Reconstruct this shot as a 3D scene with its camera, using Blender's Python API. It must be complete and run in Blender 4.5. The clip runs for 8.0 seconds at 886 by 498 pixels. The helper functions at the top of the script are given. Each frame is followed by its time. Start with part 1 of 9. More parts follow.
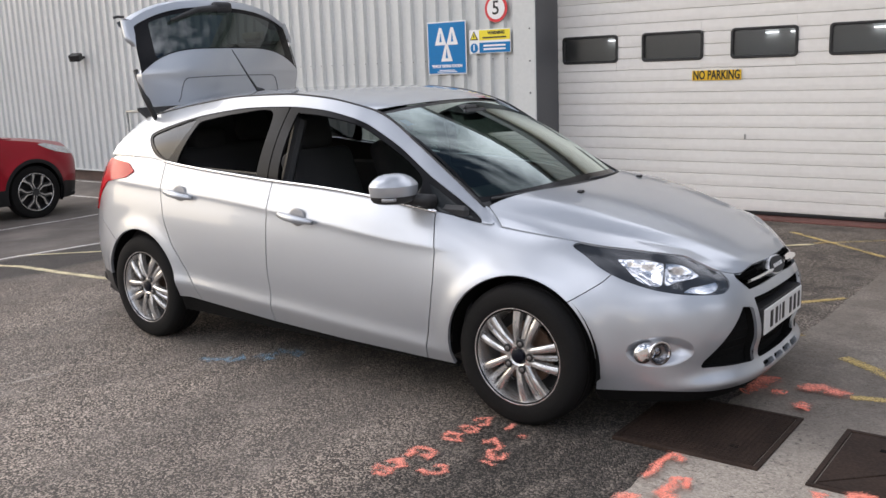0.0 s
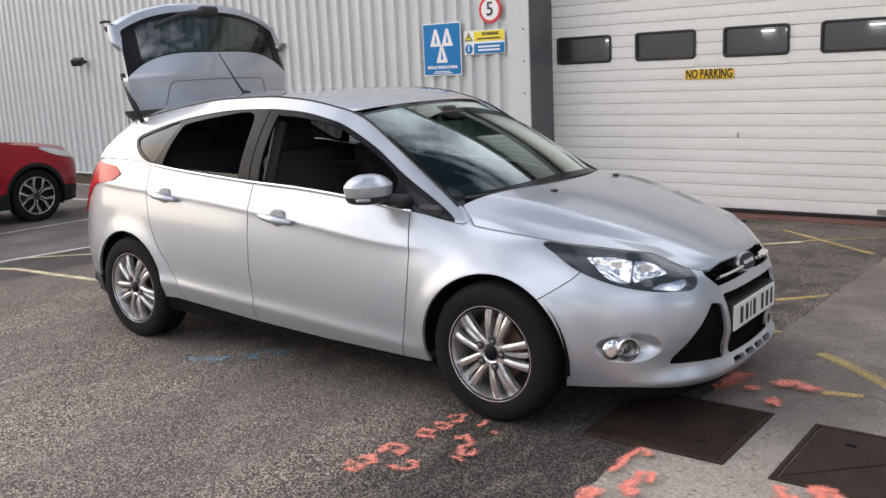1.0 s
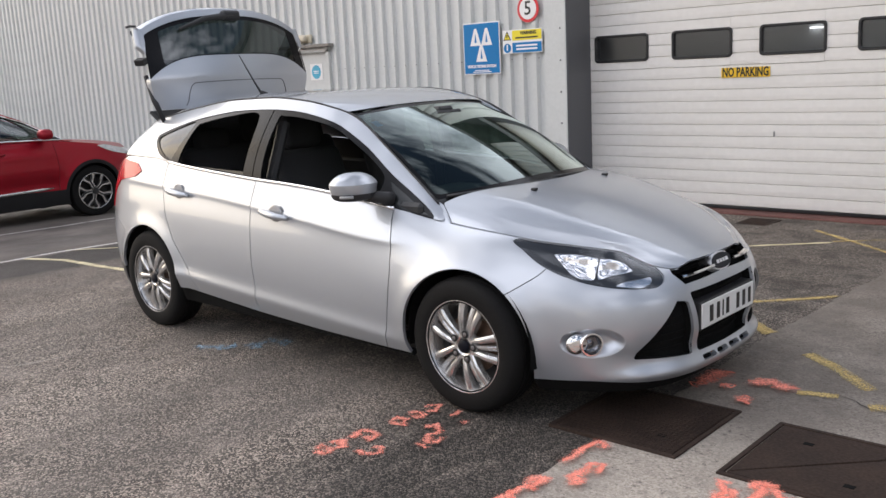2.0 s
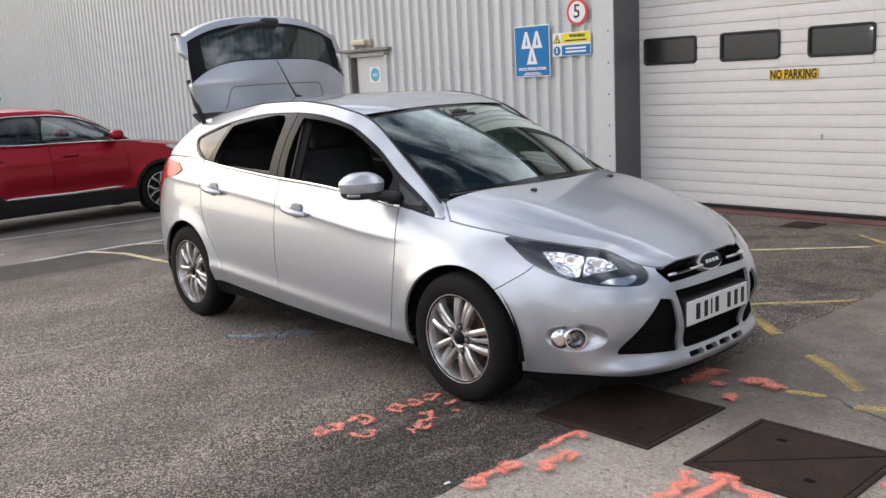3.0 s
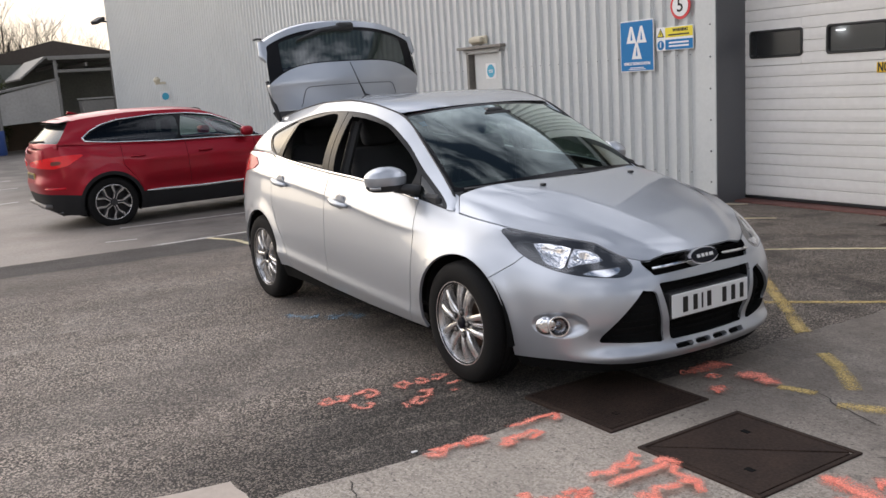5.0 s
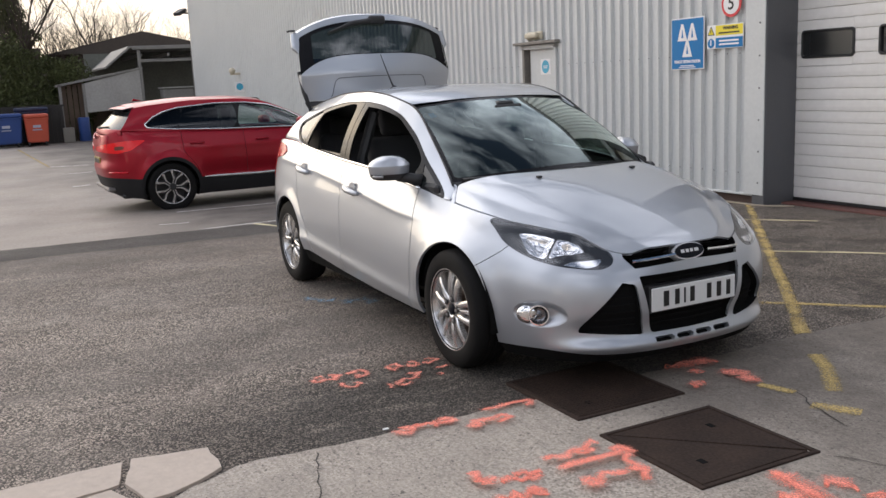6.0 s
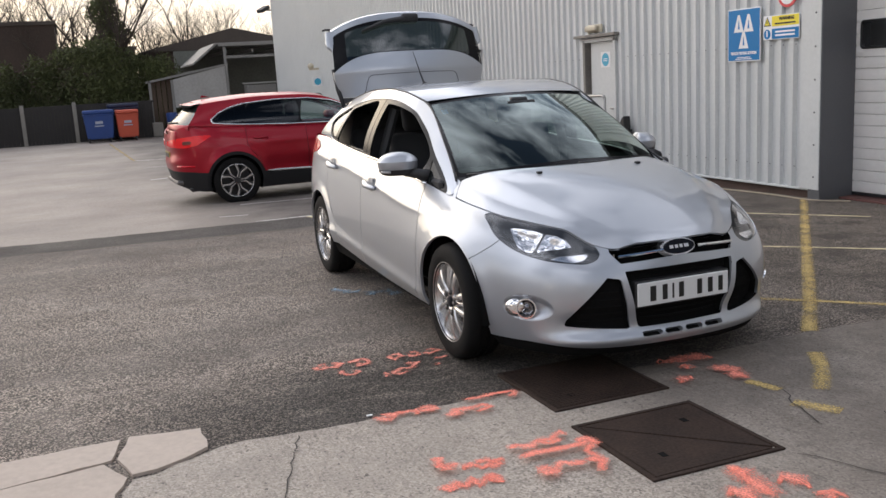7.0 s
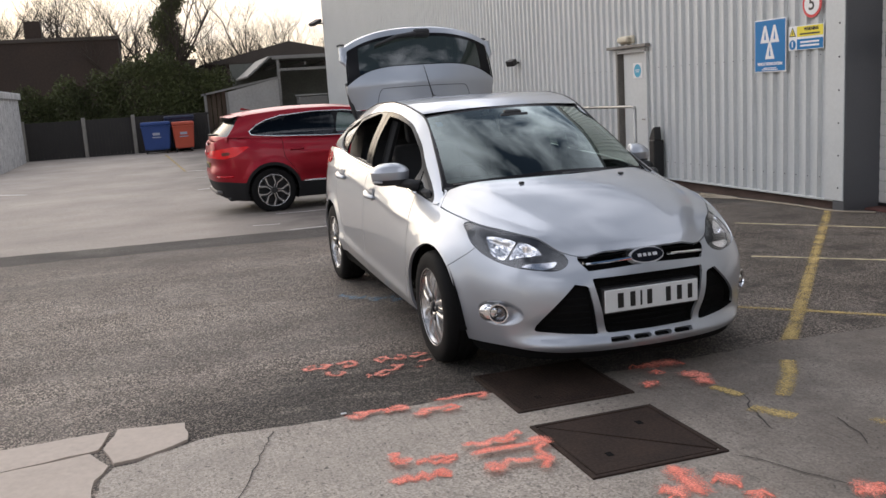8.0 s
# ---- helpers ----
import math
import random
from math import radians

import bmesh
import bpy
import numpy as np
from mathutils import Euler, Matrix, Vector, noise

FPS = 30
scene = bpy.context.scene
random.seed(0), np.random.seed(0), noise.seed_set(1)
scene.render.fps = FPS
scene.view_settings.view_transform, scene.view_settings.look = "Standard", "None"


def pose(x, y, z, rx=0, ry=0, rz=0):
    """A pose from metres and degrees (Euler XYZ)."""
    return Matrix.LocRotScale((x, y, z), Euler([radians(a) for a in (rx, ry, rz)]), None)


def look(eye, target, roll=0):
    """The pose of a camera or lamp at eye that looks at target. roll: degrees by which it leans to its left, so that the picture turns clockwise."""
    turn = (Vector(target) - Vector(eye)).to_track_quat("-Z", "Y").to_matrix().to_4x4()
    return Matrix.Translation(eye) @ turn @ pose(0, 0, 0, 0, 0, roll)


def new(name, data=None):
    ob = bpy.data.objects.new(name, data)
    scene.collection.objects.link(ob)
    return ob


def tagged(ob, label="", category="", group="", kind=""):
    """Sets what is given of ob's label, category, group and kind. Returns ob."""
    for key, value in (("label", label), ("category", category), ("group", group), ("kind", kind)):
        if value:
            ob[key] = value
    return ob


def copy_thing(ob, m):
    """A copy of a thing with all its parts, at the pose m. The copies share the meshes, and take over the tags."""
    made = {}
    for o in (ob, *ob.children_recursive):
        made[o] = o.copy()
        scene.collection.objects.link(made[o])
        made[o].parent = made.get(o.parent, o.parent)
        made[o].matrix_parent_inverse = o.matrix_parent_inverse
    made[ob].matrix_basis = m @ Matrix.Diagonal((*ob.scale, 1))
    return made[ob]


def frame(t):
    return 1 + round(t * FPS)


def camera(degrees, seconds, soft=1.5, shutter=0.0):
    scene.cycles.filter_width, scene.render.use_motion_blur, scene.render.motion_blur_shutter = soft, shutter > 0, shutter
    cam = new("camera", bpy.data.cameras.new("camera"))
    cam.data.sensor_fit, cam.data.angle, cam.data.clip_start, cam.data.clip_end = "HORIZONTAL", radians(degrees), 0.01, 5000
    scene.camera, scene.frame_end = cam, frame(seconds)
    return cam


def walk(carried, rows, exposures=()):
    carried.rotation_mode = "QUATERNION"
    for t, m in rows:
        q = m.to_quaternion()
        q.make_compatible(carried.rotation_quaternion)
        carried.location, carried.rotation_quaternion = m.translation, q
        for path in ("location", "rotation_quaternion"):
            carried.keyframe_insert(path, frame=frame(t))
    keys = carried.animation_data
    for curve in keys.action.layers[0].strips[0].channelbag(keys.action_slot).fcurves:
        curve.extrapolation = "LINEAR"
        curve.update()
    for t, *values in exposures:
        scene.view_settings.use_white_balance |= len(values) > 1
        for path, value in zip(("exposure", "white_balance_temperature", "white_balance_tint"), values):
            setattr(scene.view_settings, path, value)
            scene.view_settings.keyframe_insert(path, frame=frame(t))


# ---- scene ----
cam = camera(52.0, 8.0, soft=1.5)
PATH = [
    (0, (3.361, -4.017, 1.543), (2.17, -2.459, 1.153), -2.1),
    (0.5, (3.387, -4.029, 1.541), (2.196, -2.471, 1.152), -2.2),
    (1, (3.523, -3.962, 1.538), (2.314, -2.416, 1.151), -2.6),
    (1.5, (3.731, -3.881, 1.54), (2.468, -2.379, 1.153), -2.8),
    (3, (4.375, -3.686, 1.544), (2.92, -2.366, 1.169), -3.0),
    (3.5, (4.561, -3.659, 1.539), (3.055, -2.396, 1.17), -3.1),
    (4, (4.745, -3.553, 1.54), (3.174, -2.373, 1.169), -3.2),
    (4.5, (4.925, -3.419, 1.544), (3.301, -2.313, 1.173), -3.7),
    (6, (5.423, -2.964, 1.498), (3.671, -2.074, 1.13), -2.7),
    (6.5, (5.598, -2.814, 1.475), (3.807, -2.007, 1.101), -2.5),
    (7, (5.733, -2.589, 1.503), (3.902, -1.876, 1.129), -3.3),
    (7.5, (5.838, -2.378, 1.506), (3.974, -1.75, 1.146), -3.6),
    (8, (6.056, -2.273, 1.498), (4.178, -1.677, 1.154), -3.6),
]
walk(cam, [(t, look(eye, target, roll)) for t, eye, target, roll in PATH], exposures=[(0.0, 0.75), (1.5, 0.74), (2.9, 0.73), (3.5, 0.59), (4.5, 0.53), (6.5, 0.50), (7.5, 0.47), (8.0, 0.36)])

# ---- world, sun, exposure ----
SUN_ELEV, SUN_AZ = 20.0, 196.0   # degrees; azimuth counted anticlockwise from +x
world = bpy.data.worlds.new("world")
scene.world = world
world.use_nodes = True


def build_world():
    nt = world.node_tree
    nt.nodes.clear()
    n, l = nt.nodes.new, nt.links.new
    out, bg = n("ShaderNodeOutputWorld"), n("ShaderNodeBackground")
    sky = n("ShaderNodeTexSky")
    sky.sky_type, sky.sun_disc = "NISHITA", False
    sky.sun_elevation = radians(SUN_ELEV)
    sky.sun_rotation = radians(90 - SUN_AZ)
    sky.dust_density, sky.air_density = 2.5, 1.0
    tc, sep = n("ShaderNodeTexCoord"), n("ShaderNodeSeparateXYZ")
    l(tc.outputs["Generated"], sep.inputs[0])
    # clouds on a flat layer overhead: direction divided by its height
    addz = n("ShaderNodeMath")
    addz.operation = "MAXIMUM"
    addz.inputs[1].default_value = 0.0
    l(sep.outputs["Z"], addz.inputs[0])
    plus = n("ShaderNodeMath")
    plus.inputs[1].default_value = 0.16
    l(addz.outputs[0], plus.inputs[0])
    div = n("ShaderNodeVectorMath")
    div.operation = "DIVIDE"
    comb = n("ShaderNodeCombineXYZ")
    for i in range(3):
        l(plus.outputs[0], comb.inputs[i])
    l(tc.outputs["Generated"], div.inputs[0])
    l(comb.outputs[0], div.inputs[1])
    noi = n("ShaderNodeTexNoise")
    noi.inputs["Scale"].default_value = 1.75
    noi.inputs["Detail"].default_value = 7
    noi.inputs["Roughness"].default_value = 0.55
    noi.inputs["Distortion"].default_value = 0.5
    l(div.outputs[0], noi.inputs["Vector"])
    ramp = n("ShaderNodeValToRGB")
    ramp.color_ramp.elements[0].position = 0.43
    ramp.color_ramp.elements[1].position = 0.61
    l(noi.outputs["Fac"], ramp.inputs[0])
    # the cloud layer closes towards the horizon
    low = n("ShaderNodeMapRange")
    low.inputs["From Min"].default_value, low.inputs["From Max"].default_value = 0.30, 0.02
    l(sep.outputs["Z"], low.inputs["Value"])
    mx = n("ShaderNodeMath")
    mx.operation = "MAXIMUM"
    l(ramp.outputs["Color"], mx.inputs[0])
    l(low.outputs[0], mx.inputs[1])
    warm = n("ShaderNodeMix")
    warm.data_type = "RGBA"
    l(low.outputs[0], warm.inputs["Factor"])
    warm.inputs["A"].default_value = (12.1, 12.3, 13.6, 1)
    warm.inputs["B"].default_value = (9.2, 7.5, 5.5, 1)
    mix = n("ShaderNodeMix")
    mix.data_type = "RGBA"
    l(mx.outputs[0], mix.inputs["Factor"])
    dim = n("ShaderNodeVectorMath")
    dim.operation = "SCALE"
    dim.inputs["Scale"].default_value = 0.45
    l(sky.outputs[0], dim.inputs[0])
    l(dim.outputs[0], mix.inputs["A"])
    l(warm.outputs["Result"], mix.inputs["B"])
    l(mix.outputs["Result"], bg.inputs["Color"])
    bg.inputs["Strength"].default_value = 0.135
    l(bg.outputs[0], out.inputs[0])


build_world()
sun = new("sun", bpy.data.lights.new("sun", "SUN"))
sun.data.energy, sun.data.angle, sun.data.color = 0.68, radians(64), (1.0, 0.90, 0.78)
sun.matrix_world = look((60 * math.cos(radians(SUN_AZ)), 60 * math.sin(radians(SUN_AZ)), 60 * math.tan(radians(SUN_ELEV))), (0, 0, 0))


# ---- materials ----
def mat(name, base, rough=0.5, metal=0.0, vary=0.15, big=1.2, fine=60.0, bump=0.0, bump_scale=None, spec=0.5, coat=0.0,
        coat_rough=0.03, second=None, rough_vary=0.1, emit=None, emit_strength=0.0):
    """Principled surface: base colour moved at two scales, rough and bump by noise, in metres of the object's own space."""
    m = bpy.data.materials.new(name)
    m.use_nodes = True
    nt = m.node_tree
    n, l = nt.nodes.new, nt.links.new
    p = nt.nodes["Principled BSDF"]
    tc = n("ShaderNodeTexCoord")
    a, b = n("ShaderNodeTexNoise"), n("ShaderNodeTexNoise")
    for node, scale in ((a, big), (b, fine)):
        node.inputs["Scale"].default_value = scale
        node.inputs["Detail"].default_value = 5
        l(tc.outputs["Object"], node.inputs["Vector"])
    add = n("ShaderNodeMath")
    l(a.outputs["Fac"], add.inputs[0])
    l(b.outputs["Fac"], add.inputs[1])
    rng = n("ShaderNodeMapRange")
    rng.inputs["From Min"].default_value, rng.inputs["From Max"].default_value = 0.65, 1.35
    l(add.outputs[0], rng.inputs["Value"])
    mix = n("ShaderNodeMix")
    mix.data_type = "RGBA"
    l(rng.outputs[0], mix.inputs["Factor"])
    other = second or tuple(min(1, c * (1 + vary)) for c in base)
    first = base if second else tuple(c * (1 - vary) for c in base)
    mix.inputs["A"].default_value = (*first, 1)
    mix.inputs["B"].default_value = (*other, 1)
    l(mix.outputs["Result"], p.inputs["Base Color"])
    rr = n("ShaderNodeMapRange")
    rr.inputs["To Min"].default_value, rr.inputs["To Max"].default_value = max(0.0, rough - rough_vary), min(1, rough + rough_vary)
    l(a.outputs["Fac"], rr.inputs["Value"])
    l(rr.outputs[0], p.inputs["Roughness"])
    p.inputs["Metallic"].default_value = metal
    p.inputs["Specular IOR Level"].default_value = spec
    p.inputs["Coat Weight"].default_value, p.inputs["Coat Roughness"].default_value = coat, coat_rough
    if bump:
        bp = n("ShaderNodeBump")
        bp.inputs["Strength"].default_value, bp.inputs["Distance"].default_value = 1.0, bump
        src = b
        if bump_scale:
            src = n("ShaderNodeTexNoise")
            src.inputs["Scale"].default_value = bump_scale
            src.inputs["Detail"].default_value = 4
            l(tc.outputs["Object"], src.inputs["Vector"])
        l(src.outputs["Fac"], bp.inputs["Height"])
        l(bp.outputs[0], p.inputs["Normal"])
    if emit:
        p.inputs["Emission Color"].default_value = (*emit, 1)
        p.inputs["Emission Strength"].default_value = emit_strength
    return m


def glass_mat(name, tint, rough=0.0, clear=0.75, gain=1.7, sheen=(0.95, 0.97, 1.0)):
    """Thin pane: part mirror by Fresnel, the rest seen through with a tint."""
    m = bpy.data.materials.new(name)
    m.use_nodes = True
    nt = m.node_tree
    nt.nodes.clear()
    n, l = nt.nodes.new, nt.links.new
    out, gl, tr, mx, fr = n("ShaderNodeOutputMaterial"), n("ShaderNodeBsdfGlossy"), n("ShaderNodeBsdfTransparent"), n("ShaderNodeMixShader"), n("ShaderNodeLayerWeight")
    fr.inputs["Blend"].default_value = 0.5
    p5, sch = n("ShaderNodeMath"), n("ShaderNodeMath")
    p5.operation, sch.operation = "POWER", "MULTIPLY_ADD"
    p5.inputs[1].default_value, sch.inputs[1].default_value, sch.inputs[2].default_value = 5.0, 0.96, 0.042
    l(fr.outputs["Facing"], p5.inputs[0])
    l(p5.outputs[0], sch.inputs[0])
    mul = n("ShaderNodeMath")
    mul.operation, mul.use_clamp = "MULTIPLY", True
    mul.inputs[1].default_value = gain
    l(sch.outputs[0], mul.inputs[0])
    gl.inputs["Roughness"].default_value = rough
    gl.inputs["Color"].default_value = (*sheen, 1)
    tr.inputs["Color"].default_value = (*[c * clear for c in tint], 1)
    l(mul.outputs[0], mx.inputs[0])
    l(tr.outputs[0], mx.inputs[1])
    l(gl.outputs[0], mx.inputs[2])
    l(mx.outputs[0], out.inputs[0])
    return m


def paint_mark_mat(name, color, cover=0.5, scale=18.0, soft=0.12):
    """Worn paint on the ground: noise eats holes through it."""
    m = bpy.data.materials.new(name)
    m.use_nodes = True
    nt = m.node_tree
    n, l = nt.nodes.new, nt.links.new
    p, out = nt.nodes["Principled BSDF"], nt.nodes["Material Output"]
    p.inputs["Base Color"].default_value = (*color, 1)
    p.inputs["Roughness"].default_value = 0.8
    tc, a, b = n("ShaderNodeTexCoord"), n("ShaderNodeTexNoise"), n("ShaderNodeTexNoise")
    for node, s in ((a, scale), (b, 130.0)):
        node.inputs["Scale"].default_value, node.inputs["Detail"].default_value = s, 6
        l(tc.outputs["Object"], node.inputs["Vector"])
    big = n("ShaderNodeMath")
    big.operation = "MULTIPLY"
    big.inputs[1].default_value = 0.6
    l(a.outputs["Fac"], big.inputs[0])
    w = n("ShaderNodeMath")
    w.operation = "MULTIPLY_ADD"
    w.inputs[1].default_value = 0.9
    l(b.outputs["Fac"], w.inputs[0])
    l(big.outputs[0], w.inputs[2])
    at = n("ShaderNodeAttribute")
    at.attribute_name = "edge"
    sub = n("ShaderNodeMath")
    sub.operation = "SUBTRACT"
    l(w.outputs[0], sub.inputs[0])
    l(at.outputs["Fac"], sub.inputs[1])
    r = n("ShaderNodeMapRange")
    mid = 0.75 + (0.5 - cover) * 0.6
    r.inputs["From Min"].default_value, r.inputs["From Max"].default_value = mid - soft, mid + soft
    l(sub.outputs[0], r.inputs["Value"])
    tr, mx = n("ShaderNodeBsdfTransparent"), n("ShaderNodeMixShader")
    l(r.outputs[0], mx.inputs[0])
    l(tr.outputs[0], mx.inputs[1])
    l(p.outputs[0], mx.inputs[2])
    l(mx.outputs[0], out.inputs[0])
    return m


# ---- small mesh tools ----
def mesh_from(bm, name, material, smooth=False, angle=None):
    me = bpy.data.meshes.new(name)
    bm.normal_update()
    bm.to_mesh(me)
    bm.free()
    for m in material if isinstance(material, (list, tuple)) else [material]:
        me.materials.append(m)
    if smooth:
        me.shade_smooth()
        if angle:
            me.set_sharp_from_angle(angle=radians(angle))
    return me


def part(name, bm, material, parent=None, label="", smooth=False, angle=None, loc=None):
    ob = new(name, mesh_from(bm, name, material, smooth, angle))
    if parent is not None:
        ob.parent = parent
    if loc is not None:
        ob.location = loc
    if label:
        tagged(ob, label)
    return ob


def thing(name, label, category, loc=(0, 0, 0), rz=0.0, group="", kind=""):
    ob = new(name)
    ob.matrix_basis = pose(*loc, 0, 0, rz)
    return tagged(ob, label, category, group, kind)


def add_box(bm, lo, hi, bevel=0.0, m=None, segs=1):
    """A box between two corners, with bevelled edges, added to bm."""
    tmp = bmesh.new()
    bmesh.ops.create_cube(tmp, size=1.0)
    size = [max(1e-4, b - a) for a, b in zip(lo, hi)]
    bmesh.ops.scale(tmp, vec=size, verts=tmp.verts)
    bmesh.ops.translate(tmp, vec=[(a + b) / 2 for a, b in zip(lo, hi)], verts=tmp.verts)
    if bevel:
        bmesh.ops.bevel(tmp, geom=tmp.edges[:], offset=min(bevel, 0.45 * min(size)), segments=segs, affect="EDGES", profile=0.5)
    if m is not None:
        bmesh.ops.transform(tmp, matrix=m, verts=tmp.verts)
    join(bm, tmp)
    return bm


def join(bm, tmp):
    me = bpy.data.meshes.new("tmp")
    tmp.to_mesh(me)
    tmp.free()
    bm.from_mesh(me)
    bpy.data.meshes.remove(me)


def box(lo, hi, bevel=0.0, m=None, segs=1):
    return add_box(bmesh.new(), lo, hi, bevel, m, segs)


def add_cyl(bm, r1, r2, depth, m=None, segs=24, caps=True):
    """A cylinder or cone along z from 0 to depth, placed by m."""
    tmp = bmesh.new()
    bmesh.ops.create_cone(tmp, cap_ends=caps, segments=segs, radius1=r1, radius2=r2, depth=depth)
    bmesh.ops.translate(tmp, vec=(0, 0, depth / 2), verts=tmp.verts)
    if m is not None:
        bmesh.ops.transform(tmp, matrix=m, verts=tmp.verts)
    join(bm, tmp)
    return bm


def add_prism(bm, pts, depth, m=None, bevel=0.0):
    """A flat outline (x, y) made solid from z = 0 to depth, placed by m."""
    tmp = bmesh.new()
    vs = [tmp.verts.new((x, y, 0)) for x, y in pts]
    f = tmp.faces.new(vs)
    r = bmesh.ops.extrude_face_region(tmp, geom=[f])
    bmesh.ops.translate(tmp, vec=(0, 0, depth), verts=[v for v in r["geom"] if isinstance(v, bmesh.types.BMVert)])
    bmesh.ops.recalc_face_normals(tmp, faces=tmp.faces)
    if bevel:
        bmesh.ops.bevel(tmp, geom=tmp.edges[:], offset=bevel, segments=1, affect="EDGES")
    if m is not None:
        bmesh.ops.transform(tmp, matrix=m, verts=tmp.verts)
    join(bm, tmp)
    return bm


def add_tube(bm, pts, radius, segs=8, closed=False):
    """A round bar along a chain of points; radius may be a list."""
    pts = [Vector(p) for p in pts]
    rings = []
    k = len(pts)
    up = None
    for i, p in enumerate(pts):
        a = pts[i - 1] if (i or closed) else p
        b = pts[(i + 1) % k] if (i < k - 1 or closed) else p
        d = (b - a).normalized()
        if up is None:
            up = d.orthogonal().normalized()
        up = (up - d * up.dot(d)).normalized()
        side = d.cross(up)
        r = radius[i] if isinstance(radius, (list, tuple)) else radius
        rings.append([bm.verts.new(p + r * (math.cos(t) * up + math.sin(t) * side)) for t in [2 * math.pi * j / segs for j in range(segs)]])
    for i in range(k if closed else k - 1):
        a, b = rings[i], rings[(i + 1) % k]
        for j in range(segs):
            bm.faces.new((a[j], a[(j + 1) % segs], b[(j + 1) % segs], b[j]))
    if not closed:
        bm.faces.new(rings[0][::-1])
        bm.faces.new(rings[-1])
    return bm


def spline(points, x):
    """Monotone-looking cubic through (x, y) points."""
    xs = [p[0] for p in points]
    ys = [p[1] for p in points]
    if x <= xs[0]:
        return ys[0]
    if x >= xs[-1]:
        return ys[-1]
    i = max(j for j in range(len(xs) - 1) if xs[j] <= x)
    h = xs[i + 1] - xs[i]
    d = [(ys[j + 1] - ys[j]) / (xs[j + 1] - xs[j]) for j in range(len(xs) - 1)]

    def tangent(j):
        if j == 0:
            return d[0]
        if j == len(xs) - 1:
            return d[-1]
        return 0.0 if d[j - 1] * d[j] <= 0 else 2 * d[j - 1] * d[j] / (d[j - 1] + d[j])
    t = (x - xs[i]) / h
    m0, m1 = tangent(i) * h, tangent(i + 1) * h
    return (2 * t**3 - 3 * t**2 + 1) * ys[i] + (t**3 - 2 * t**2 + t) * m0 + (3 * t**2 - 2 * t**3) * ys[i + 1] + (t**3 - t**2) * m1


def step(a, b, x):
    t = min(1.0, max(0.0, (x - a) / (b - a)))
    return t * t * (3 - 2 * t)

# ---- ground ----
def ground_z(x, y):
    """The yard: level under the silver car, falling a little to the building and to the far bays."""
    fall = lambda t, soft: 0.0 if t <= 0 else (t * t / (2 * soft) if t < soft else t - soft / 2)
    a = 0.030 * fall(min(y, 5.6) - 1.0, 1.0)
    b = 0.032 * (fall(-1.7 - x, 1.5) - fall(-8.3 - x, 2.0))
    return -a - b * (1 - 0.6 * step(2.0, 5.0, y))


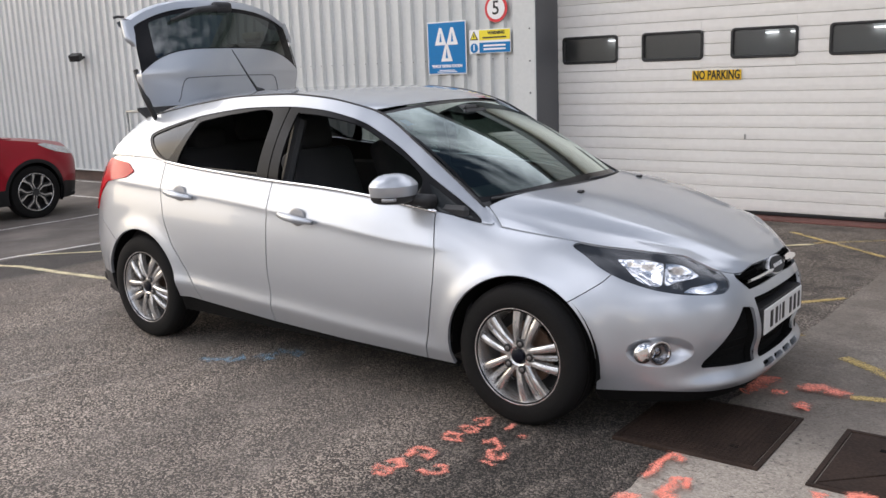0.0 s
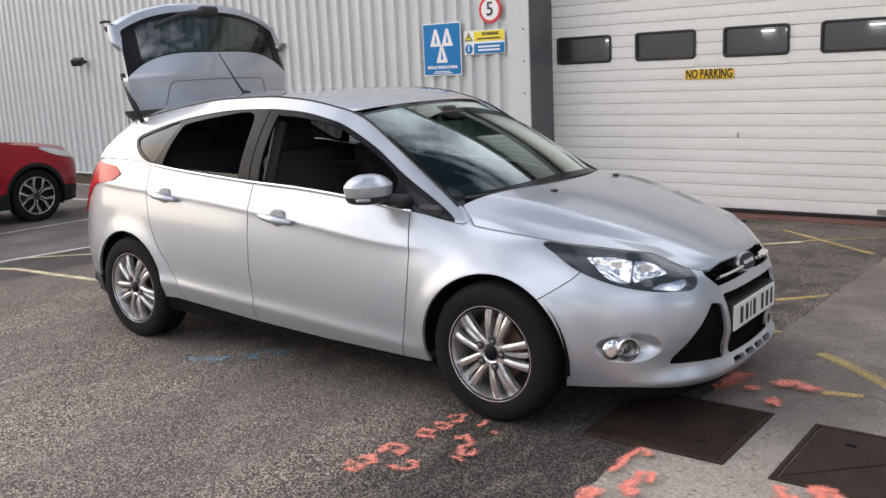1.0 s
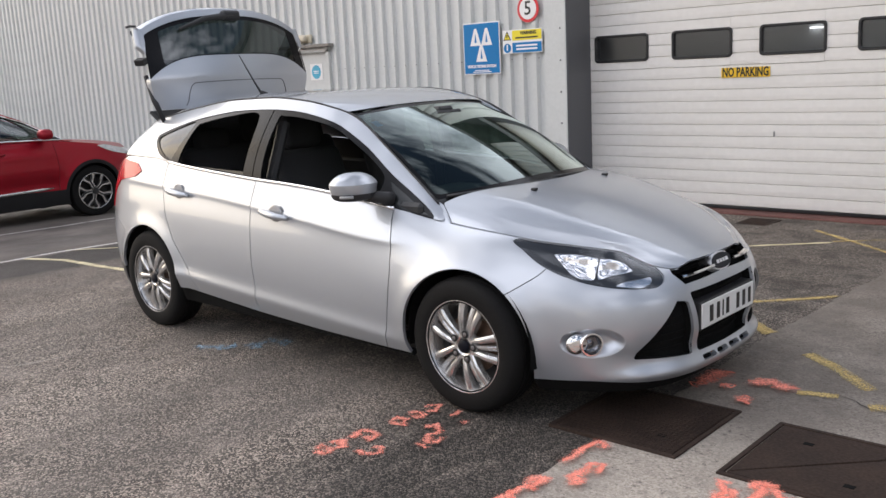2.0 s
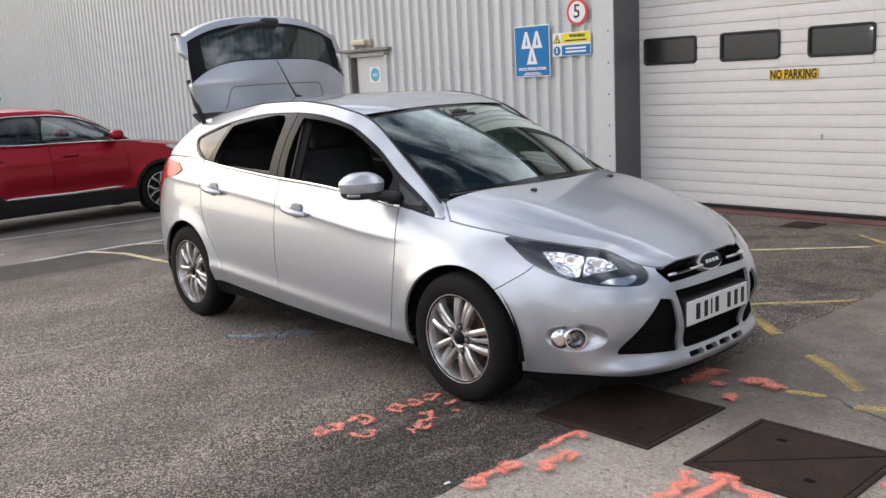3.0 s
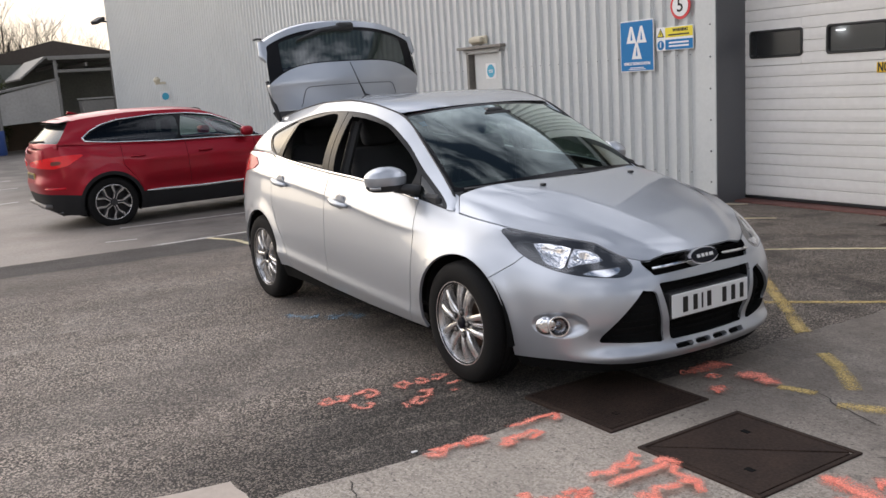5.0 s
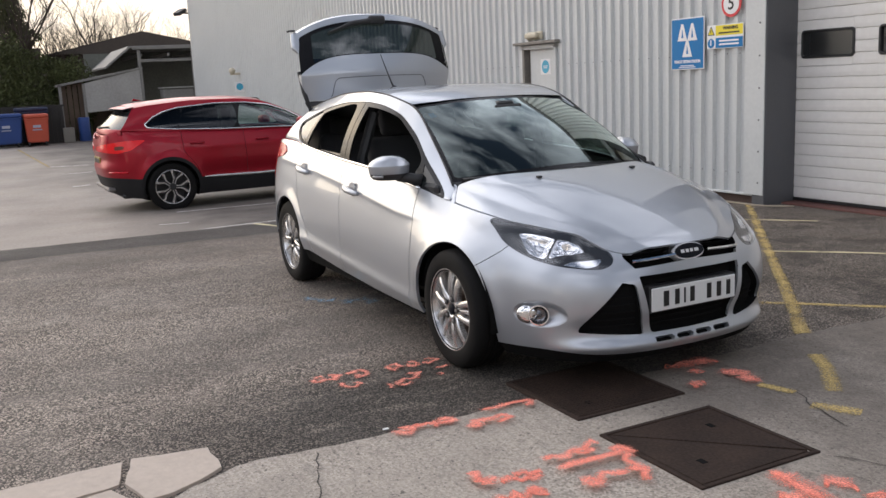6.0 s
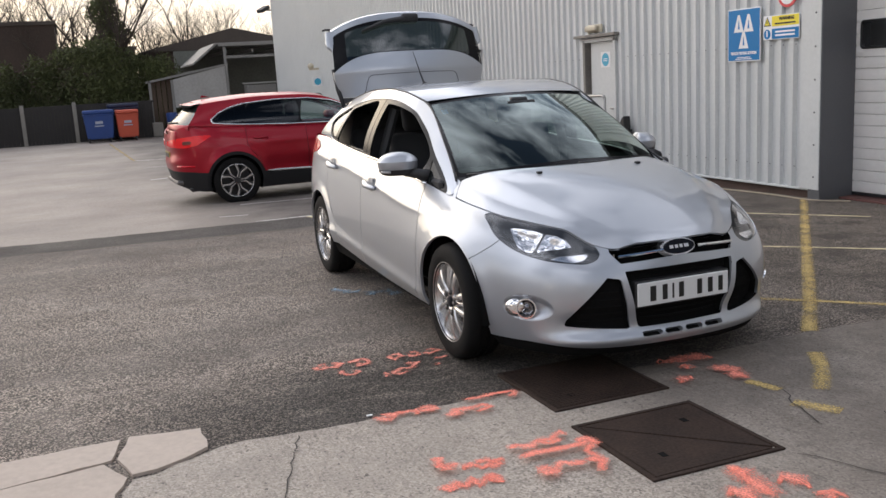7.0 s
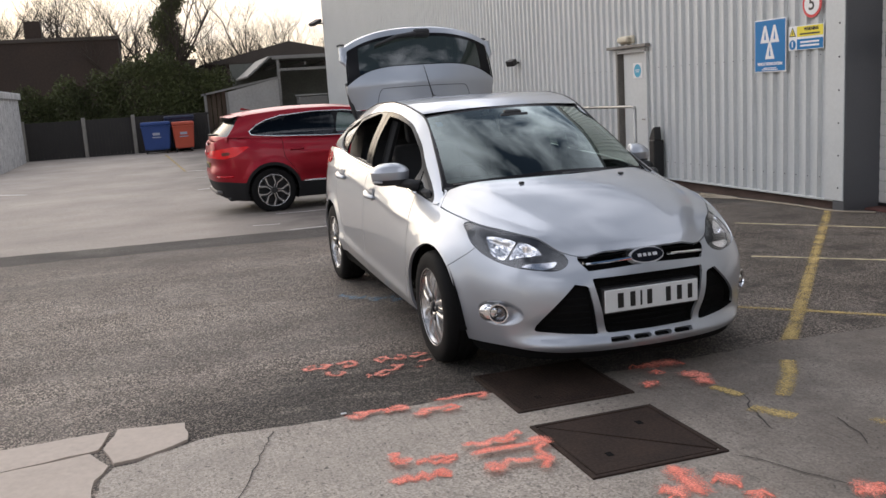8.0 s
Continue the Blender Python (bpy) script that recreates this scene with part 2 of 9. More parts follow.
def ground_material():
    m = bpy.data.materials.new("asphalt")
    m.use_nodes = True
    nt = m.node_tree
    n, l = nt.nodes.new, nt.links.new
    p = nt.nodes["Principled BSDF"]
    tc = n("ShaderNodeTexCoord")
    sep = n("ShaderNodeSeparateXYZ")
    l(tc.outputs["Object"], sep.inputs[0])

    def noi(scale, detail=5, rough=0.6):
        q = n("ShaderNodeTexNoise")
        q.inputs["Scale"].default_value, q.inputs["Detail"].default_value, q.inputs["Roughness"].default_value = scale, detail, rough
        l(tc.outputs["Object"], q.inputs["Vector"])
        return q.outputs["Fac"]

    def rng(src, a, b, c=0.0, d=1.0):
        q = n("ShaderNodeMapRange")
        for k, v in (("From Min", a), ("From Max", b), ("To Min", c), ("To Max", d)):
            q.inputs[k].default_value = v
        l(src, q.inputs["Value"])
        return q.outputs[0]

    def mixc(f, a, b):
        q = n("ShaderNodeMix")
        q.data_type = "RGBA"
        l(f, q.inputs["Factor"])
        for k, v in (("A", a), ("B", b)):
            if isinstance(v, tuple):
                q.inputs[k].default_value = (*v, 1)
            else:
                l(v, q.inputs[k])
        return q.outputs["Result"]

    def math2(op, a, b):
        q = n("ShaderNodeMath")
        q.operation = op
        for i, v in enumerate((a, b)):
            if isinstance(v, (int, float)):
                q.inputs[i].default_value = v
            else:
                l(v, q.inputs[i])
        return q.outputs[0]

    # near surface: dark binder with pale chippings
    vor = n("ShaderNodeTexVoronoi")
    vor.inputs["Scale"].default_value = 140.0
    l(tc.outputs["Object"], vor.inputs["Vector"])
    hue = n("ShaderNodeSeparateColor")
    l(vor.outputs["Color"], hue.inputs[0])
    stones = rng(hue.outputs[0], 0.44, 0.92)
    near = mixc(stones, (0.066, 0.055, 0.046), (0.76, 0.632, 0.525))
    near = mixc(rng(noi(0.55, 6), 0.34, 0.68, 0.0, 0.50), near, (0.12, 0.106, 0.093))
    track = n("ShaderNodeMapping")
    track.inputs["Scale"].default_value = (2.4, 0.28, 1.0)
    track.inputs["Rotation"].default_value = (0, 0, radians(12))
    l(tc.outputs["Object"], track.inputs["Vector"])
    tn = n("ShaderNodeTexNoise")
    tn.inputs["Scale"].default_value, tn.inputs["Detail"].default_value = 1.0, 6
    l(track.outputs[0], tn.inputs["Vector"])
    near = mixc(rng(tn.outputs["Fac"], 0.46, 0.62, 0.0, 0.42), near, (0.135, 0.118, 0.103))
    near = mixc(rng(tn.outputs["Fac"], 0.44, 0.30, 0.0, 0.30), near, (0.42, 0.36, 0.31))
    near = mixc(rng(noi(3.0, 5), 0.50, 0.75, 0.0, 0.35), near, (0.42, 0.36, 0.31))
    # smoother, darker surfacing before the workshop door
    near = mixc(math2("MULTIPLY", rng(sep.outputs["Y"], 0.9, 2.2), rng(noi(0.8, 5), 0.25, 0.65, 0.45, 0.9)), near, mixc(stones, (0.055, 0.046, 0.038), (0.27, 0.228, 0.19)))
    near = mixc(math2("MULTIPLY", rng(sep.outputs["Y"], 0.9, 1.6), rng(noi(2.0, 8, 0.7), 0.50, 0.60, 0.0, 0.65)), near, (0.055, 0.046, 0.038))
    # far surface: older and paler
    far = mixc(rng(noi(0.35, 6), 0.3, 0.7), (0.29, 0.250, 0.215), (0.46, 0.398, 0.340))
    far = mixc(rng(noi(30, 4), 0.35, 0.7, 0.0, 0.4), far, (0.13, 0.125, 0.12))
    # darker and patchy across the parking bays, towards +y
    bay = math2("ADD", sep.outputs["Y"], math2("MULTIPLY", noi(0.45, 4), 2.2))
    far = mixc(math2("MULTIPLY", rng(bay, -0.6, 1.0, 0.0, 0.92), rng(noi(1.4, 6), 0.30, 0.60, 0.55, 1.0)), far, (0.092, 0.080, 0.071))
    # the joint between the two runs across the yard at x = -3.9, a darker strip along it
    wob = math2("ADD", math2("ADD", sep.outputs["X"], math2("MULTIPLY", noi(1.3, 3), 0.4)), math2("MULTIPLY", sep.outputs["Y"], -0.10))
    edge = rng(wob, -4.84, -4.76)
    strip = math2("MULTIPLY", edge, rng(wob, -3.78, -3.92))
    col = mixc(edge, far, near)
    # dirt worn in along the strip
    worn = math2("MULTIPLY", math2("MULTIPLY", edge, rng(wob, -1.3, -3.5, 0.0, 0.62)), rng(noi(1.1, 6), 0.30, 0.62, 0.45, 1.0))
    col = mixc(worn, col, (0.108, 0.090, 0.076))
    col = mixc(math2("MULTIPLY", strip, 0.88), col, (0.064, 0.057, 0.052))
    # oil and water stains in front of the car
    flow = n("ShaderNodeMapping")
    flow.inputs["Scale"].default_value = (5.0, 1.6, 1.0)
    flow.inputs["Rotation"].default_value = (0, 0, radians(-14))
    l(tc.outputs["Object"], flow.inputs["Vector"])
    fn = n("ShaderNodeTexNoise")
    fn.inputs["Scale"].default_value, fn.inputs["Detail"].default_value, fn.inputs["Roughness"].default_value, fn.inputs["Distortion"].default_value = 1.6, 7, 0.62, 0.6
    l(flow.outputs[0], fn.inputs["Vector"])
    px = math2("SUBTRACT", math2("ADD", sep.outputs["X"], math2("MULTIPLY", noi(1.7, 4), 0.5)), 1.98)
    py = math2("ADD", sep.outputs["Y"], 0.75)
    d = math2("SQRT", math2("ADD", math2("MULTIPLY", math2("MULTIPLY", px, px), 2.6), math2("MULTIPLY", math2("MULTIPLY", py, py), 0.42)), 0.0)
    stain = math2("MULTIPLY", rng(d, 1.50, 0.70), rng(fn.outputs["Fac"], 0.30, 0.46, 0.45, 1.0))
    col = mixc(math2("MULTIPLY", stain, 0.85), col, mixc(stones, (0.012, 0.011, 0.010), (0.095, 0.082, 0.070)))
    # the car's contact shade, along with stains, painted as one dark ellipse
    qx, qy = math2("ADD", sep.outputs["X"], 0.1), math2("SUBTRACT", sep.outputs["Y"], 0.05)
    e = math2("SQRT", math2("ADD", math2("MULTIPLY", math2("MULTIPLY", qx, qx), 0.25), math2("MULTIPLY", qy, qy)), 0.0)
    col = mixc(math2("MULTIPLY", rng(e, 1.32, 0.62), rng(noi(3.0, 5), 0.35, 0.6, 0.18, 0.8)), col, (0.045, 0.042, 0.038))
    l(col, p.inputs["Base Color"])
    l(rng(noi(1.2, 4), 0.3, 0.7, 0.62, 0.9), p.inputs["Roughness"])
    p.inputs["Specular IOR Level"].default_value = 0.35
    bp = n("ShaderNodeBump")
    bp.inputs["Distance"].default_value = 0.008
    bp.inputs["Strength"].default_value = 1.0
    l(math2("MULTIPLY", vor.outputs["Distance"], rng(edge, 0, 1, -0.15, -1.0)), bp.inputs["Height"])
    l(bp.outputs[0], p.inputs["Normal"])
    return m


def concrete_material():
    """Old cast concrete: stained in patches, worn to its sand and small stones, pitted."""
    m = bpy.data.materials.new("concrete")
    m.use_nodes = True
    nt = m.node_tree
    n, l = nt.nodes.new, nt.links.new
    p = nt.nodes["Principled BSDF"]
    tc = n("ShaderNodeTexCoord")

    def noi(scale, detail, lo, hi, a, b):
        q, r = n("ShaderNodeTexNoise"), n("ShaderNodeMapRange")
        q.inputs["Scale"].default_value, q.inputs["Detail"].default_value, q.inputs["Roughness"].default_value = scale, detail, 0.65
        l(tc.outputs["Object"], q.inputs["Vector"])
        for k, v in (("From Min", lo), ("From Max", hi), ("To Min", a), ("To Max", b)):
            r.inputs[k].default_value = v
        l(q.outputs["Fac"], r.inputs["Value"])
        return r.outputs[0]

    def mixc(f, a, b):
        q = n("ShaderNodeMix")
        q.data_type = "RGBA"
        l(f, q.inputs["Factor"])
        for k, v in (("A", a), ("B", b)):
            if isinstance(v, tuple):
                q.inputs[k].default_value = (*v, 1)
            else:
                l(v, q.inputs[k])
        return q.outputs["Result"]
    vor = n("ShaderNodeTexVoronoi")
    vor.inputs["Scale"].default_value = 120.0
    l(tc.outputs["Object"], vor.inputs["Vector"])
    hue = n("ShaderNodeSeparateColor")
    l(vor.outputs["Color"], hue.inputs[0])
    col = mixc(hue.outputs[0], (0.24, 0.208, 0.176), (0.60, 0.53, 0.455))
    col = mixc(noi(1.1, 6, 0.35, 0.70, 0.0, 0.65), col, (0.42, 0.37, 0.315))
    col = mixc(noi(0.7, 5, 0.48, 0.72, 0.0, 0.6), col, (0.185, 0.160, 0.135))
    # darker brown tone, in patches, rising towards the workshop door
    sep, dirt, mul = n("ShaderNodeSeparateXYZ"), n("ShaderNodeMapRange"), n("ShaderNodeMath")
    l(tc.outputs["Object"], sep.inputs[0])
    for k, v in (("From Min", -1.15), ("From Max", 0.05), ("To Min", 0.0), ("To Max", 0.76)):
        dirt.inputs[k].default_value = v
    l(sep.outputs["Y"], dirt.inputs["Value"])
    mul.operation = "MULTIPLY"
    l(dirt.outputs[0], mul.inputs[0])
    l(noi(1.6, 6, 0.28, 0.58, 0.45, 1.0), mul.inputs[1])
    col = mixc(mul.outputs[0], col, (0.108, 0.089, 0.074))
    col = mixc(noi(48, 3, 0.60, 0.70, 0.0, 0.8), col, (0.07, 0.063, 0.056))
    col = mixc(noi(7, 4, 0.58, 0.72, 0.0, 0.35), col, (0.10, 0.09, 0.08))
    l(col, p.inputs["Base Color"])
    l(noi(2, 3, 0.3, 0.7, 0.7, 0.92), p.inputs["Roughness"])
    p.inputs["Specular IOR Level"].default_value = 0.3
    bp = n("ShaderNodeBump")
    bp.inputs["Distance"].default_value, bp.inputs["Strength"].default_value = 0.0045, 0.9
    tamp, tmap, tsum = n("ShaderNodeTexNoise"), n("ShaderNodeMapping"), n("ShaderNodeMath")
    tmap.inputs["Scale"].default_value = (1.6, 42.0, 1.0)
    l(tc.outputs["Object"], tmap.inputs["Vector"])
    l(tmap.outputs[0], tamp.inputs["Vector"])
    tamp.inputs["Scale"].default_value, tamp.inputs["Detail"].default_value = 1.0, 3
    tsum.operation = "MULTIPLY_ADD"
    tsum.inputs[1].default_value = 1.6
    l(tamp.outputs["Fac"], tsum.inputs[0])
    l(noi(90, 5, 0, 1, 0, 1), tsum.inputs[2])
    l(tsum.outputs[0], bp.inputs["Height"])
    l(bp.outputs[0], p.inputs["Normal"])
    return m


M_ASPHALT = ground_material()
M_CONC = concrete_material()
M_IRON = mat("cast_iron", (0.018, 0.0120, 0.0095), 0.8, 0.0, vary=0.45, big=5, fine=80, bump=0.0015, spec=0.2, second=(0.056, 0.036, 0.027))
M_YELLOW = paint_mark_mat("yellow_road_paint", (0.66, 0.48, 0.18), 0.57, 5, 0.22)
M_YELLOWPALE = paint_mark_mat("faded_yellow_road_paint", (0.76, 0.66, 0.42), 0.74, 6, 0.18)
M_SCUFF = paint_mark_mat("pale_scuff", (0.50, 0.44, 0.38), 0.46, 5, 0.2)
M_CRACK = paint_mark_mat("dirt_in_crack", (0.045, 0.038, 0.033), 0.72, 9, 0.12)
M_WHITE = paint_mark_mat("white_road_paint", (0.78, 0.74, 0.69), 0.74, 7, 0.1)
M_ORANGE = paint_mark_mat("orange_spray_paint", (1.0, 0.30, 0.205), 0.80, 20, 0.22)
M_ORANGE_THIN = paint_mark_mat("thin_orange_spray_paint", (1.0, 0.34, 0.25), 0.47, 24, 0.26)
M_OVERSPRAY = paint_mark_mat("orange_overspray", (1.0, 0.34, 0.25), 0.60, 11, 0.20)
M_ORANGE_B = paint_mark_mat("bright_orange_spray_paint", (1.0, 0.32, 0.22), 0.90, 16, 0.20)
M_BLUE_CHALK = paint_mark_mat("blue_spray_paint", (0.30, 0.44, 0.56), 0.46, 14, 0.25)
M_CLAD = mat("grey_cladding", (0.545, 0.562, 0.555), 0.42, 0.0, vary=0.05, big=0.8, fine=25, second=(0.615, 0.630, 0.622))
M_TRIM = mat("dark_grey_flashing", (0.105, 0.108, 0.115), 0.45, vary=0.1, big=2)
M_DOORP = mat("white_door_panel", (0.70, 0.68, 0.645), 0.38, vary=0.04, big=0.9, fine=14, second=(0.78, 0.76, 0.725))
M_BLACK = mat("black_plastic", (0.014, 0.014, 0.015), 0.45, vary=0.2, fine=200)
M_BRICK = mat("dark_brick_plinth", (0.095, 0.062, 0.05), 0.85, vary=0.35, big=4, fine=60, bump=0.003)
M_STEEL = mat("galvanised_steel", (0.36, 0.36, 0.35), 0.45, 0.8, vary=0.15, big=6)
M_WHITEP = mat("white_sign_face", (0.80, 0.80, 0.80), 0.35, vary=0.02)
M_SIGNBLUE = mat("blue_sign_face", (0.006, 0.175, 0.44), 0.4, vary=0.05, spec=0.25)
M_SIGNYEL = mat("yellow_sign_face", (0.80, 0.66, 0.03), 0.35, vary=0.04)
M_NOPARK = mat("amber_plate", (0.80, 0.50, 0.02), 0.35, vary=0.05)
M_SIGNRED = mat("red_sign_face", (0.62, 0.03, 0.04), 0.35, vary=0.05)
M_INK = mat("black_ink", (0.012, 0.012, 0.012), 0.45, vary=0.05)
M_TEAL = mat("teal_sign_disc", (0.05, 0.37, 0.55), 0.35, vary=0.05)


def build_ground():
    bm = bmesh.new()
    fine = [i * 0.25 for i in range(-60, 41)]
    coarse = [-3000, -900, -300, -150, -90, -60, -45, -35, -28, -22, -18]
    xs = coarse + fine + [12, 15, 20, 30, 45, 70, 120, 300, 900, 3000]
    ys = coarse[:-4] + [-28, -20, -15, -11, -9, -7.5] + [i * 0.25 for i in range(-26, 25)] + [7, 9, 12, 18, 30, 60, 150, 400, 1200, 3000]
    grid = [[bm.verts.new((x, y, ground_z(x, y))) for y in ys] for x in xs]
    for i in range(len(xs) - 1):
        for j in range(len(ys) - 1):
            bm.faces.new((grid[i][j], grid[i + 1][j], grid[i + 1][j + 1], grid[i][j + 1]))
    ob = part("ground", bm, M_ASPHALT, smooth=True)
    return tagged(ob, "worn grey asphalt yard with pale chippings, dark stains and shade painted under the car", "asphalt", kind="structure")


build_ground()


def sheet(name, label, category, outline, material, lift=0.006, kind="", cell=0.06, depth=0.0, feather=0.03, wob=0.0):
    """A thin layer on the ground inside an outline (x, y); its rim carries the attribute 'edge' that wears the paint away."""
    pts = [Vector((x, y)) for x, y in outline]
    x0, x1 = min(p.x for p in pts), max(p.x for p in pts)
    y0, y1 = min(p.y for p in pts), max(p.y for p in pts)

    def inside(p):
        hit, best = False, 1e9
        for i, a in enumerate(pts):
            b = pts[i - 1]
            if (a.y > p.y) != (b.y > p.y) and p.x < (b.x - a.x) * (p.y - a.y) / (b.y - a.y) + a.x:
                hit = not hit
            t = max(0, min(1, (p - a).dot(b - a) / max(1e-9, (b - a).length_squared)))
            best = min(best, (a + t * (b - a) - p).length)
        return best if hit else -best
    nx, ny = max(2, math.ceil((x1 - x0) / cell)), max(2, math.ceil((y1 - y0) / cell))
    bm = bmesh.new()
    lay = bm.verts.layers.float.new("edge")
    cache = {}

    def vert(i, j):
        if (i, j) not in cache:
            p = Vector((x0 + (x1 - x0) * i / nx, y0 + (y1 - y0) * j / ny))
            d = inside(p)
            v = bm.verts.new((p.x, p.y, ground_z(p.x, p.y) + lift))
            v[lay] = max(0.0, 0.55 * (1 - d / feather)) if d < feather else 0.0
            cache[(i, j)] = (v, d)
        return cache[(i, j)]
    for i in range(nx):
        for j in range(ny):
            q = [vert(i, j), vert(i + 1, j), vert(i + 1, j + 1), vert(i, j + 1)]
            if max(d for _, d in q) > -0.2 * cell:
                bm.faces.new([v for v, _ in q])
    bmesh.ops.delete(bm, geom=[v for v in bm.verts if not v.link_faces], context="VERTS")
    ob = part(name, bm, material)
    return tagged(ob, label, category, kind=kind)


def slab(name, label, outline, material, lift, depth=0.05, kind="structure", rough_edge=0.012, seed=1):
    """A cast slab with a slightly broken rim."""
    rnd = random.Random(seed)
    ring = []
    for i, (x, y) in enumerate(outline):
        a, b = Vector((x, y)), Vector(outline[(i + 1) % len(outline)])
        k = max(1, round((b - a).length / 0.09))
        for j in range(k):
            p = a.lerp(b, j / k)
            ring.append((p.x + rnd.uniform(-1, 1) * rough_edge, p.y + rnd.uniform(-1, 1) * rough_edge))
    bm = bmesh.new()
    bm.faces.new([bm.verts.new((x, y, 0)) for x, y in ring])
    for axis, lo, hi in ((0, min(x for x, _ in ring), max(x for x, _ in ring)), (1, min(y for _, y in ring), max(y for _, y in ring))):
        c = math.floor(lo / 0.25) * 0.25 + 0.25
        while c < hi:
            co, no = [0, 0, 0], [0, 0, 0]
            co[axis], no[axis] = c, 1
            bmesh.ops.bisect_plane(bm, geom=bm.verts[:] + bm.edges[:] + bm.faces[:], plane_co=co, plane_no=no)
            c += 0.25
    for v in bm.verts:
        v.co.z = ground_z(v.co.x, v.co.y) + lift
    r = bmesh.ops.extrude_face_region(bm, geom=bm.faces[:])
    bmesh.ops.translate(bm, vec=(0, 0, -depth), verts=[v for v in r["geom"] if isinstance(v, bmesh.types.BMVert)])
    bmesh.ops.recalc_face_normals(bm, faces=bm.faces)
    ob = part(name, bm, material)
    return tagged(ob, label, "concrete", kind=kind)


M_SLAB = mat("pale_smooth_concrete", (0.44, 0.368, 0.308), 0.8, vary=0.15, big=2.2, fine=30, bump=0.0012, bump_scale=70, second=(0.56, 0.472, 0.398))
slab("pavement", "worn grey concrete apron with broken edge beside asphalt", [(1.995, -1.5), (1.985, -1.85), (1.945, -2.06), (1.975, -2.20), (2.035, -2.31), (2.115, -2.46), (2.14, -2.55), (2.26, -2.595), (2.46, -2.61), (2.46, -7.0), (8.5, -7.0), (8.5, 5.3), (1.98, 5.3), (1.99, 1.5), (1.98, 0.9), (2.0, 0.42), (2.005, -0.8)], M_CONC, 0.008)
slab("pavement_corner", "cracked pale concrete slab beside asphalt", [(1.715, -2.245), (1.665, -2.545), (1.90, -2.60), (2.10, -2.55), (2.088, -2.465), (2.015, -2.325), (1.95, -2.235)], M_SLAB, 0.014, seed=5, rough_edge=0.007)
slab("pavement_corner", "cracked pale concrete slab beside asphalt", [(1.665, -2.585), (1.69, -3.06), (1.70, -3.6), (1.99, -3.4), (1.965, -3.03), (1.905, -2.665), (1.89, -2.62)], M_SLAB, 0.012, seed=6, rough_edge=0.007)
slab("pavement_corner", "cracked pale concrete slab beside asphalt", [(1.92, -2.655), (1.98, -3.03), (2.01, -3.4), (1.72, -3.62), (1.72, -7.0), (2.443, -7.0), (2.443, -2.635), (2.25, -2.622), (2.11, -2.58)], M_SLAB, 0.010, seed=7, rough_edge=0.007)

# ---- building ----
WALL_Y, DOOR_Y, EAVES = 5.08, 5.52, 5.7


def corrugated(name, x0, x1, z0, z1, y, parent, pitch=0.2, depth=0.042):
    """Trapezoid sheet steel with upright ribs."""
    bm = bmesh.new()
    n = round((x1 - x0) / pitch)
    pitch = (x1 - x0) / n
    prof = []
    for i in range(n):
        a = x0 + i * pitch
        prof += [(a, 0), (a + 0.50 * pitch, 0), (a + 0.59 * pitch, -depth), (a + 0.90 * pitch, -depth)]
    prof.append((x1, 0))
    low = [bm.verts.new((x, y + d, z0)) for x, d in prof]
    high = [bm.verts.new((x, y + d, z1)) for x, d in prof]
    for i in range(len(prof) - 1):
        bm.faces.new((low[i], low[i + 1], high[i + 1], high[i]))
    return part(name, bm, M_CLAD, parent)


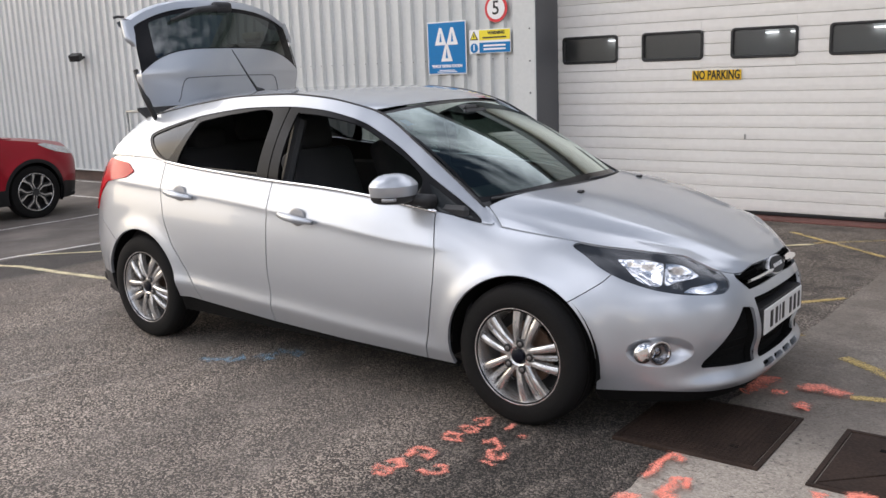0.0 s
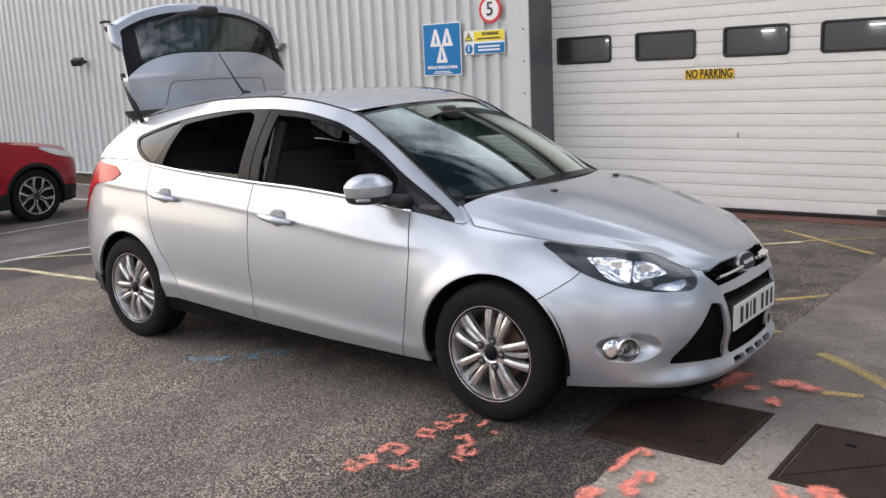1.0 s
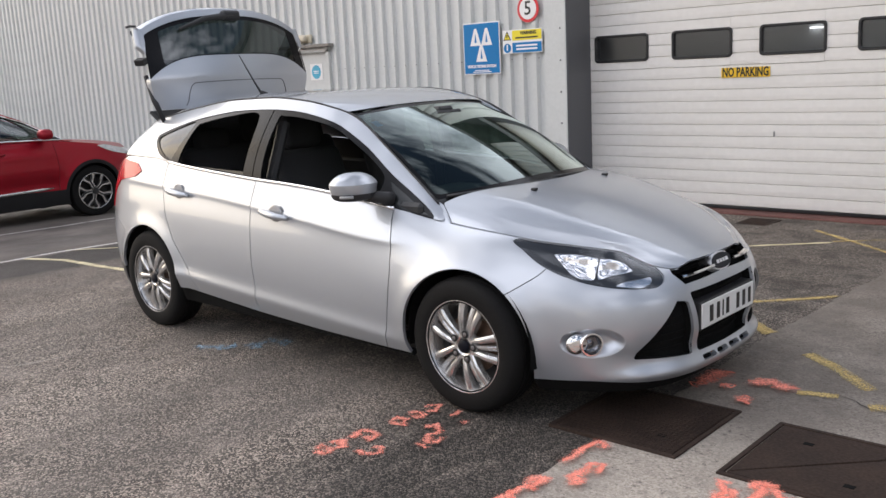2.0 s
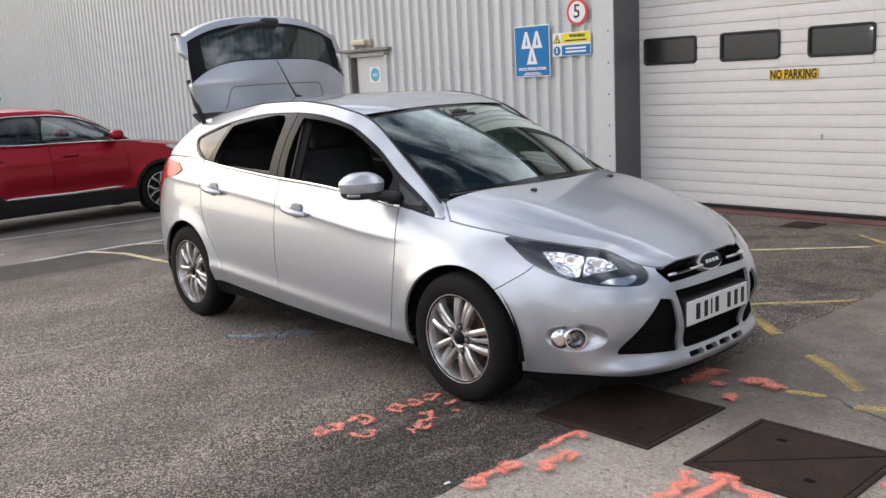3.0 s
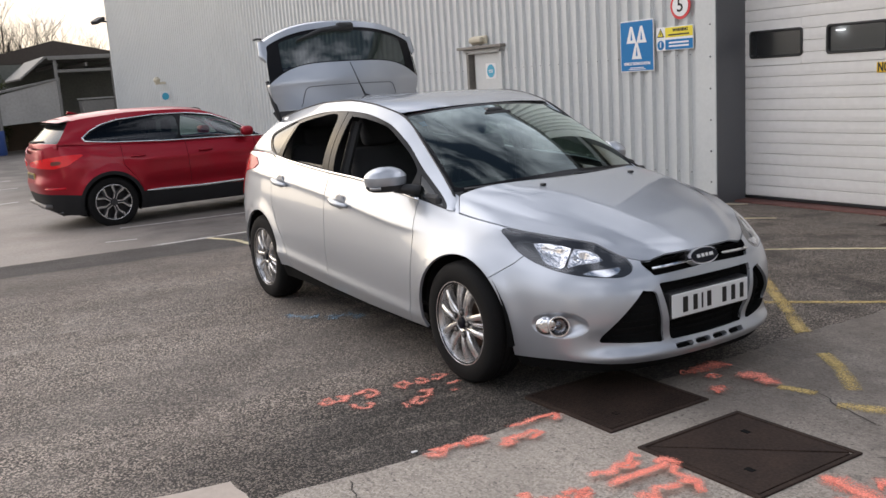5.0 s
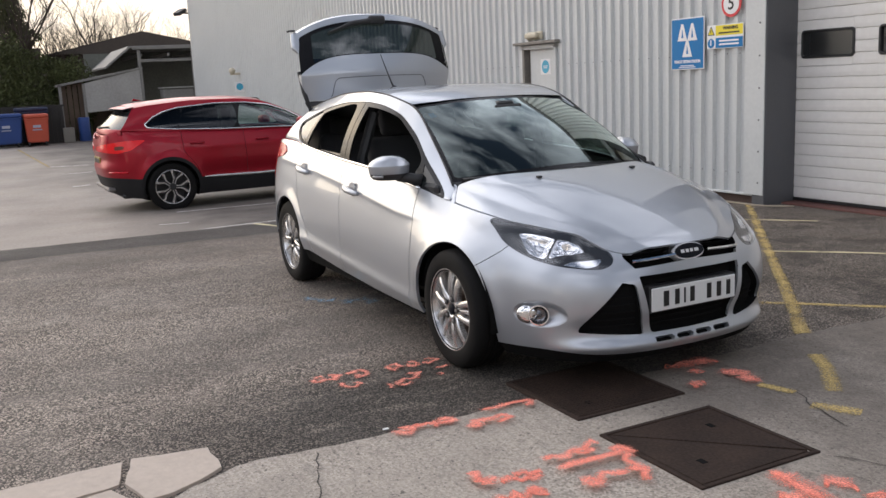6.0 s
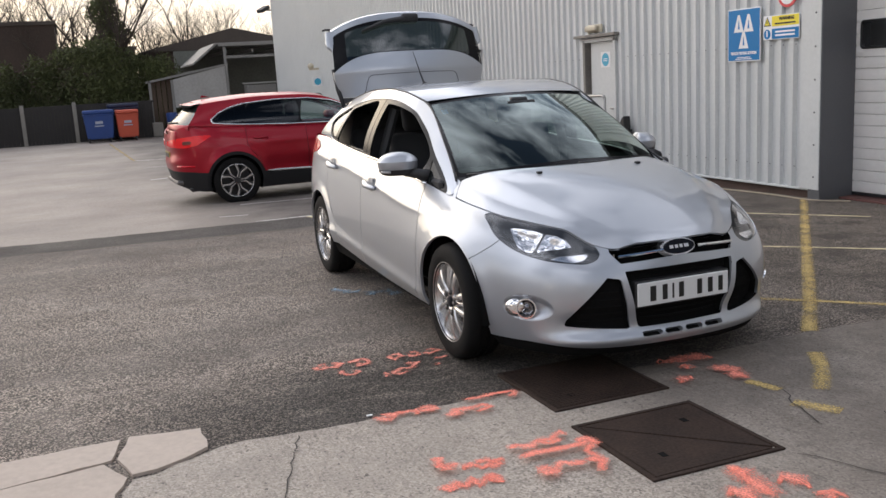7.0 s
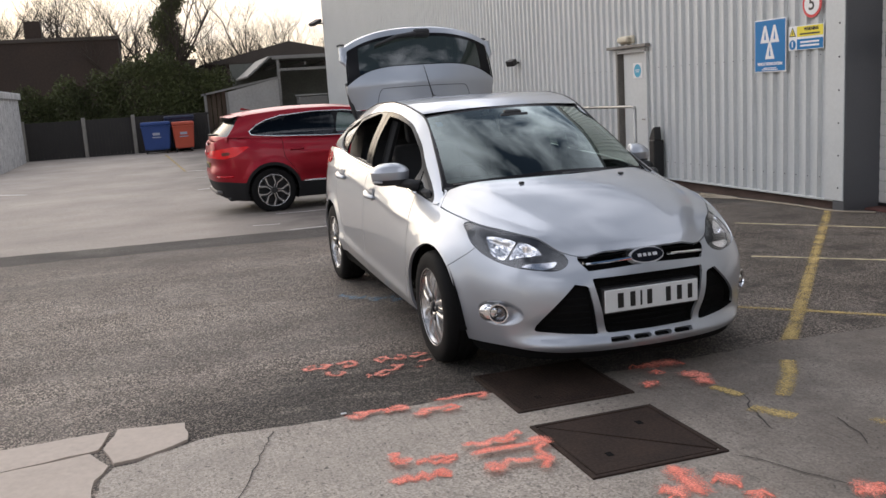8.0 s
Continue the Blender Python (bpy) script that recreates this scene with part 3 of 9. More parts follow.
def build_building():
    wall = thing("wall_north", "pale grey ribbed steel cladding wall of workshop", "wall", kind="structure")
    dx0, dx1, dz = -7.19, -6.27, 1.925
    corrugated("cladding", -31.0, dx0, 0.01, EAVES, WALL_Y, wall)
    corrugated("cladding", dx1, -2.15, 0.01, EAVES, WALL_Y, wall)
    corrugated("cladding", dx0, dx1, dz, EAVES, WALL_Y, wall)
    corrugated("cladding", -1.0, 6.0, 3.95, EAVES, WALL_Y + 0.2, wall)
    bm = bmesh.new()
    add_box(bm, (-31.0, WALL_Y + 0.02, -0.6), (dx0, WALL_Y + 0.25, 0.01))
    add_box(bm, (dx1, WALL_Y + 0.02, -0.6), (-2.17, WALL_Y + 0.25, 0.01))
    part("plinth", bm, M_BRICK, wall, "dark brick plinth under the sheets")
    part("inner_leaf", box((-31.0, WALL_Y + 0.26, -0.5), (dx0 - 0.02, WALL_Y + 0.45, EAVES)), M_TRIM, wall)
    part("inner_leaf", box((dx1 + 0.02, WALL_Y + 0.26, -0.5), (-2.3, WALL_Y + 0.45, EAVES)), M_TRIM, wall)
    bm = bmesh.new()
    add_box(bm, (-31.08, WALL_Y - 0.06, EAVES), (6.0, 5.9, EAVES + 0.25), 0.01)
    part("eaves_trim", bm, M_TRIM, wall)
    part("drip_flashing", box((dx1, WALL_Y - 0.050, -0.012), (-2.15, WALL_Y + 0.02, 0.012), 0.004), M_CLAD, wall)
    part("drip_flashing", box((-31.0, WALL_Y - 0.050, -0.012), (dx0, WALL_Y + 0.02, 0.012), 0.004), M_CLAD, wall)
    # flat corner flashing beside the dark column, with its rivets
    part("corner_flashing", box((-2.42, WALL_Y - 0.066, 0.005), (-2.125, WALL_Y - 0.044, EAVES), 0.003), M_CLAD, wall)
    bm = bmesh.new()
    for i in range(14):
        add_cyl(bm, 0.011, 0.008, 0.008, pose(-2.20, WALL_Y - 0.066, 0.15 + i * 0.36, 90))
    part("rivets", bm, M_TRIM, wall)
    bm = bmesh.new()
    for i in range(30):
        for z in (0.25, 1.63, 3.0):
            if not (-7.35 < -8.4 + i * 0.2 < -6.1 and z < 2.1):
                add_cyl(bm, 0.007, 0.005, 0.006, pose(-8.32 + i * 0.2, WALL_Y - 0.042, z, 90), 8)
    tagged(part("fasteners", bm, M_TRIM, wall), kind="stuff")
    # far end of the building, seen from its corner
    end = thing("wall_west", "pale grey flat panelled gable end of workshop", "wall", kind="structure")
    part("gable_panel", box((-31.06, WALL_Y - 0.05, -0.5), (-30.9, 30, EAVES), 0.01), M_CLAD, end)
    back = thing("wall_back", "plain rear wall closing the workshop", "wall", kind="structure")
    part("panel", box((-31, 29.8, -0.5), (30, 30, EAVES)), M_CLAD, back)
    roof = part("roof", box((-31, WALL_Y + 0.1, EAVES + 0.2), (30, 30, EAVES + 0.4)), M_TRIM)
    tagged(roof, "flat grey workshop roof deck", "roof", kind="structure")
    # dark column and head of the big opening
    col = thing("door_surround", "dark grey steel flashing around the roller doorway", "door surround", kind="structure")
    part("jamb", box((-2.30, WALL_Y - 0.055, -0.4), (-2.115, DOOR_Y + 0.2, 5.0), 0.008), M_TRIM, col)
    part("jamb", box((2.95, WALL_Y - 0.055, -0.4), (3.17, DOOR_Y + 0.2, 5.0), 0.008), M_TRIM, col)
    part("head", box((-2.115, WALL_Y - 0.05, 3.7), (2.95, DOOR_Y + 0.2, 4.0), 0.008), M_TRIM, col)
    corrugated("cladding", 3.17, 9.0, -0.1, 4.0, WALL_Y, wall)
    part("plinth", box((3.17, WALL_Y + 0.02, -0.6), (9.0, WALL_Y + 0.25, -0.1)), M_BRICK, wall)


build_building()


def build_big_door():
    d = thing("door_1", "white sectional workshop door with four dark-framed windows", "garage door", kind="structure")
    h = 0.125
    wins = [(-2.05, -1.345), (-1.055, -0.355), (-0.06, 0.62), (0.914, 1.60), (1.90, 2.58)]
    z0, z1 = 1.532, 1.842
    z = -0.055
    me = None
    while z < 3.7:
        top = z + h
        # each slat is one ribbed strip; those behind the windows are cut into pieces
        spans = [(-2.13, 2.96)]
        if top > z0 and z < z1:
            spans, a = [], -2.13
            for w0, w1 in wins:
                if w0 + 0.02 > a:
                    spans.append((a, w0 + 0.02))
                a = w1 - 0.02
            spans.append((a, 2.96))
        for a, b in spans:
            bm = bmesh.new()
            prof = [(0.0, z + 0.001), (-0.011, z + 0.008), (-0.014, z + 0.05), (-0.012, top - 0.005), (0.0, top)]
            rows = [[bm.verts.new((x, DOOR_Y + y, zz)) for y, zz in prof] for x in (a, b)]
            for i in range(4):
                bm.faces.new((rows[0][i], rows[1][i], rows[1][i + 1], rows[0][i + 1]))
            part("slat", bm, M_DOORP, d)
        z = top
    bm = bmesh.new()
    for i, (a, b) in enumerate([(-2.13, wins[0][0] + .02)] + [(wins[k][1] - .02, wins[k + 1][0] + .02) for k in range(4)] + [(wins[4][1] - .02, 2.96)]):
        add_box(bm, (a, DOOR_Y + 0.004, -0.05), (b, DOOR_Y + 0.03, 3.7))
    for a, b in wins:
        add_box(bm, (a + .02, DOOR_Y + 0.004, -0.05), (b - .02, DOOR_Y + 0.03, z0 + 0.01))
        add_box(bm, (a + .02, DOOR_Y + 0.004, z1 - 0.01), (b - .02, DOOR_Y + 0.03, 3.7))
    part("backing_panel", bm, M_TRIM, d)
    bm = bmesh.new()
    for a, b in wins:
        for lo, hi in ((1.447, z0 + 0.012), (z1 - 0.012, 1.943)):
            add_box(bm, (a + 0.019, DOOR_Y - 0.016, lo), (b - 0.019, DOOR_Y + 0.003, hi), 0.002)
    part("window_infill", bm, M_DOORP, d)
    for a, b in wins:
        w = rounded_frame(a, b, z0, z1, 0.028, 0.045)
        part("window_frame", w, M_BLACK, d, "thick black rubber window frame", loc=(0, DOOR_Y - 0.03, 0))
        pane = part("pane", box((a + 0.02, DOOR_Y + 0.0, z0 + 0.02), (b - 0.02, DOOR_Y + 0.006, z1 - 0.02)), M_DIMGLASS, d, "dim grey glazing")
    part("bottom_seal", box((-2.13, DOOR_Y - 0.02, -0.085), (2.96, DOOR_Y + 0.03, -0.055), 0.004), M_BLACK, d)
    part("threshold", box((-2.115, 5.30, -0.40), (2.95, DOOR_Y + 0.25, -0.092), 0.01), M_THRESH, d, "rusty red-brown threshold kerb")
    # catches and scuffs low on the door
    part("bolt", box((1.50, DOOR_Y - 0.035, -0.03), (1.64, DOOR_Y - 0.014, 0.02), 0.004), M_STEEL, d)
    part("handle", box((0.105, DOOR_Y - 0.024, 0.70), (0.120, DOOR_Y - 0.014, 0.755), 0.004), M_STEEL, d)
    # dim workshop space behind the panes
    hall = thing("workshop_hall", "dim plain workshop interior behind the door windows", "wall", kind="structure")
    part("panel", box((-5.2, 8.4, -0.2), (5.2, 8.5, 4.0)), M_CLAD, hall)
    part("panel", box((-5.3, 5.8, -0.2), (-5.2, 8.5, 4.0)), M_CLAD, hall)
    part("panel", box((5.2, 5.8, -0.2), (5.3, 8.5, 4.0)), M_CLAD, hall)
    part("floor_plate", box((-5.2, 5.8, -0.2), (5.2, 8.5, -0.1)), M_CONC, hall)
    part("soffit", box((-5.2, 5.8, 4.0), (5.2, 8.5, 4.1)), M_CLAD, hall)
    for x, y in ((-1.9, 7.4), (-0.1, 7.9), (1.4, 7.0)):
        part("tube_lamp", box((x, y, 3.0), (x + 1.3, y + 0.06, 3.06)), M_TUBE, hall)
    for x, w in ((-2.9, 0.16), (-0.62, 0.20), (-0.30, 0.06), (0.70, 0.22), (1.06, 0.12), (1.26, 0.14)):
        part("strip_lamp", box((x, 8.34, 1.842), (x + w * 0.8, 8.38, 1.858), 0.003), M_TUBE, hall)
    # yellow plate with black letters
    sg = thing("no_parking_sign", "yellow NO PARKING plate with black letters on door", "sign")
    part("plate", box((-0.47, DOOR_Y - 0.024, 1.317), (0.06, DOOR_Y - 0.017, 1.42), 0.002), M_NOPARK, sg)
    words("NO PARKING", -0.205, 1.368, DOOR_Y - 0.026, 0.098, M_INK, sg, width=0.50, bold=0.0034)


def rounded_outline(x0, x1, z0, z1, r, k=5):
    pts = []
    for cx, cz, a0 in ((x1 - r, z0 + r, -90), (x1 - r, z1 - r, 0), (x0 + r, z1 - r, 90), (x0 + r, z0 + r, 180)):
        for i in range(k + 1):
            t = radians(a0 + 90 * i / k)
            pts.append((cx + r * math.cos(t), cz + r * math.sin(t)))
    return pts


def rounded_frame(x0, x1, z0, z1, w, r, y0=0.0, y1=0.028):
    """A rounded frame standing in the x-z plane, from y0 (front) to y1."""
    bm = bmesh.new()
    o, i = rounded_outline(x0, x1, z0, z1, r), rounded_outline(x0 + w, x1 - w, z0 + w, z1 - w, max(0.005, r - w * 0.6))
    mid_o, mid_i = rounded_outline(x0 + .006, x1 - .006, z0 + .006, z1 - .006, r), rounded_outline(x0 + w - .006, x1 - w + .006, z0 + w - .006, z1 - w + .006, max(0.005, r - w * 0.6))
    rings = [[bm.verts.new((x, y, z)) for x, z in ring] for ring, y in ((o, y1), (o, y0 + .006), (mid_o, y0), (mid_i, y0), (i, y0 + .006), (i, y1))]
    k = len(o)
    for a, b in zip(rings, rings[1:]):
        for j in range(k):
            bm.faces.new((a[j], a[(j + 1) % k], b[(j + 1) % k], b[j]))
    return bm


def words(text, x, z, y, size, material, parent, width=None, rot=(90, 0, 0), name="lettering", bold=0.0022):
    """Letters standing on a wall that faces -y, centred at x, z."""
    cu = bpy.data.curves.new("text", "FONT")
    cu.body, cu.size, cu.align_x, cu.align_y = text, size * 1.35, "CENTER", "CENTER"
    cu.extrude, cu.resolution_u, cu.offset = 0.0012, 2, bold
    tmp = bpy.data.objects.new("text", cu)
    scene.collection.objects.link(tmp)
    bpy.context.view_layer.update()
    me = bpy.data.meshes.new_from_object(tmp.evaluated_get(bpy.context.evaluated_depsgraph_get()))
    bpy.data.objects.remove(tmp)
    xs = [v.co.x for v in me.vertices]
    if width:
        f = width / (max(xs) - min(xs))
        for v in me.vertices:
            v.co.x *= f
    me.materials.clear()
    me.materials.append(material)
    ob = new(name, me)
    ob.parent = parent
    ob.matrix_basis = pose(x, y, z, *rot)
    return ob


M_DIMGLASS = glass_mat("dim_door_glass", (0.82, 0.83, 0.84), 0.2, 0.9)
M_THRESH = mat("red_brown_threshold", (0.13, 0.055, 0.045), 0.8, vary=0.35, big=3, fine=40, bump=0.002)
M_TUBE = mat("lamp_tube", (0.9, 0.9, 0.85), 0.4, emit=(0.97, 0.97, 1.0), emit_strength=3.0)
build_big_door()


def build_wall_signs():
    y = WALL_Y - 0.048
    s = thing("testing_station_sign", "blue vehicle testing sign with three white triangles", "sign")
    part("board", box((-3.675, y - 0.006, 1.467), (-3.09, y, 2.095), 0.002), M_WHITEP, s)
    part("face", box((-3.662, y - 0.0085, 1.48), (-3.103, y - 0.005, 2.082), 0.001), M_SIGNBLUE, s)

    def triangle(cx, cz, w, h):
        bm = bmesh.new()
        t = w * 0.225
        o = [(-w / 2, -h / 2), (w / 2, -h / 2), (w * 0.10, h / 2), (-w * 0.10, h / 2)]
        i = [(-w / 2 + 1.75 * t, -h / 2 + t * 0.95), (w / 2 - 1.75 * t, -h / 2 + t * 0.95), (w * 0.015, h / 2 - 1.6 * t), (-w * 0.015, h / 2 - 1.6 * t)]
        a = [bm.verts.new((cx + x, y - 0.0105, cz + z)) for x, z in o]
        b = [bm.verts.new((cx + x, y - 0.0105, cz + z)) for x, z in i]
        for k in range(4):
            bm.faces.new((a[k], a[(k + 1) % 4], b[(k + 1) % 4], b[k]))
        r = bmesh.ops.extrude_face_region(bm, geom=bm.faces[:])
        bmesh.ops.translate(bm, vec=(0, 0.003, 0), verts=[v for v in r["geom"] if isinstance(v, bmesh.types.BMVert)])
        bmesh.ops.recalc_face_normals(bm, faces=bm.faces)
        part("triangle", bm, M_WHITEP, s)
    triangle(-3.470, 1.920, 0.175, 0.205)
    triangle(-3.296, 1.920, 0.175, 0.205)
    triangle(-3.383, 1.725, 0.175, 0.205)
    words("VEHICLE TESTING STATION", -3.383, 1.565, y - 0.0095, 0.034, M_WHITEP, s, width=0.46)
    part("text_bar", box((-3.50, y - 0.010, 1.512), (-3.265, y - 0.008, 1.522)), M_WHITEP, s)
    part("text_bar", box((-3.53, y - 0.010, 1.493), (-3.235, y - 0.008, 1.503)), M_WHITEP, s)

    w = thing("warning_sign", "yellow and blue warning sign on white board", "sign")
    part("board", box((-3.045, y - 0.006, 1.697), (-2.46, y, 1.972), 0.002), M_WHITEP, w)
    part("warning_panel", box((-2.90, y - 0.0085, 1.848), (-2.468, y - 0.005, 1.964), 0.001), M_SIGNYEL, w)
    part("notice_panel", box((-2.90, y - 0.0085, 1.705), (-2.468, y - 0.005, 1.822), 0.001), M_SIGNBLUE, w)
    words("WARNING", -2.66, 1.928, y - 0.0095, 0.036, M_INK, w, width=0.24)
    part("text_bar", box((-2.85, y - 0.010, 1.868), (-2.52, y - 0.0085, 1.885)), M_INK, w)
    for z in (1.775, 1.735):
        part("text_bar", box((-2.84, y - 0.010, z), (-2.53, y - 0.0085, z + 0.02)), M_WHITEP, w)
    bm = bmesh.new()
    add_prism(bm, [(-0.058, -0.05), (0.058, -0.05), (0.0, 0.055)], 0.003, pose(-2.975, y - 0.006, 1.905, 90))
    part("hazard_triangle", bm, M_INK, w)
    bm = bmesh.new()
    add_prism(bm, [(-0.041, -0.040), (0.041, -0.040), (0.0, 0.036)], 0.002, pose(-2.975, y - 0.009, 1.905, 90))
    part("hazard_field", bm, M_SIGNYEL, w)
    part("exclamation_bar", box((-2.981, y - 0.013, 1.88), (-2.969, y - 0.011, 1.918)), M_INK, w)
    bm = bmesh.new()
    add_cyl(bm, 0.055, 0.055, 0.003, pose(-2.975, y - 0.006, 1.762, 90))
    part("notice_disc", bm, M_SIGNBLUE, w)
    part("exclamation_bar", box((-2.985, y - 0.012, 1.735), (-2.965, y - 0.009, 1.80), 0.004), M_WHITEP, w)

    r = thing("speed_limit_sign", "round red-rimmed white speed sign reading 5", "sign")
    bm = bmesh.new()
    add_cyl(bm, 0.155, 0.155, 0.008, pose(-2.655, y + 0.002, 2.20, 90), 40)
    part("rim", bm, M_SIGNRED, r)
    bm = bmesh.new()
    add_cyl(bm, 0.122, 0.122, 0.003, pose(-2.655, y - 0.006, 2.20, 90), 40)
    part("face", bm, M_WHITEP, r)
    words("5", -2.655, 2.20, y - 0.0105, 0.165, M_INK, r)


build_wall_signs()


def build_side_door():
    d = thing("door_2", "grey flush steel fire door with drip hood", "door", kind="structure")
    x0, x1, z1 = -7.19, -6.27, 1.925
    y = WALL_Y
    gz = ground_z(-6.7, 5.0)
    part("door_leaf", box((x0 + 0.13, y + 0.02, gz), (x1 - 0.05, y + 0.06, z1 - 0.04), 0.004), M_CLAD, d)
    # left jambs in a darker tone, shade of the reveal put into the colour
    part("frame_jamb", box((x0 - 0.01, y - 0.05, gz), (x0 + 0.05, y + 0.24, z1), 0.004), M_JAMB, d)
    part("frame_jamb", box((x0 + 0.05, y + 0.06, gz), (x0 + 0.13, y + 0.24, z1), 0.004), M_JAMB, d)
    part("frame_jamb", box((x1 - 0.05, y - 0.05, gz), (x1 + 0.01, y + 0.24, z1), 0.004), M_CLAD, d)
    part("frame_head", box((x0 - 0.01, y - 0.05, z1 - 0.04), (x1 + 0.01, y + 0.24, z1 + 0.02), 0.004), M_CLAD, d)
    hood = bmesh.new()
    add_box(hood, (x0 - 0.14, y - 0.14, z1 + 0.03), (x1 + 0.13, y - 0.03, z1 + 0.075), 0.006)
    part("drip_hood", hood, M_JAMB, d, "weathered brown-grey drip hood")
    part("push_bar", box((x1 - 0.20, y - 0.03, 0.85), (x1 - 0.10, y + 0.02, 0.88), 0.008), M_STEEL, d)
    lamp = thing("bulkhead_lamp", "cream plastic bulkhead light above the side door", "lamp")
    part("lamp_base", box((-7.02, y - 0.07, 2.03), (-6.60, y - 0.03, 2.15), 0.012), M_CREAM, lamp)
    part("lamp_cover", box((-6.99, y - 0.14, 2.045), (-6.66, y - 0.06, 2.135), 0.03, segs=3), M_CREAM, lamp)
    sg = thing("door_notice", "white notice with teal disc on fire door", "sign")
    part("board", box((-6.76, y + 0.013, 1.49), (-6.49, y + 0.019, 1.725), 0.001), M_WHITEP, sg)
    bm = bmesh.new()
    add_cyl(bm, 0.10, 0.10, 0.003, pose(-6.625, y + 0.013, 1.607, 90), 32)
    part("disc", bm, M_TEAL, sg)
    part("text_bar", box((-6.685, y + 0.007, 1.612), (-6.565, y + 0.010, 1.624)), M_WHITEP, sg)
    part("text_bar", box((-6.675, y + 0.007, 1.585), (-6.575, y + 0.010, 1.597)), M_WHITEP, sg)


M_JAMB = mat("brown_grey_hood_and_shaded_jamb", (0.20, 0.185, 0.165), 0.6, vary=0.2, big=5, fine=40)
M_CREAM = mat("cream_plastic", (0.52, 0.47, 0.36), 0.45, vary=0.08)
build_side_door()

# ---- silver hatchback: the surfaces of its body, in the car's own space (x ahead, y to its left, z up from the ground) ----
def make_outline():
    """The right half of the plan outline as points with their running length q; q = x along the straight side."""
    rear = [(-0.9 - 1.27 * math.sin(radians(90 * i / 120)) ** (2 / 4.6), -0.905 * math.cos(radians(90 * i / 120)) ** (2 / 3.4)) for i in range(121)][::-1]
    front = [(0.9 + 1.285 * math.sin(radians(90 * i / 120)) ** (2 / 2.8), -0.905 * math.cos(radians(90 * i / 120)) ** (2 / 3.0)) for i in range(121)]
    rear[0], front[-1] = (-2.17, 0.0), (2.185, 0.0)
    chain = rear + front
    q = [0.0]
    for a, b in zip(chain, chain[1:]):
        q.append(q[-1] + math.hypot(b[0] - a[0], b[1] - a[1]))
    k = len(rear) - 1
    off = q[k] + 0.9
    return np.array([v - off for v in q]), np.array([p[0] for p in chain]), np.array([p[1] for p in chain])


OUT_Q, OUT_X, OUT_Y = make_outline()
Q0, Q1 = float(OUT_Q[0]), float(OUT_Q[-1])


def plan(q):
    """Point and outward normal of the outline at q."""
    x, y = np.interp(q, OUT_Q, OUT_X), np.interp(q, OUT_Q, OUT_Y)
    d = 0.03
    ax, ay = np.interp(q - d, OUT_Q, OUT_X), np.interp(q - d, OUT_Q, OUT_Y)
    bx, by = np.interp(q + d, OUT_Q, OUT_X), np.interp(q + d, OUT_Q, OUT_Y)
    if q + d > Q1:
        bx, by = 2.185, 0.03 - (Q1 - q)
    if q - d < Q0:
        ax, ay = -2.17, 0.03 - (q - Q0)
    tx, ty = bx - ax, by - ay
    n = math.hypot(tx, ty)
    return x, y, ty / n, -tx / n


BELT = [(-2.0, 1.06), (-1.6, 1.09), (-1.3, 1.085), (-1.124, 1.066), (-0.867, 1.042), (-0.576, 1.021), (-0.238, 0.998), (0.115, 0.981), (0.419, 0.957), (0.632, 0.929), (0.824, 0.903), (1.092, 0.860)]
TOP_Z = [(-2.9, 0.70), (-2.35, 0.74), (-2.05, 0.90), (-1.75, 1.05)]
# the top of the lower body by q: height, inset, roll angle
TUB_Z = TOP_Z + [(q, z) for q, z in BELT if q > -1.7] + [(1.2, 0.842), (1.5, 0.812), (1.66, 0.790), (1.86, 0.768), (2.0, 0.753), (2.11, 0.738), (2.2, 0.704), (2.29, 0.668), (2.4, 0.648), (2.55, 0.652), (2.75, 0.662)]
TUB_INSET = [(-2.9, 0.10), (-2.3, 0.09), (-1.7, 0.085), (-1.2, 0.100), (-0.5, 0.093), (0.5, 0.095), (0.85, 0.112), (1.15, 0.145), (1.45, 0.138), (1.65, 0.145), (1.85, 0.165), (2.1, 0.160), (2.3, 0.105), (2.45, 0.075), (2.75, 0.055)]
TUB_ROLL = [(-2.9, 50), (-1.5, 50), (-0.5, 44), (0.5, 44), (0.9, 50), (1.2, 62), (1.6, 60), (2.0, 46), (2.4, 40), (2.75, 40)]
TUB_MID = [(-2.9, 0.50), (-1.5, 0.56), (0.0, 0.52), (0.9, 0.50), (1.3, 0.52), (1.8, 0.46), (2.75, 0.40)]
TUB_BOT = [(-2.9, 0.27), (-1.9, 0.27), (-1.7, 0.22), (1.6, 0.20), (1.9, 0.205), (2.3, 0.185), (2.75, 0.178)]
CREASE = [(-1.5, 0.945), (-1.294, 0.932), (-0.487, 0.878), (0.265, 0.803), (0.697, 0.758), (1.013, 0.742)]


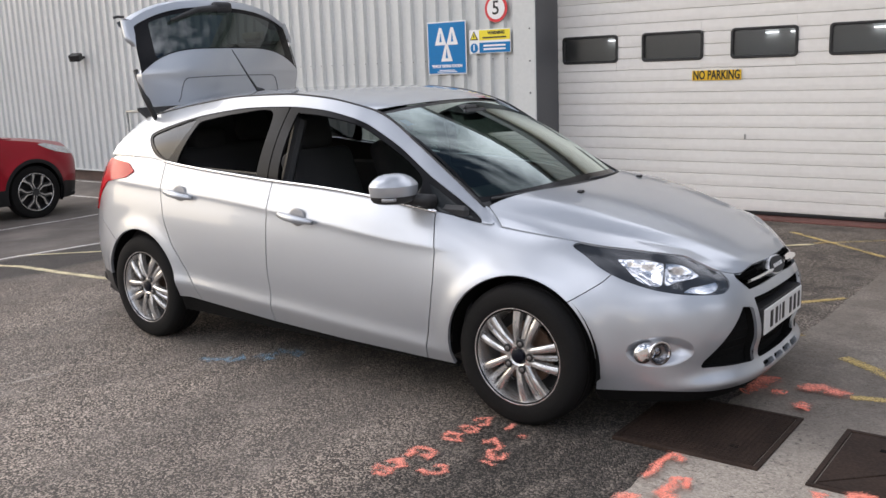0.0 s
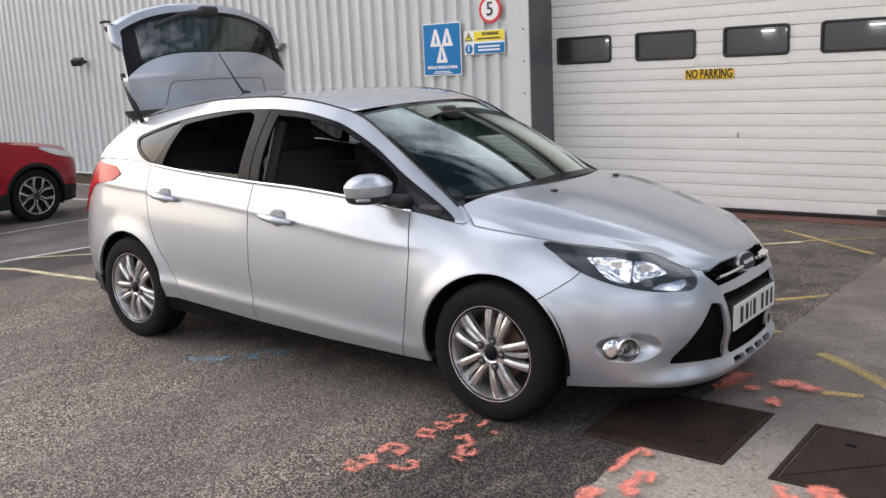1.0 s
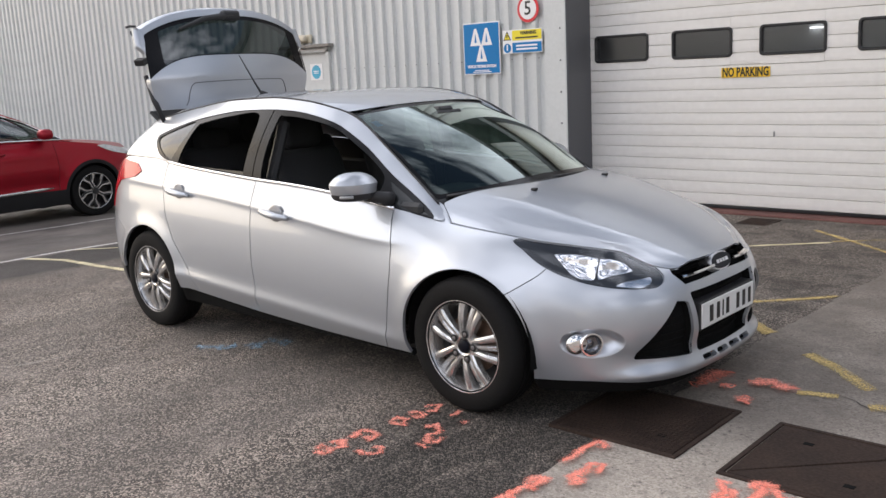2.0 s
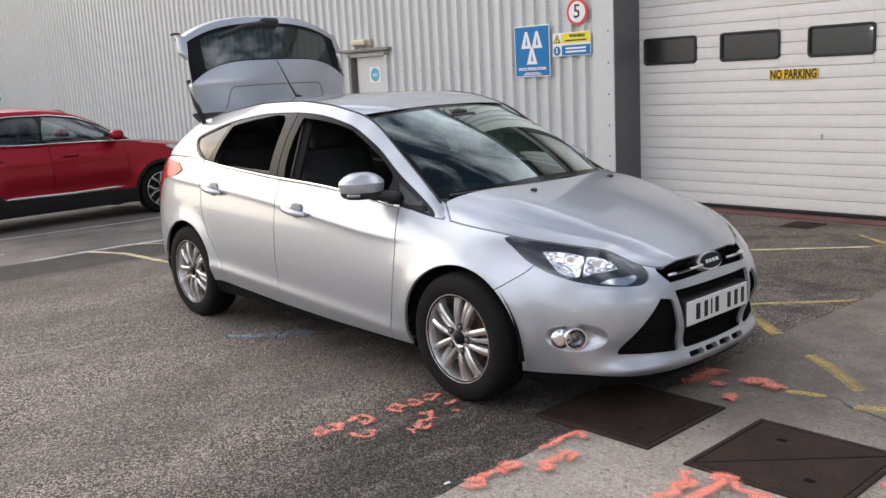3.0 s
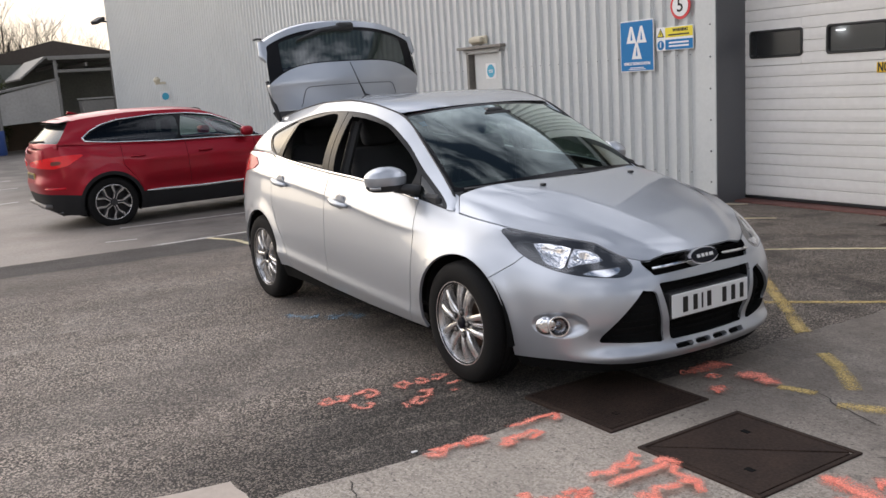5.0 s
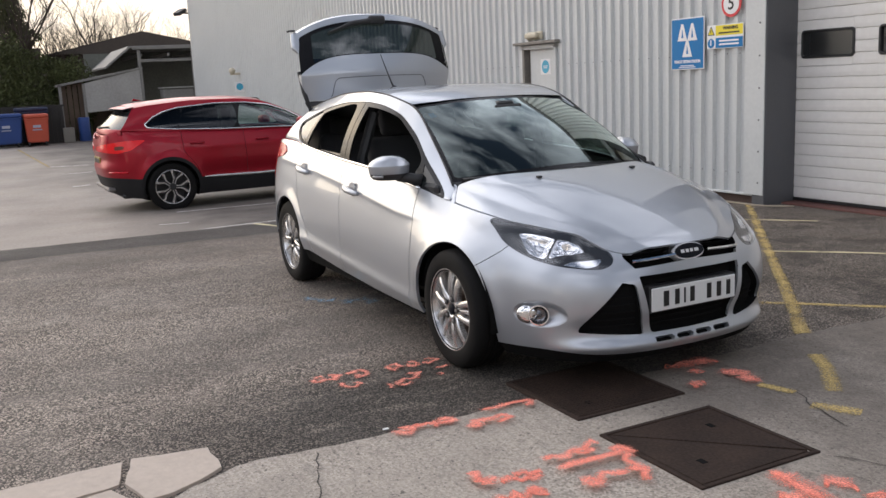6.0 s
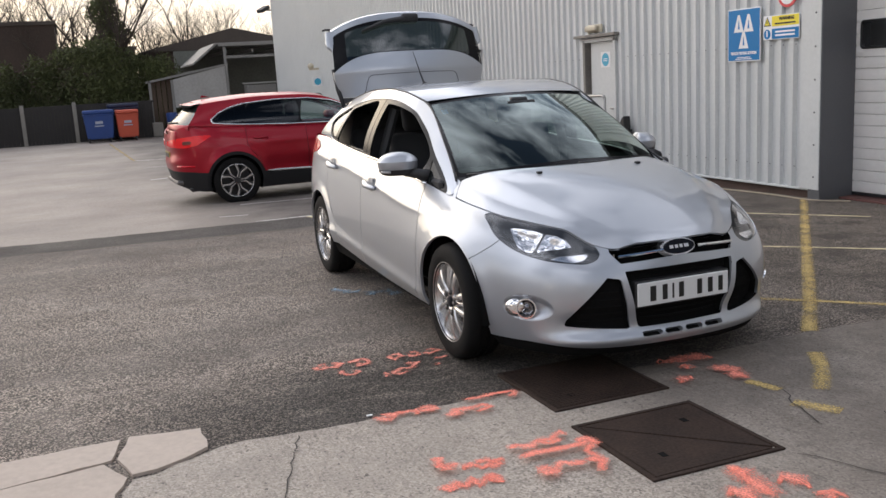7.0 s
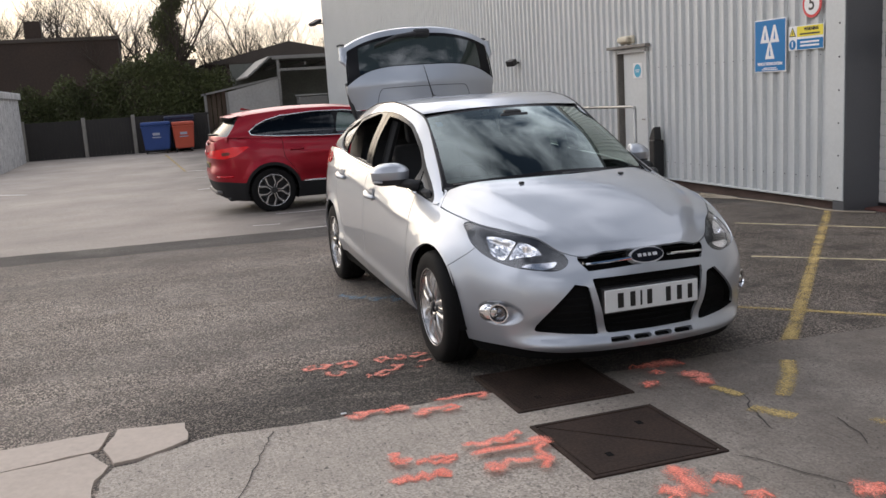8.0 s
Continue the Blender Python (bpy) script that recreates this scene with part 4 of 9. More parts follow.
def tub(q, v):
    """The lower body: v 0..1 upright part, 1..2 the roll over to the belt, the bonnet edge or the lamps."""
    x, y, nx, ny = plan(q)
    zb, zm, zt = spline(TUB_BOT, q), spline(TUB_MID, q), spline(TUB_Z, q)
    it, phi = spline(TUB_INSET, q), radians(spline(TUB_ROLL, q))
    side = step(-1.9, -1.5, q) * (1 - step(1.5, 1.9, q))
    if v <= 1:
        z = zb + (zm - zb) * v
        low = 1 - v
        inset = (0.030 + 0.012 * side) * low**2.2
        # the bumper's lower lip comes out again at the front
        lip = step(1.9, 2.2, q)
        inset -= lip * 0.025 * math.exp(-((z - 0.215) / 0.035) ** 2)
        inset += lip * 0.021 * math.exp(-((z - 0.30) / 0.06) ** 2)
    else:
        a = (v - 1) * phi
        inset = it * (1 - math.cos(a)) / (1 - math.cos(phi))
        z = zm + (zt - zm) * math.sin(a) / math.sin(phi)
    # shoulder crease along the doors, dying out on the wing
    fade = step(-1.75, -1.45, q) * (1 - step(0.80, 1.05, q))
    if fade > 0:
        d = z - spline(CREASE, q)
        inset -= fade * (0.009 * math.exp(-abs(d) / (0.060 if d > 0 else 0.022)) - 0.002)
        inset += fade * 0.005 * math.exp(-((z - 0.62) / 0.14) ** 2)
        # pressed swage low on the doors
        sw = 0.350 - 0.06 * (q + 0.3)
        inset -= fade * 0.017 * math.exp(-(abs(z - sw) / (0.075 if z < sw else 0.045)) ** 1.6)
    # wheel arch lips stand out
    for cx in (-1.324, 1.324):
        r = math.hypot(x - cx, z - 0.315)
        if abs(q) < 1.95:
            inset -= 0.016 * math.exp(-((r - 0.350) / 0.06) ** 2) * step(0.16, 0.30, z) * (1 - step(1.70, 1.9, abs(q)))
    return Vector((x - nx * inset, y - ny * inset, z))


# the bonnet's edge lies along the top of the wings and lamps
RIM = [tub(1.02 + 0.02 * k, 2.0) for k in range(76)]
HOOD_EDGE_Y = [(p[0], -p[1] - 0.004) for p in RIM]
HOOD_EDGE_Z = [(p[0], p[2] + 0.001) for p in RIM]
STRIP_Z = [(-2.05, 1.17), (-1.8, 1.255), (-1.6, 1.308), (-1.3, 1.355), (-1.02, 1.392), (-0.64, 1.430), (-0.276, 1.437), (-0.024, 1.418), (0.212, 1.373), (0.342, 1.333), (0.6, 1.185), (0.85, 1.032), (1.03, 0.925), (1.16, 0.850)]
STRIP_Y = [(-2.05, 0.50), (-1.6, 0.555), (-1.0, 0.59), (-0.3, 0.60), (0.2, 0.575), (0.34, 0.560), (0.7, 0.612), (1.03, 0.685), (1.16, 0.735)]
BELT_Y = [(-2.1, 0.60), (-1.9, 0.69), (-1.6, 0.765), (-1.1, 0.800), (-0.5, 0.812), (0.3, 0.811), (0.85, 0.793), (1.092, 0.770), (1.16, 0.755)]
ROOF_Z = [(-1.75, 1.365), (-1.2, 1.437), (-0.6, 1.460), (-0.2, 1.455), (0.1, 1.428), (0.38, 1.372)]


def cabin(x, w):
    """The cabin's side from the belt (w = 0) to the roof gutter (w = 1)."""
    zb, yb, zs, ys = spline(BELT, x), spline(BELT_Y, x), spline(STRIP_Z, x), spline(STRIP_Y, x)
    zs = max(zs, zb + 0.004)
    z = zb + (zs - zb) * w
    k = min(1.0, (zs - zb) / 0.3)
    y = yb + (ys - yb) * w**1.25 + 0.018 * k * math.sin(math.pi * w)
    return Vector((x, -y, z))


def roof_top(x, u):
    """The roof from the gutter (u = 1) to the middle (u = 0)."""
    zc, zs, ys = spline(ROOF_Z, x), spline(STRIP_Z, x), spline(STRIP_Y, x)
    return Vector((x, -ys * u, zc - (zc - zs) * u**2.6))


def screen(u, h):
    """The windscreen: u 0 middle .. 1 pillar, h 0 base .. 1 header."""
    bx, by, bz = 1.225 - 0.205 * u**2.2, 0.668 * u, 0.948 - 0.030 * u**2
    tx, ty, tz = 0.375 - 0.075 * u**2.2, 0.548 * u, 1.370 - 0.034 * u**2
    b = 0.030 * math.sin(math.pi * h)
    return Vector((bx + (tx - bx) * h + b * 0.5, -(by + (ty - by) * h), bz + (tz - bz) * h + b * 0.9))


HOOD_Z = [(1.10, 0.990), (1.25, 0.972), (1.45, 0.935), (1.65, 0.882), (1.85, 0.814), (2.0, 0.748), (2.08, 0.704), (2.118, 0.670)]


def bonnet(a, u):
    """The bonnet: a 0 at the screen .. 1 at the nose, u 0 middle .. 1 edge."""
    # edge point: along the wing, then along the lamp to the nose corner
    ex = 1.18 + (2.085 - 1.18) * a
    ey, ez = spline(HOOD_EDGE_Y, ex), spline(HOOD_EDGE_Z, ex)
    # the rear edge follows the foot of the screen, then steps forward to the wing
    k = 0.875
    rear = 1.250 - 0.212 * (u / 0.885) ** 2.2 if u < k else 1.043 + (1.18 - 1.043) * (u - k) / (1 - k)
    nose = 2.117 - 0.032 * u * u
    x = rear + (nose - rear) * a
    cz = spline(HOOD_Z, 1.25 + (2.117 - 1.25) * a)
    f = u ** (6.5 - 1.5 * step(0.0, 0.5, a))
    z = cz + (ez - cz) * f
    # raised shoulders running to the nose
    z += 0.007 * math.exp(-((u - 0.70) / 0.09) ** 2) * (1 - 0.5 * a) * step(0.0, 0.25, a)
    return Vector((x, -ey * u, z))


# ---- cutting a surface into panels ----
class Skin:
    """A net of small faces over a surface f(a, b), cut by regions; b side mirrored on demand."""

    def __init__(self, f, a0, a1, na, b0, b1, nb):
        self.f, self.prm, self.pos = f, [], []
        for i in range(na + 1):
            for j in range(nb + 1):
                self.add(a0 + (a1 - a0) * i / na, b0 + (b1 - b0) * j / nb)
        w = nb + 1
        self.faces = [(i * w + j, (i + 1) * w + j, (i + 1) * w + j + 1, i * w + j + 1) for i in range(na) for j in range(nb)]

    def add(self, a, b):
        self.prm.append((a, b))
        self.pos.append(self.f(a, b))
        return len(self.prm) - 1

    def cut(self, faces, region):
        """Faces split into those where region > 0 and the rest. region takes arrays of a and of the points."""
        used = sorted({i for f in faces for i in f})
        prm, pos = np.array([self.prm[i] for i in used]), np.array([self.pos[i][:] for i in used])
        val = dict(zip(used, region(prm, pos)))
        made, ins, outs = {}, [], []

        def cross(i, j):
            key = (min(i, j), max(i, j))
            if key not in made:
                t = val[i] / (val[i] - val[j])
                a = [self.prm[i][k] + (self.prm[j][k] - self.prm[i][k]) * t for k in (0, 1)]
                made[key] = self.add(*a)
            return made[key]
        for f in faces:
            pos_ = [val[i] > 0 for i in f]
            if all(pos_):
                ins.append(f)
            elif not any(pos_):
                outs.append(f)
            else:
                one, two = [], []
                for k, i in enumerate(f):
                    j = f[(k + 1) % len(f)]
                    (one if val[i] > 0 else two).append(i)
                    if (val[i] > 0) != (val[j] > 0):
                        c = cross(i, j)
                        one.append(c)
                        two.append(c)
                if len(one) > 2:
                    ins.append(tuple(one))
                if len(two) > 2:
                    outs.append(tuple(two))
        return ins, outs

    def mesh(self, faces, side=1, depth=0.0, lift=0.0, flip=False, gather=0.0004):
        """Faces as a bmesh; side -1 mirrors to the car's left. depth: rim turned inwards."""
        bm = bmesh.new()
        vs = {}
        for f in faces:
            ring = []
            for i in f:
                if i not in vs:
                    p = self.pos[i]
                    vs[i] = bm.verts.new((p[0], p[1] * side, p[2]))
                ring.append(vs[i])
            try:
                bm.faces.new(ring)
            except ValueError:
                pass
        bmesh.ops.remove_doubles(bm, verts=bm.verts, dist=gather)
        bm.normal_update()
        ref = Vector((0, 0, 0.55))
        if sum((f.calc_center_median() - ref).dot(f.normal) * f.calc_area() for f in bm.faces) < 0:
            bmesh.ops.reverse_faces(bm, faces=bm.faces)
            bm.normal_update()
        if lift:
            for v in bm.verts:
                v.co += v.normal * lift
        if depth:
            rim = [e for e in bm.edges if e.is_boundary]
            nor = {v: v.normal.copy() for e in rim for v in e.verts}
            r = bmesh.ops.extrude_edge_only(bm, edges=rim)
            new_v = [v for v in r["geom"] if isinstance(v, bmesh.types.BMVert)]
            tree = {tuple(round(c, 5) for c in v.co): n for v, n in nor.items()}
            for v in new_v:
                v.co -= tree.get(tuple(round(c, 5) for c in v.co), Vector((0, 0, 1))) * depth
        return bm


def poly_region(points, which, grow=0.0, curve=True):
    """Signed depth inside a closed outline in a plane of two coordinates; which picks them from parameters and points."""
    pts = [np.array(p, float) for p in points]
    if curve:
        k, ring = len(pts), []
        for i in range(k):
            p0, p1, p2, p3 = pts[i - 1], pts[i], pts[(i + 1) % k], pts[(i + 2) % k]
            for s in range(6):
                t = s / 6
                m1, m2 = (p2 - p0) * 0.5 * 0.75, (p3 - p1) * 0.5 * 0.75
                ring.append((2 * t**3 - 3 * t**2 + 1) * p1 + (t**3 - 2 * t**2 + t) * m1 + (3 * t**2 - 2 * t**3) * p2 + (t**3 - t**2) * m2)
        pts = ring

    def region(prm, pos):
        a, b = which(prm, pos)
        best = np.full(len(a), 1e9)
        hit = np.zeros(len(a), bool)
        for i in range(len(pts)):
            p, r = pts[i - 1], pts[i]
            d = r - p
            t = np.clip(((a - p[0]) * d[0] + (b - p[1]) * d[1]) / (d @ d + 1e-12), 0, 1)
            best = np.minimum(best, np.hypot(p[0] + t * d[0] - a, p[1] + t * d[1] - b))
            if p[1] != r[1]:
                c = ((p[1] > b) != (r[1] > b)) & (a < (r[0] - p[0]) * (b - p[1]) / (r[1] - p[1]) + p[0])
                hit ^= c
        return np.where(hit, best, -best) + grow
    return region


QZ = lambda prm, pos: (prm[:, 0], pos[:, 2])      # running length and height
XZ = lambda prm, pos: (pos[:, 0], pos[:, 2])
UV = lambda prm, pos: (prm[:, 0], prm[:, 1])

# ---- car materials ----
def car_paint(name, base, metal, rough, coat=1.0):
    m = mat(name, base, rough, metal, vary=0.035, big=1.0, fine=900, coat=coat, coat_rough=0.035, rough_vary=0.03, spec=0.5)
    return m


M_SILVER = car_paint("silver_metallic_paint", (0.446, 0.470, 0.506), 0.62, 0.37, 1.0)
M_GLOSSBLK = mat("gloss_black_trim", (0.010, 0.010, 0.011), 0.20, vary=0.1, spec=0.15, rough_vary=0.10, big=6)
M_TRIGLASS = mat("dark_fixed_glass", (0.016, 0.018, 0.018), 0.12, vary=0.05, spec=0.4)
M_RUBBER = mat("tyre_rubber", (0.0075, 0.0072, 0.0072), 0.8, spec=0.2, vary=0.25, big=8, fine=120, bump=0.0006)
M_SATIN = mat("satin_black_plastic", (0.020, 0.020, 0.021), 0.55, vary=0.2, fine=300, bump=0.0002)
M_ALLOY = mat("silver_alloy", (0.62, 0.61, 0.60), 0.24, 0.8, vary=0.06, big=9, fine=90)
M_ALLOYDARK = mat("brake_dusted_alloy", (0.20, 0.19, 0.185), 0.5, 0.7, vary=0.2, big=12, fine=90)
M_RUST = mat("rusty_brake_disc", (0.16, 0.10, 0.07), 0.55, 0.6, vary=0.3, big=10)
M_CHROME = mat("chrome", (0.82, 0.82, 0.83), 0.07, 1.0, vary=0.02, rough_vary=0.03)
M_LENS = glass_mat("clear_lamp_lens", (0.97, 0.98, 1.0), 0.0, 0.96)
M_REFLECT = mat("lamp_reflector", (0.95, 0.95, 0.96), 0.14, 0.9, vary=0.02, rough_vary=0.04)
M_HOUSING = mat("dark_lamp_housing", (0.014, 0.015, 0.017), 0.35, vary=0.1)
M_SCREEN = glass_mat("windscreen_glass", (0.66, 0.86, 0.76), 0.0, 0.40, 2.5, (0.84, 0.95, 0.92))
M_PRIVACY = glass_mat("tinted_side_glass", (0.50, 0.54, 0.54), 0.0, 0.16, 1.0)
M_FARGLASS = glass_mat("closed_side_glass", (0.74, 0.84, 0.78), 0.0, 0.36)
M_REARGLASS = glass_mat("rear_window_glass", (0.38, 0.50, 0.47), 0.0, 0.12)
M_REDLENS = mat("red_tail_lens", (0.52, 0.002, 0.012), 0.22, vary=0.08, coat=0.35, spec=0.2)
M_PALELENS = mat("pale_lamp_lens", (0.72, 0.42, 0.40), 0.12, vary=0.05, coat=0.5)
M_CLOTH = mat("black_seat_cloth", (0.028, 0.028, 0.030), 0.9, vary=0.2, big=12, fine=260, bump=0.0006)
M_DASH = mat("charcoal_dashboard", (0.026, 0.027, 0.029), 0.6, vary=0.15, fine=300, bump=0.0003)
M_PLATE = mat("white_number_plate", (0.74, 0.75, 0.74), 0.35, vary=0.02)
M_FOGBOWL = mat("dark_chrome_bowl", (0.16, 0.16, 0.17), 0.15, 0.9, vary=0.05)
M_CUP = mat("shaded_silver_cup", (0.36, 0.36, 0.365), 0.4, 0.4, vary=0.05)
M_RING = mat("bright_badge_metal", (0.80, 0.80, 0.82), 0.3, 0.4, vary=0.03)
M_LINER = mat("matt_black_liner", (0.009, 0.009, 0.009), 0.9, vary=0.2, spec=0.08)
M_BADGE = mat("dark_blue_badge", (0.004, 0.005, 0.010), 0.35, vary=0.05, spec=0.2)

car = thing("silver_hatchback", "silver five-door hatchback with raised tailgate and open windows", "car", (0, 0.03, 0))
SIDES = ((1, "right"), (-1, "left"))


def both(name, skin, faces, material, depth=0.0, label="", lift=0.0, parent=None, flip=False, smooth=True):
    """A panel on each side of the car; returns the two objects."""
    return [part(name, skin.mesh(faces, s, depth, lift, flip), material, parent or car, label, smooth=smooth, angle=40) for s, _ in SIDES]


GAP = 0.0028


def build_lower_body():
    # the net runs front to rear so that faces look outwards
    sk = Skin(tub, Q1, Q0, 290, 0.0, 2.0, 90)
    left = sk.faces

    def arch(cx, r=0.352):
        return lambda prm, pos: np.where(np.abs(prm[:, 0] - cx) < 0.62, r - np.hypot(pos[:, 0] - cx, pos[:, 2] - 0.318), -1.0)
    _, left = sk.cut(left, arch(1.324))
    _, left = sk.cut(left, arch(-1.324))
    # front lamps
    lamp = [(1.545, 0.797), (1.70, 0.805), (1.87, 0.790), (2.0, 0.775), (2.12, 0.760), (2.21, 0.722), (2.29, 0.674), (2.320, 0.636), (2.300, 0.606), (2.235, 0.590), (2.06, 0.604), (1.92, 0.628), (1.80, 0.662), (1.70, 0.704), (1.615, 0.755)]
    lens, left = sk.cut(left, poly_region(lamp, QZ))
    build_headlamps(sk, lens)
    # openings of the nose
    def hole(points, curve=False, grow=0.0):
        nonlocal left
        got, left = sk.cut(left, poly_region(points, QZ, grow, curve))
        return got
    upper = hole([(2.37, 0.634), (2.42, 0.583), (2.9, 0.603), (2.9, 0.80), (2.40, 0.80)])
    lower = hole([(2.432, 0.548), (2.50, 0.268), (2.9, 0.262), (2.9, 0.552)])
    tri = hole([(2.345, 0.520), (2.405, 0.508), (2.452, 0.272), (2.13, 0.298), (2.14, 0.318)], grow=0.006)
    fog = hole([(1.940 + 0.142 * math.cos(radians(30 * k)), 0.378 + (0.072 if k < 6 else 0.066) * math.sin(radians(30 * k))) for k in range(12)], True)
    slots = []
    for a, b in ((2.515, (2.515 + Q1) / 2 - 0.006), ((2.515 + Q1) / 2 + 0.006, Q1 - 0.007)):
        slots += hole([(a, 0.224), (b, 0.224), (b, 0.247), (a, 0.247)])
    build_nose(sk, upper, lower, tri, fog, slots)
    # tail lamps
    tail = [(-1.395, 1.005), (-1.465, 1.050), (-1.72, 1.078), (-2.2, 1.10), (-2.2, 0.745), (-1.87, 0.745), (-1.81, 0.850), (-1.70, 0.930), (-1.46, 0.968)]
    red, left = sk.cut(left, poly_region(tail, QZ, 0, False))
    lamps = both("tail_lamp", sk, red, M_REDLENS, 0.02, "red tail lamp lens", lift=0.006)
    pale, _ = sk.cut(red, poly_region([(-1.76, 1.000), (-1.86, 1.025), (-2.05, 1.020), (-2.05, 0.955), (-1.92, 0.915), (-1.84, 0.955)], QZ))
    for (sd, _), ob in zip(SIDES, lamps):
        part("reversing_lens", sk.mesh(pale, sd, 0.0, 0.009), M_PALELENS, ob, "pale pink reversing lens", smooth=True)
    # black sill below the doors
    sill, left = sk.cut(left, lambda prm, pos: np.where((prm[:, 0] < 1.04) & (prm[:, 0] > -1.05), np.interp(prm[:, 0], [-0.9, -0.2, 0.3, 0.85], [0.305, 0.255, 0.232, 0.222]) - pos[:, 2], -1.0))
    both("sill", sk, sill, M_LINER, 0.03, "black plastic sill strip", lift=-0.006)
    # doors
    fdoor = [(0.832, 0.93), (0.850, 0.86), (0.882, 0.737), (0.884, 0.60), (0.872, 0.48), (0.822, 0.20), (-0.198, 0.20), (-0.198, 0.40), (-0.216, 0.55), (-0.222, 0.80), (-0.216, 1.2), (0.5, 1.2)]
    rdoor = [(-0.216, 1.2), (-0.222, 0.80), (-0.216, 0.55), (-0.198, 0.40), (-0.198, 0.20), (-0.75, 0.20), (-0.83, 0.38), (-0.918, 0.491), (-1.018, 0.609), (-1.085, 0.74), (-1.12, 0.90), (-1.125, 1.2)]

    def panel(points, name, label=""):
        nonlocal left
        reg = poly_region(points, QZ, 0, False)
        got, left = sk.cut(left, lambda a, b: reg(a, b) - GAP)
        _, left = sk.cut(left, lambda a, b: reg(a, b) + GAP)
        both(name, sk, got, M_SILVER, 0.016, label)
        return got
    panel(fdoor, "front_door", "silver front door skin")
    panel(rdoor, "rear_door", "silver rear door skin")
    # front bumper below the seam and lamp
    seam = poly_region([(1.742, 0.695), (1.70, 0.66), (1.582, 0.591), (1.45, 0.52), (1.45, 0.0), (3.0, 0.0), (3.0, 0.9), (1.95, 0.9), (1.90, 0.70)], QZ, 0, False)
    bump, left = sk.cut(left, lambda a, b: seam(a, b) - GAP * 0.7)
    _, left = sk.cut(left, lambda a, b: seam(a, b) + GAP * 0.7)
    both("front_bumper", sk, bump, M_SILVER, 0.014, "silver front bumper skin")
    wing, rest = sk.cut(left, lambda prm, pos: prm[:, 0] - 0.2)
    both("front_wing", sk, wing, M_SILVER, 0.016)
    back = poly_region([(-1.60, 0.60), (-1.78, 0.70), (-1.86, 0.80), (-3.2, 0.80), (-3.2, 0.0), (-1.3, 0.0), (-1.3, 0.5)], QZ, 0, False)
    rb, rest = sk.cut(rest, lambda a, b: back(a, b) - GAP * 0.7)
    _, rest = sk.cut(rest, lambda a, b: back(a, b) + GAP * 0.7)
    low, rb = sk.cut(rb, lambda prm, pos: 0.36 - pos[:, 2])
    both("rear_bumper", sk, rb, M_SILVER, 0.016)
    both("rear_valance", sk, low, M_SATIN, 0.016, "black lower rear bumper")
    both("rear_quarter", sk, rest, M_SILVER, 0.016)
    # dark shell behind the joints
    inner = Skin(lambda q, v: tub(q, v) * 1.0, Q1, Q0, 130, 0.0, 2.0, 24)
    f = inner.faces
    for cx in (-1.324, 1.324):
        _, f = inner.cut(f, arch(cx, 0.372))
    _, f = inner.cut(f, lambda prm, pos: prm[:, 0] - 1.50)
    _, f = inner.cut(f, lambda prm, pos: -1.75 - prm[:, 0])
    both("inner_shell", inner, f, M_BLACK, lift=-0.022)
    # front structure, inside the bumper
    part("bumper_core", box((1.72, -0.52, 0.22), (2.02, 0.52, 0.58), 0.08, segs=2), M_BLACK, car)
    part("front_undertray", box((1.45, -0.60, 0.165), (1.88, 0.60, 0.21), 0.02), M_BLACK, car)
    part("air_dam", box((1.86, -0.46, 0.155), (2.03, 0.46, 0.20), 0.012), M_BLACK, car, "black air dam under bumper")
    part("underfloor", box((-2.0, -0.72, 0.17), (1.6, 0.72, 0.25), 0.03), M_BLACK, car, "dark underbody")
    part("rear_undertray", box((-2.08, -0.70, 0.22), (-1.7, 0.70, 0.32), 0.03), M_BLACK, car)
    part("rear_panel", box((-2.06, -0.66, 0.36), (-1.90, 0.66, 0.70), 0.03), M_BLACK, car)
    # black valance under the bumper's lower edge
    for s, _ in SIDES:
        bm = bmesh.new()
        rows = []
        for k in range(41):
            p = tub(1.66 + (Q1 - 1.66) * k / 40, 0.0)
            m = Vector((1.75, 0.0, 0.0))
            d = Vector((p.x - m.x, p.y, 0)).normalized()
            rows.append([bm.verts.new((c.x, c.y * s, z)) for c, z in ((p - d * 0.012, p.z + 0.02), (p - d * 0.020, p.z - 0.015), (p - d * 0.050, 0.140), (p - d * 0.30, 0.150))])
        for a, b in zip(rows, rows[1:]):
            for j in range(3):
                bm.faces.new((a[j], b[j], b[j + 1], a[j + 1]))
        bmesh.ops.recalc_face_normals(bm, faces=bm.faces)
        part("lower_valance", bm, M_LINER, car, "black lower valance")
    # wheel wells
    for s, _ in SIDES:
        for cx in (-1.324, 1.324):
            bm = bmesh.new()
            rings = []
            for i in range(25):
                a = radians(-10 + 200 * i / 24)
                c, d = math.cos(a), math.sin(a)
                rings.append([bm.verts.new((cx + 0.366 * c, -y * s, max(0.25, 0.318 + 0.366 * d))) for y in (0.858, 0.74, 0.60)])
                rings[-1].append(bm.verts.new((cx + 0.05 * c, -0.60 * s, max(0.15, 0.318 + 0.05 * d))))
            for a, b in zip(rings, rings[1:]):
                for k in range(3):
                    bm.faces.new((a[k], a[k + 1], b[k + 1], b[k]))
            part("wheel_arch_liner", bm, M_LINER, car)


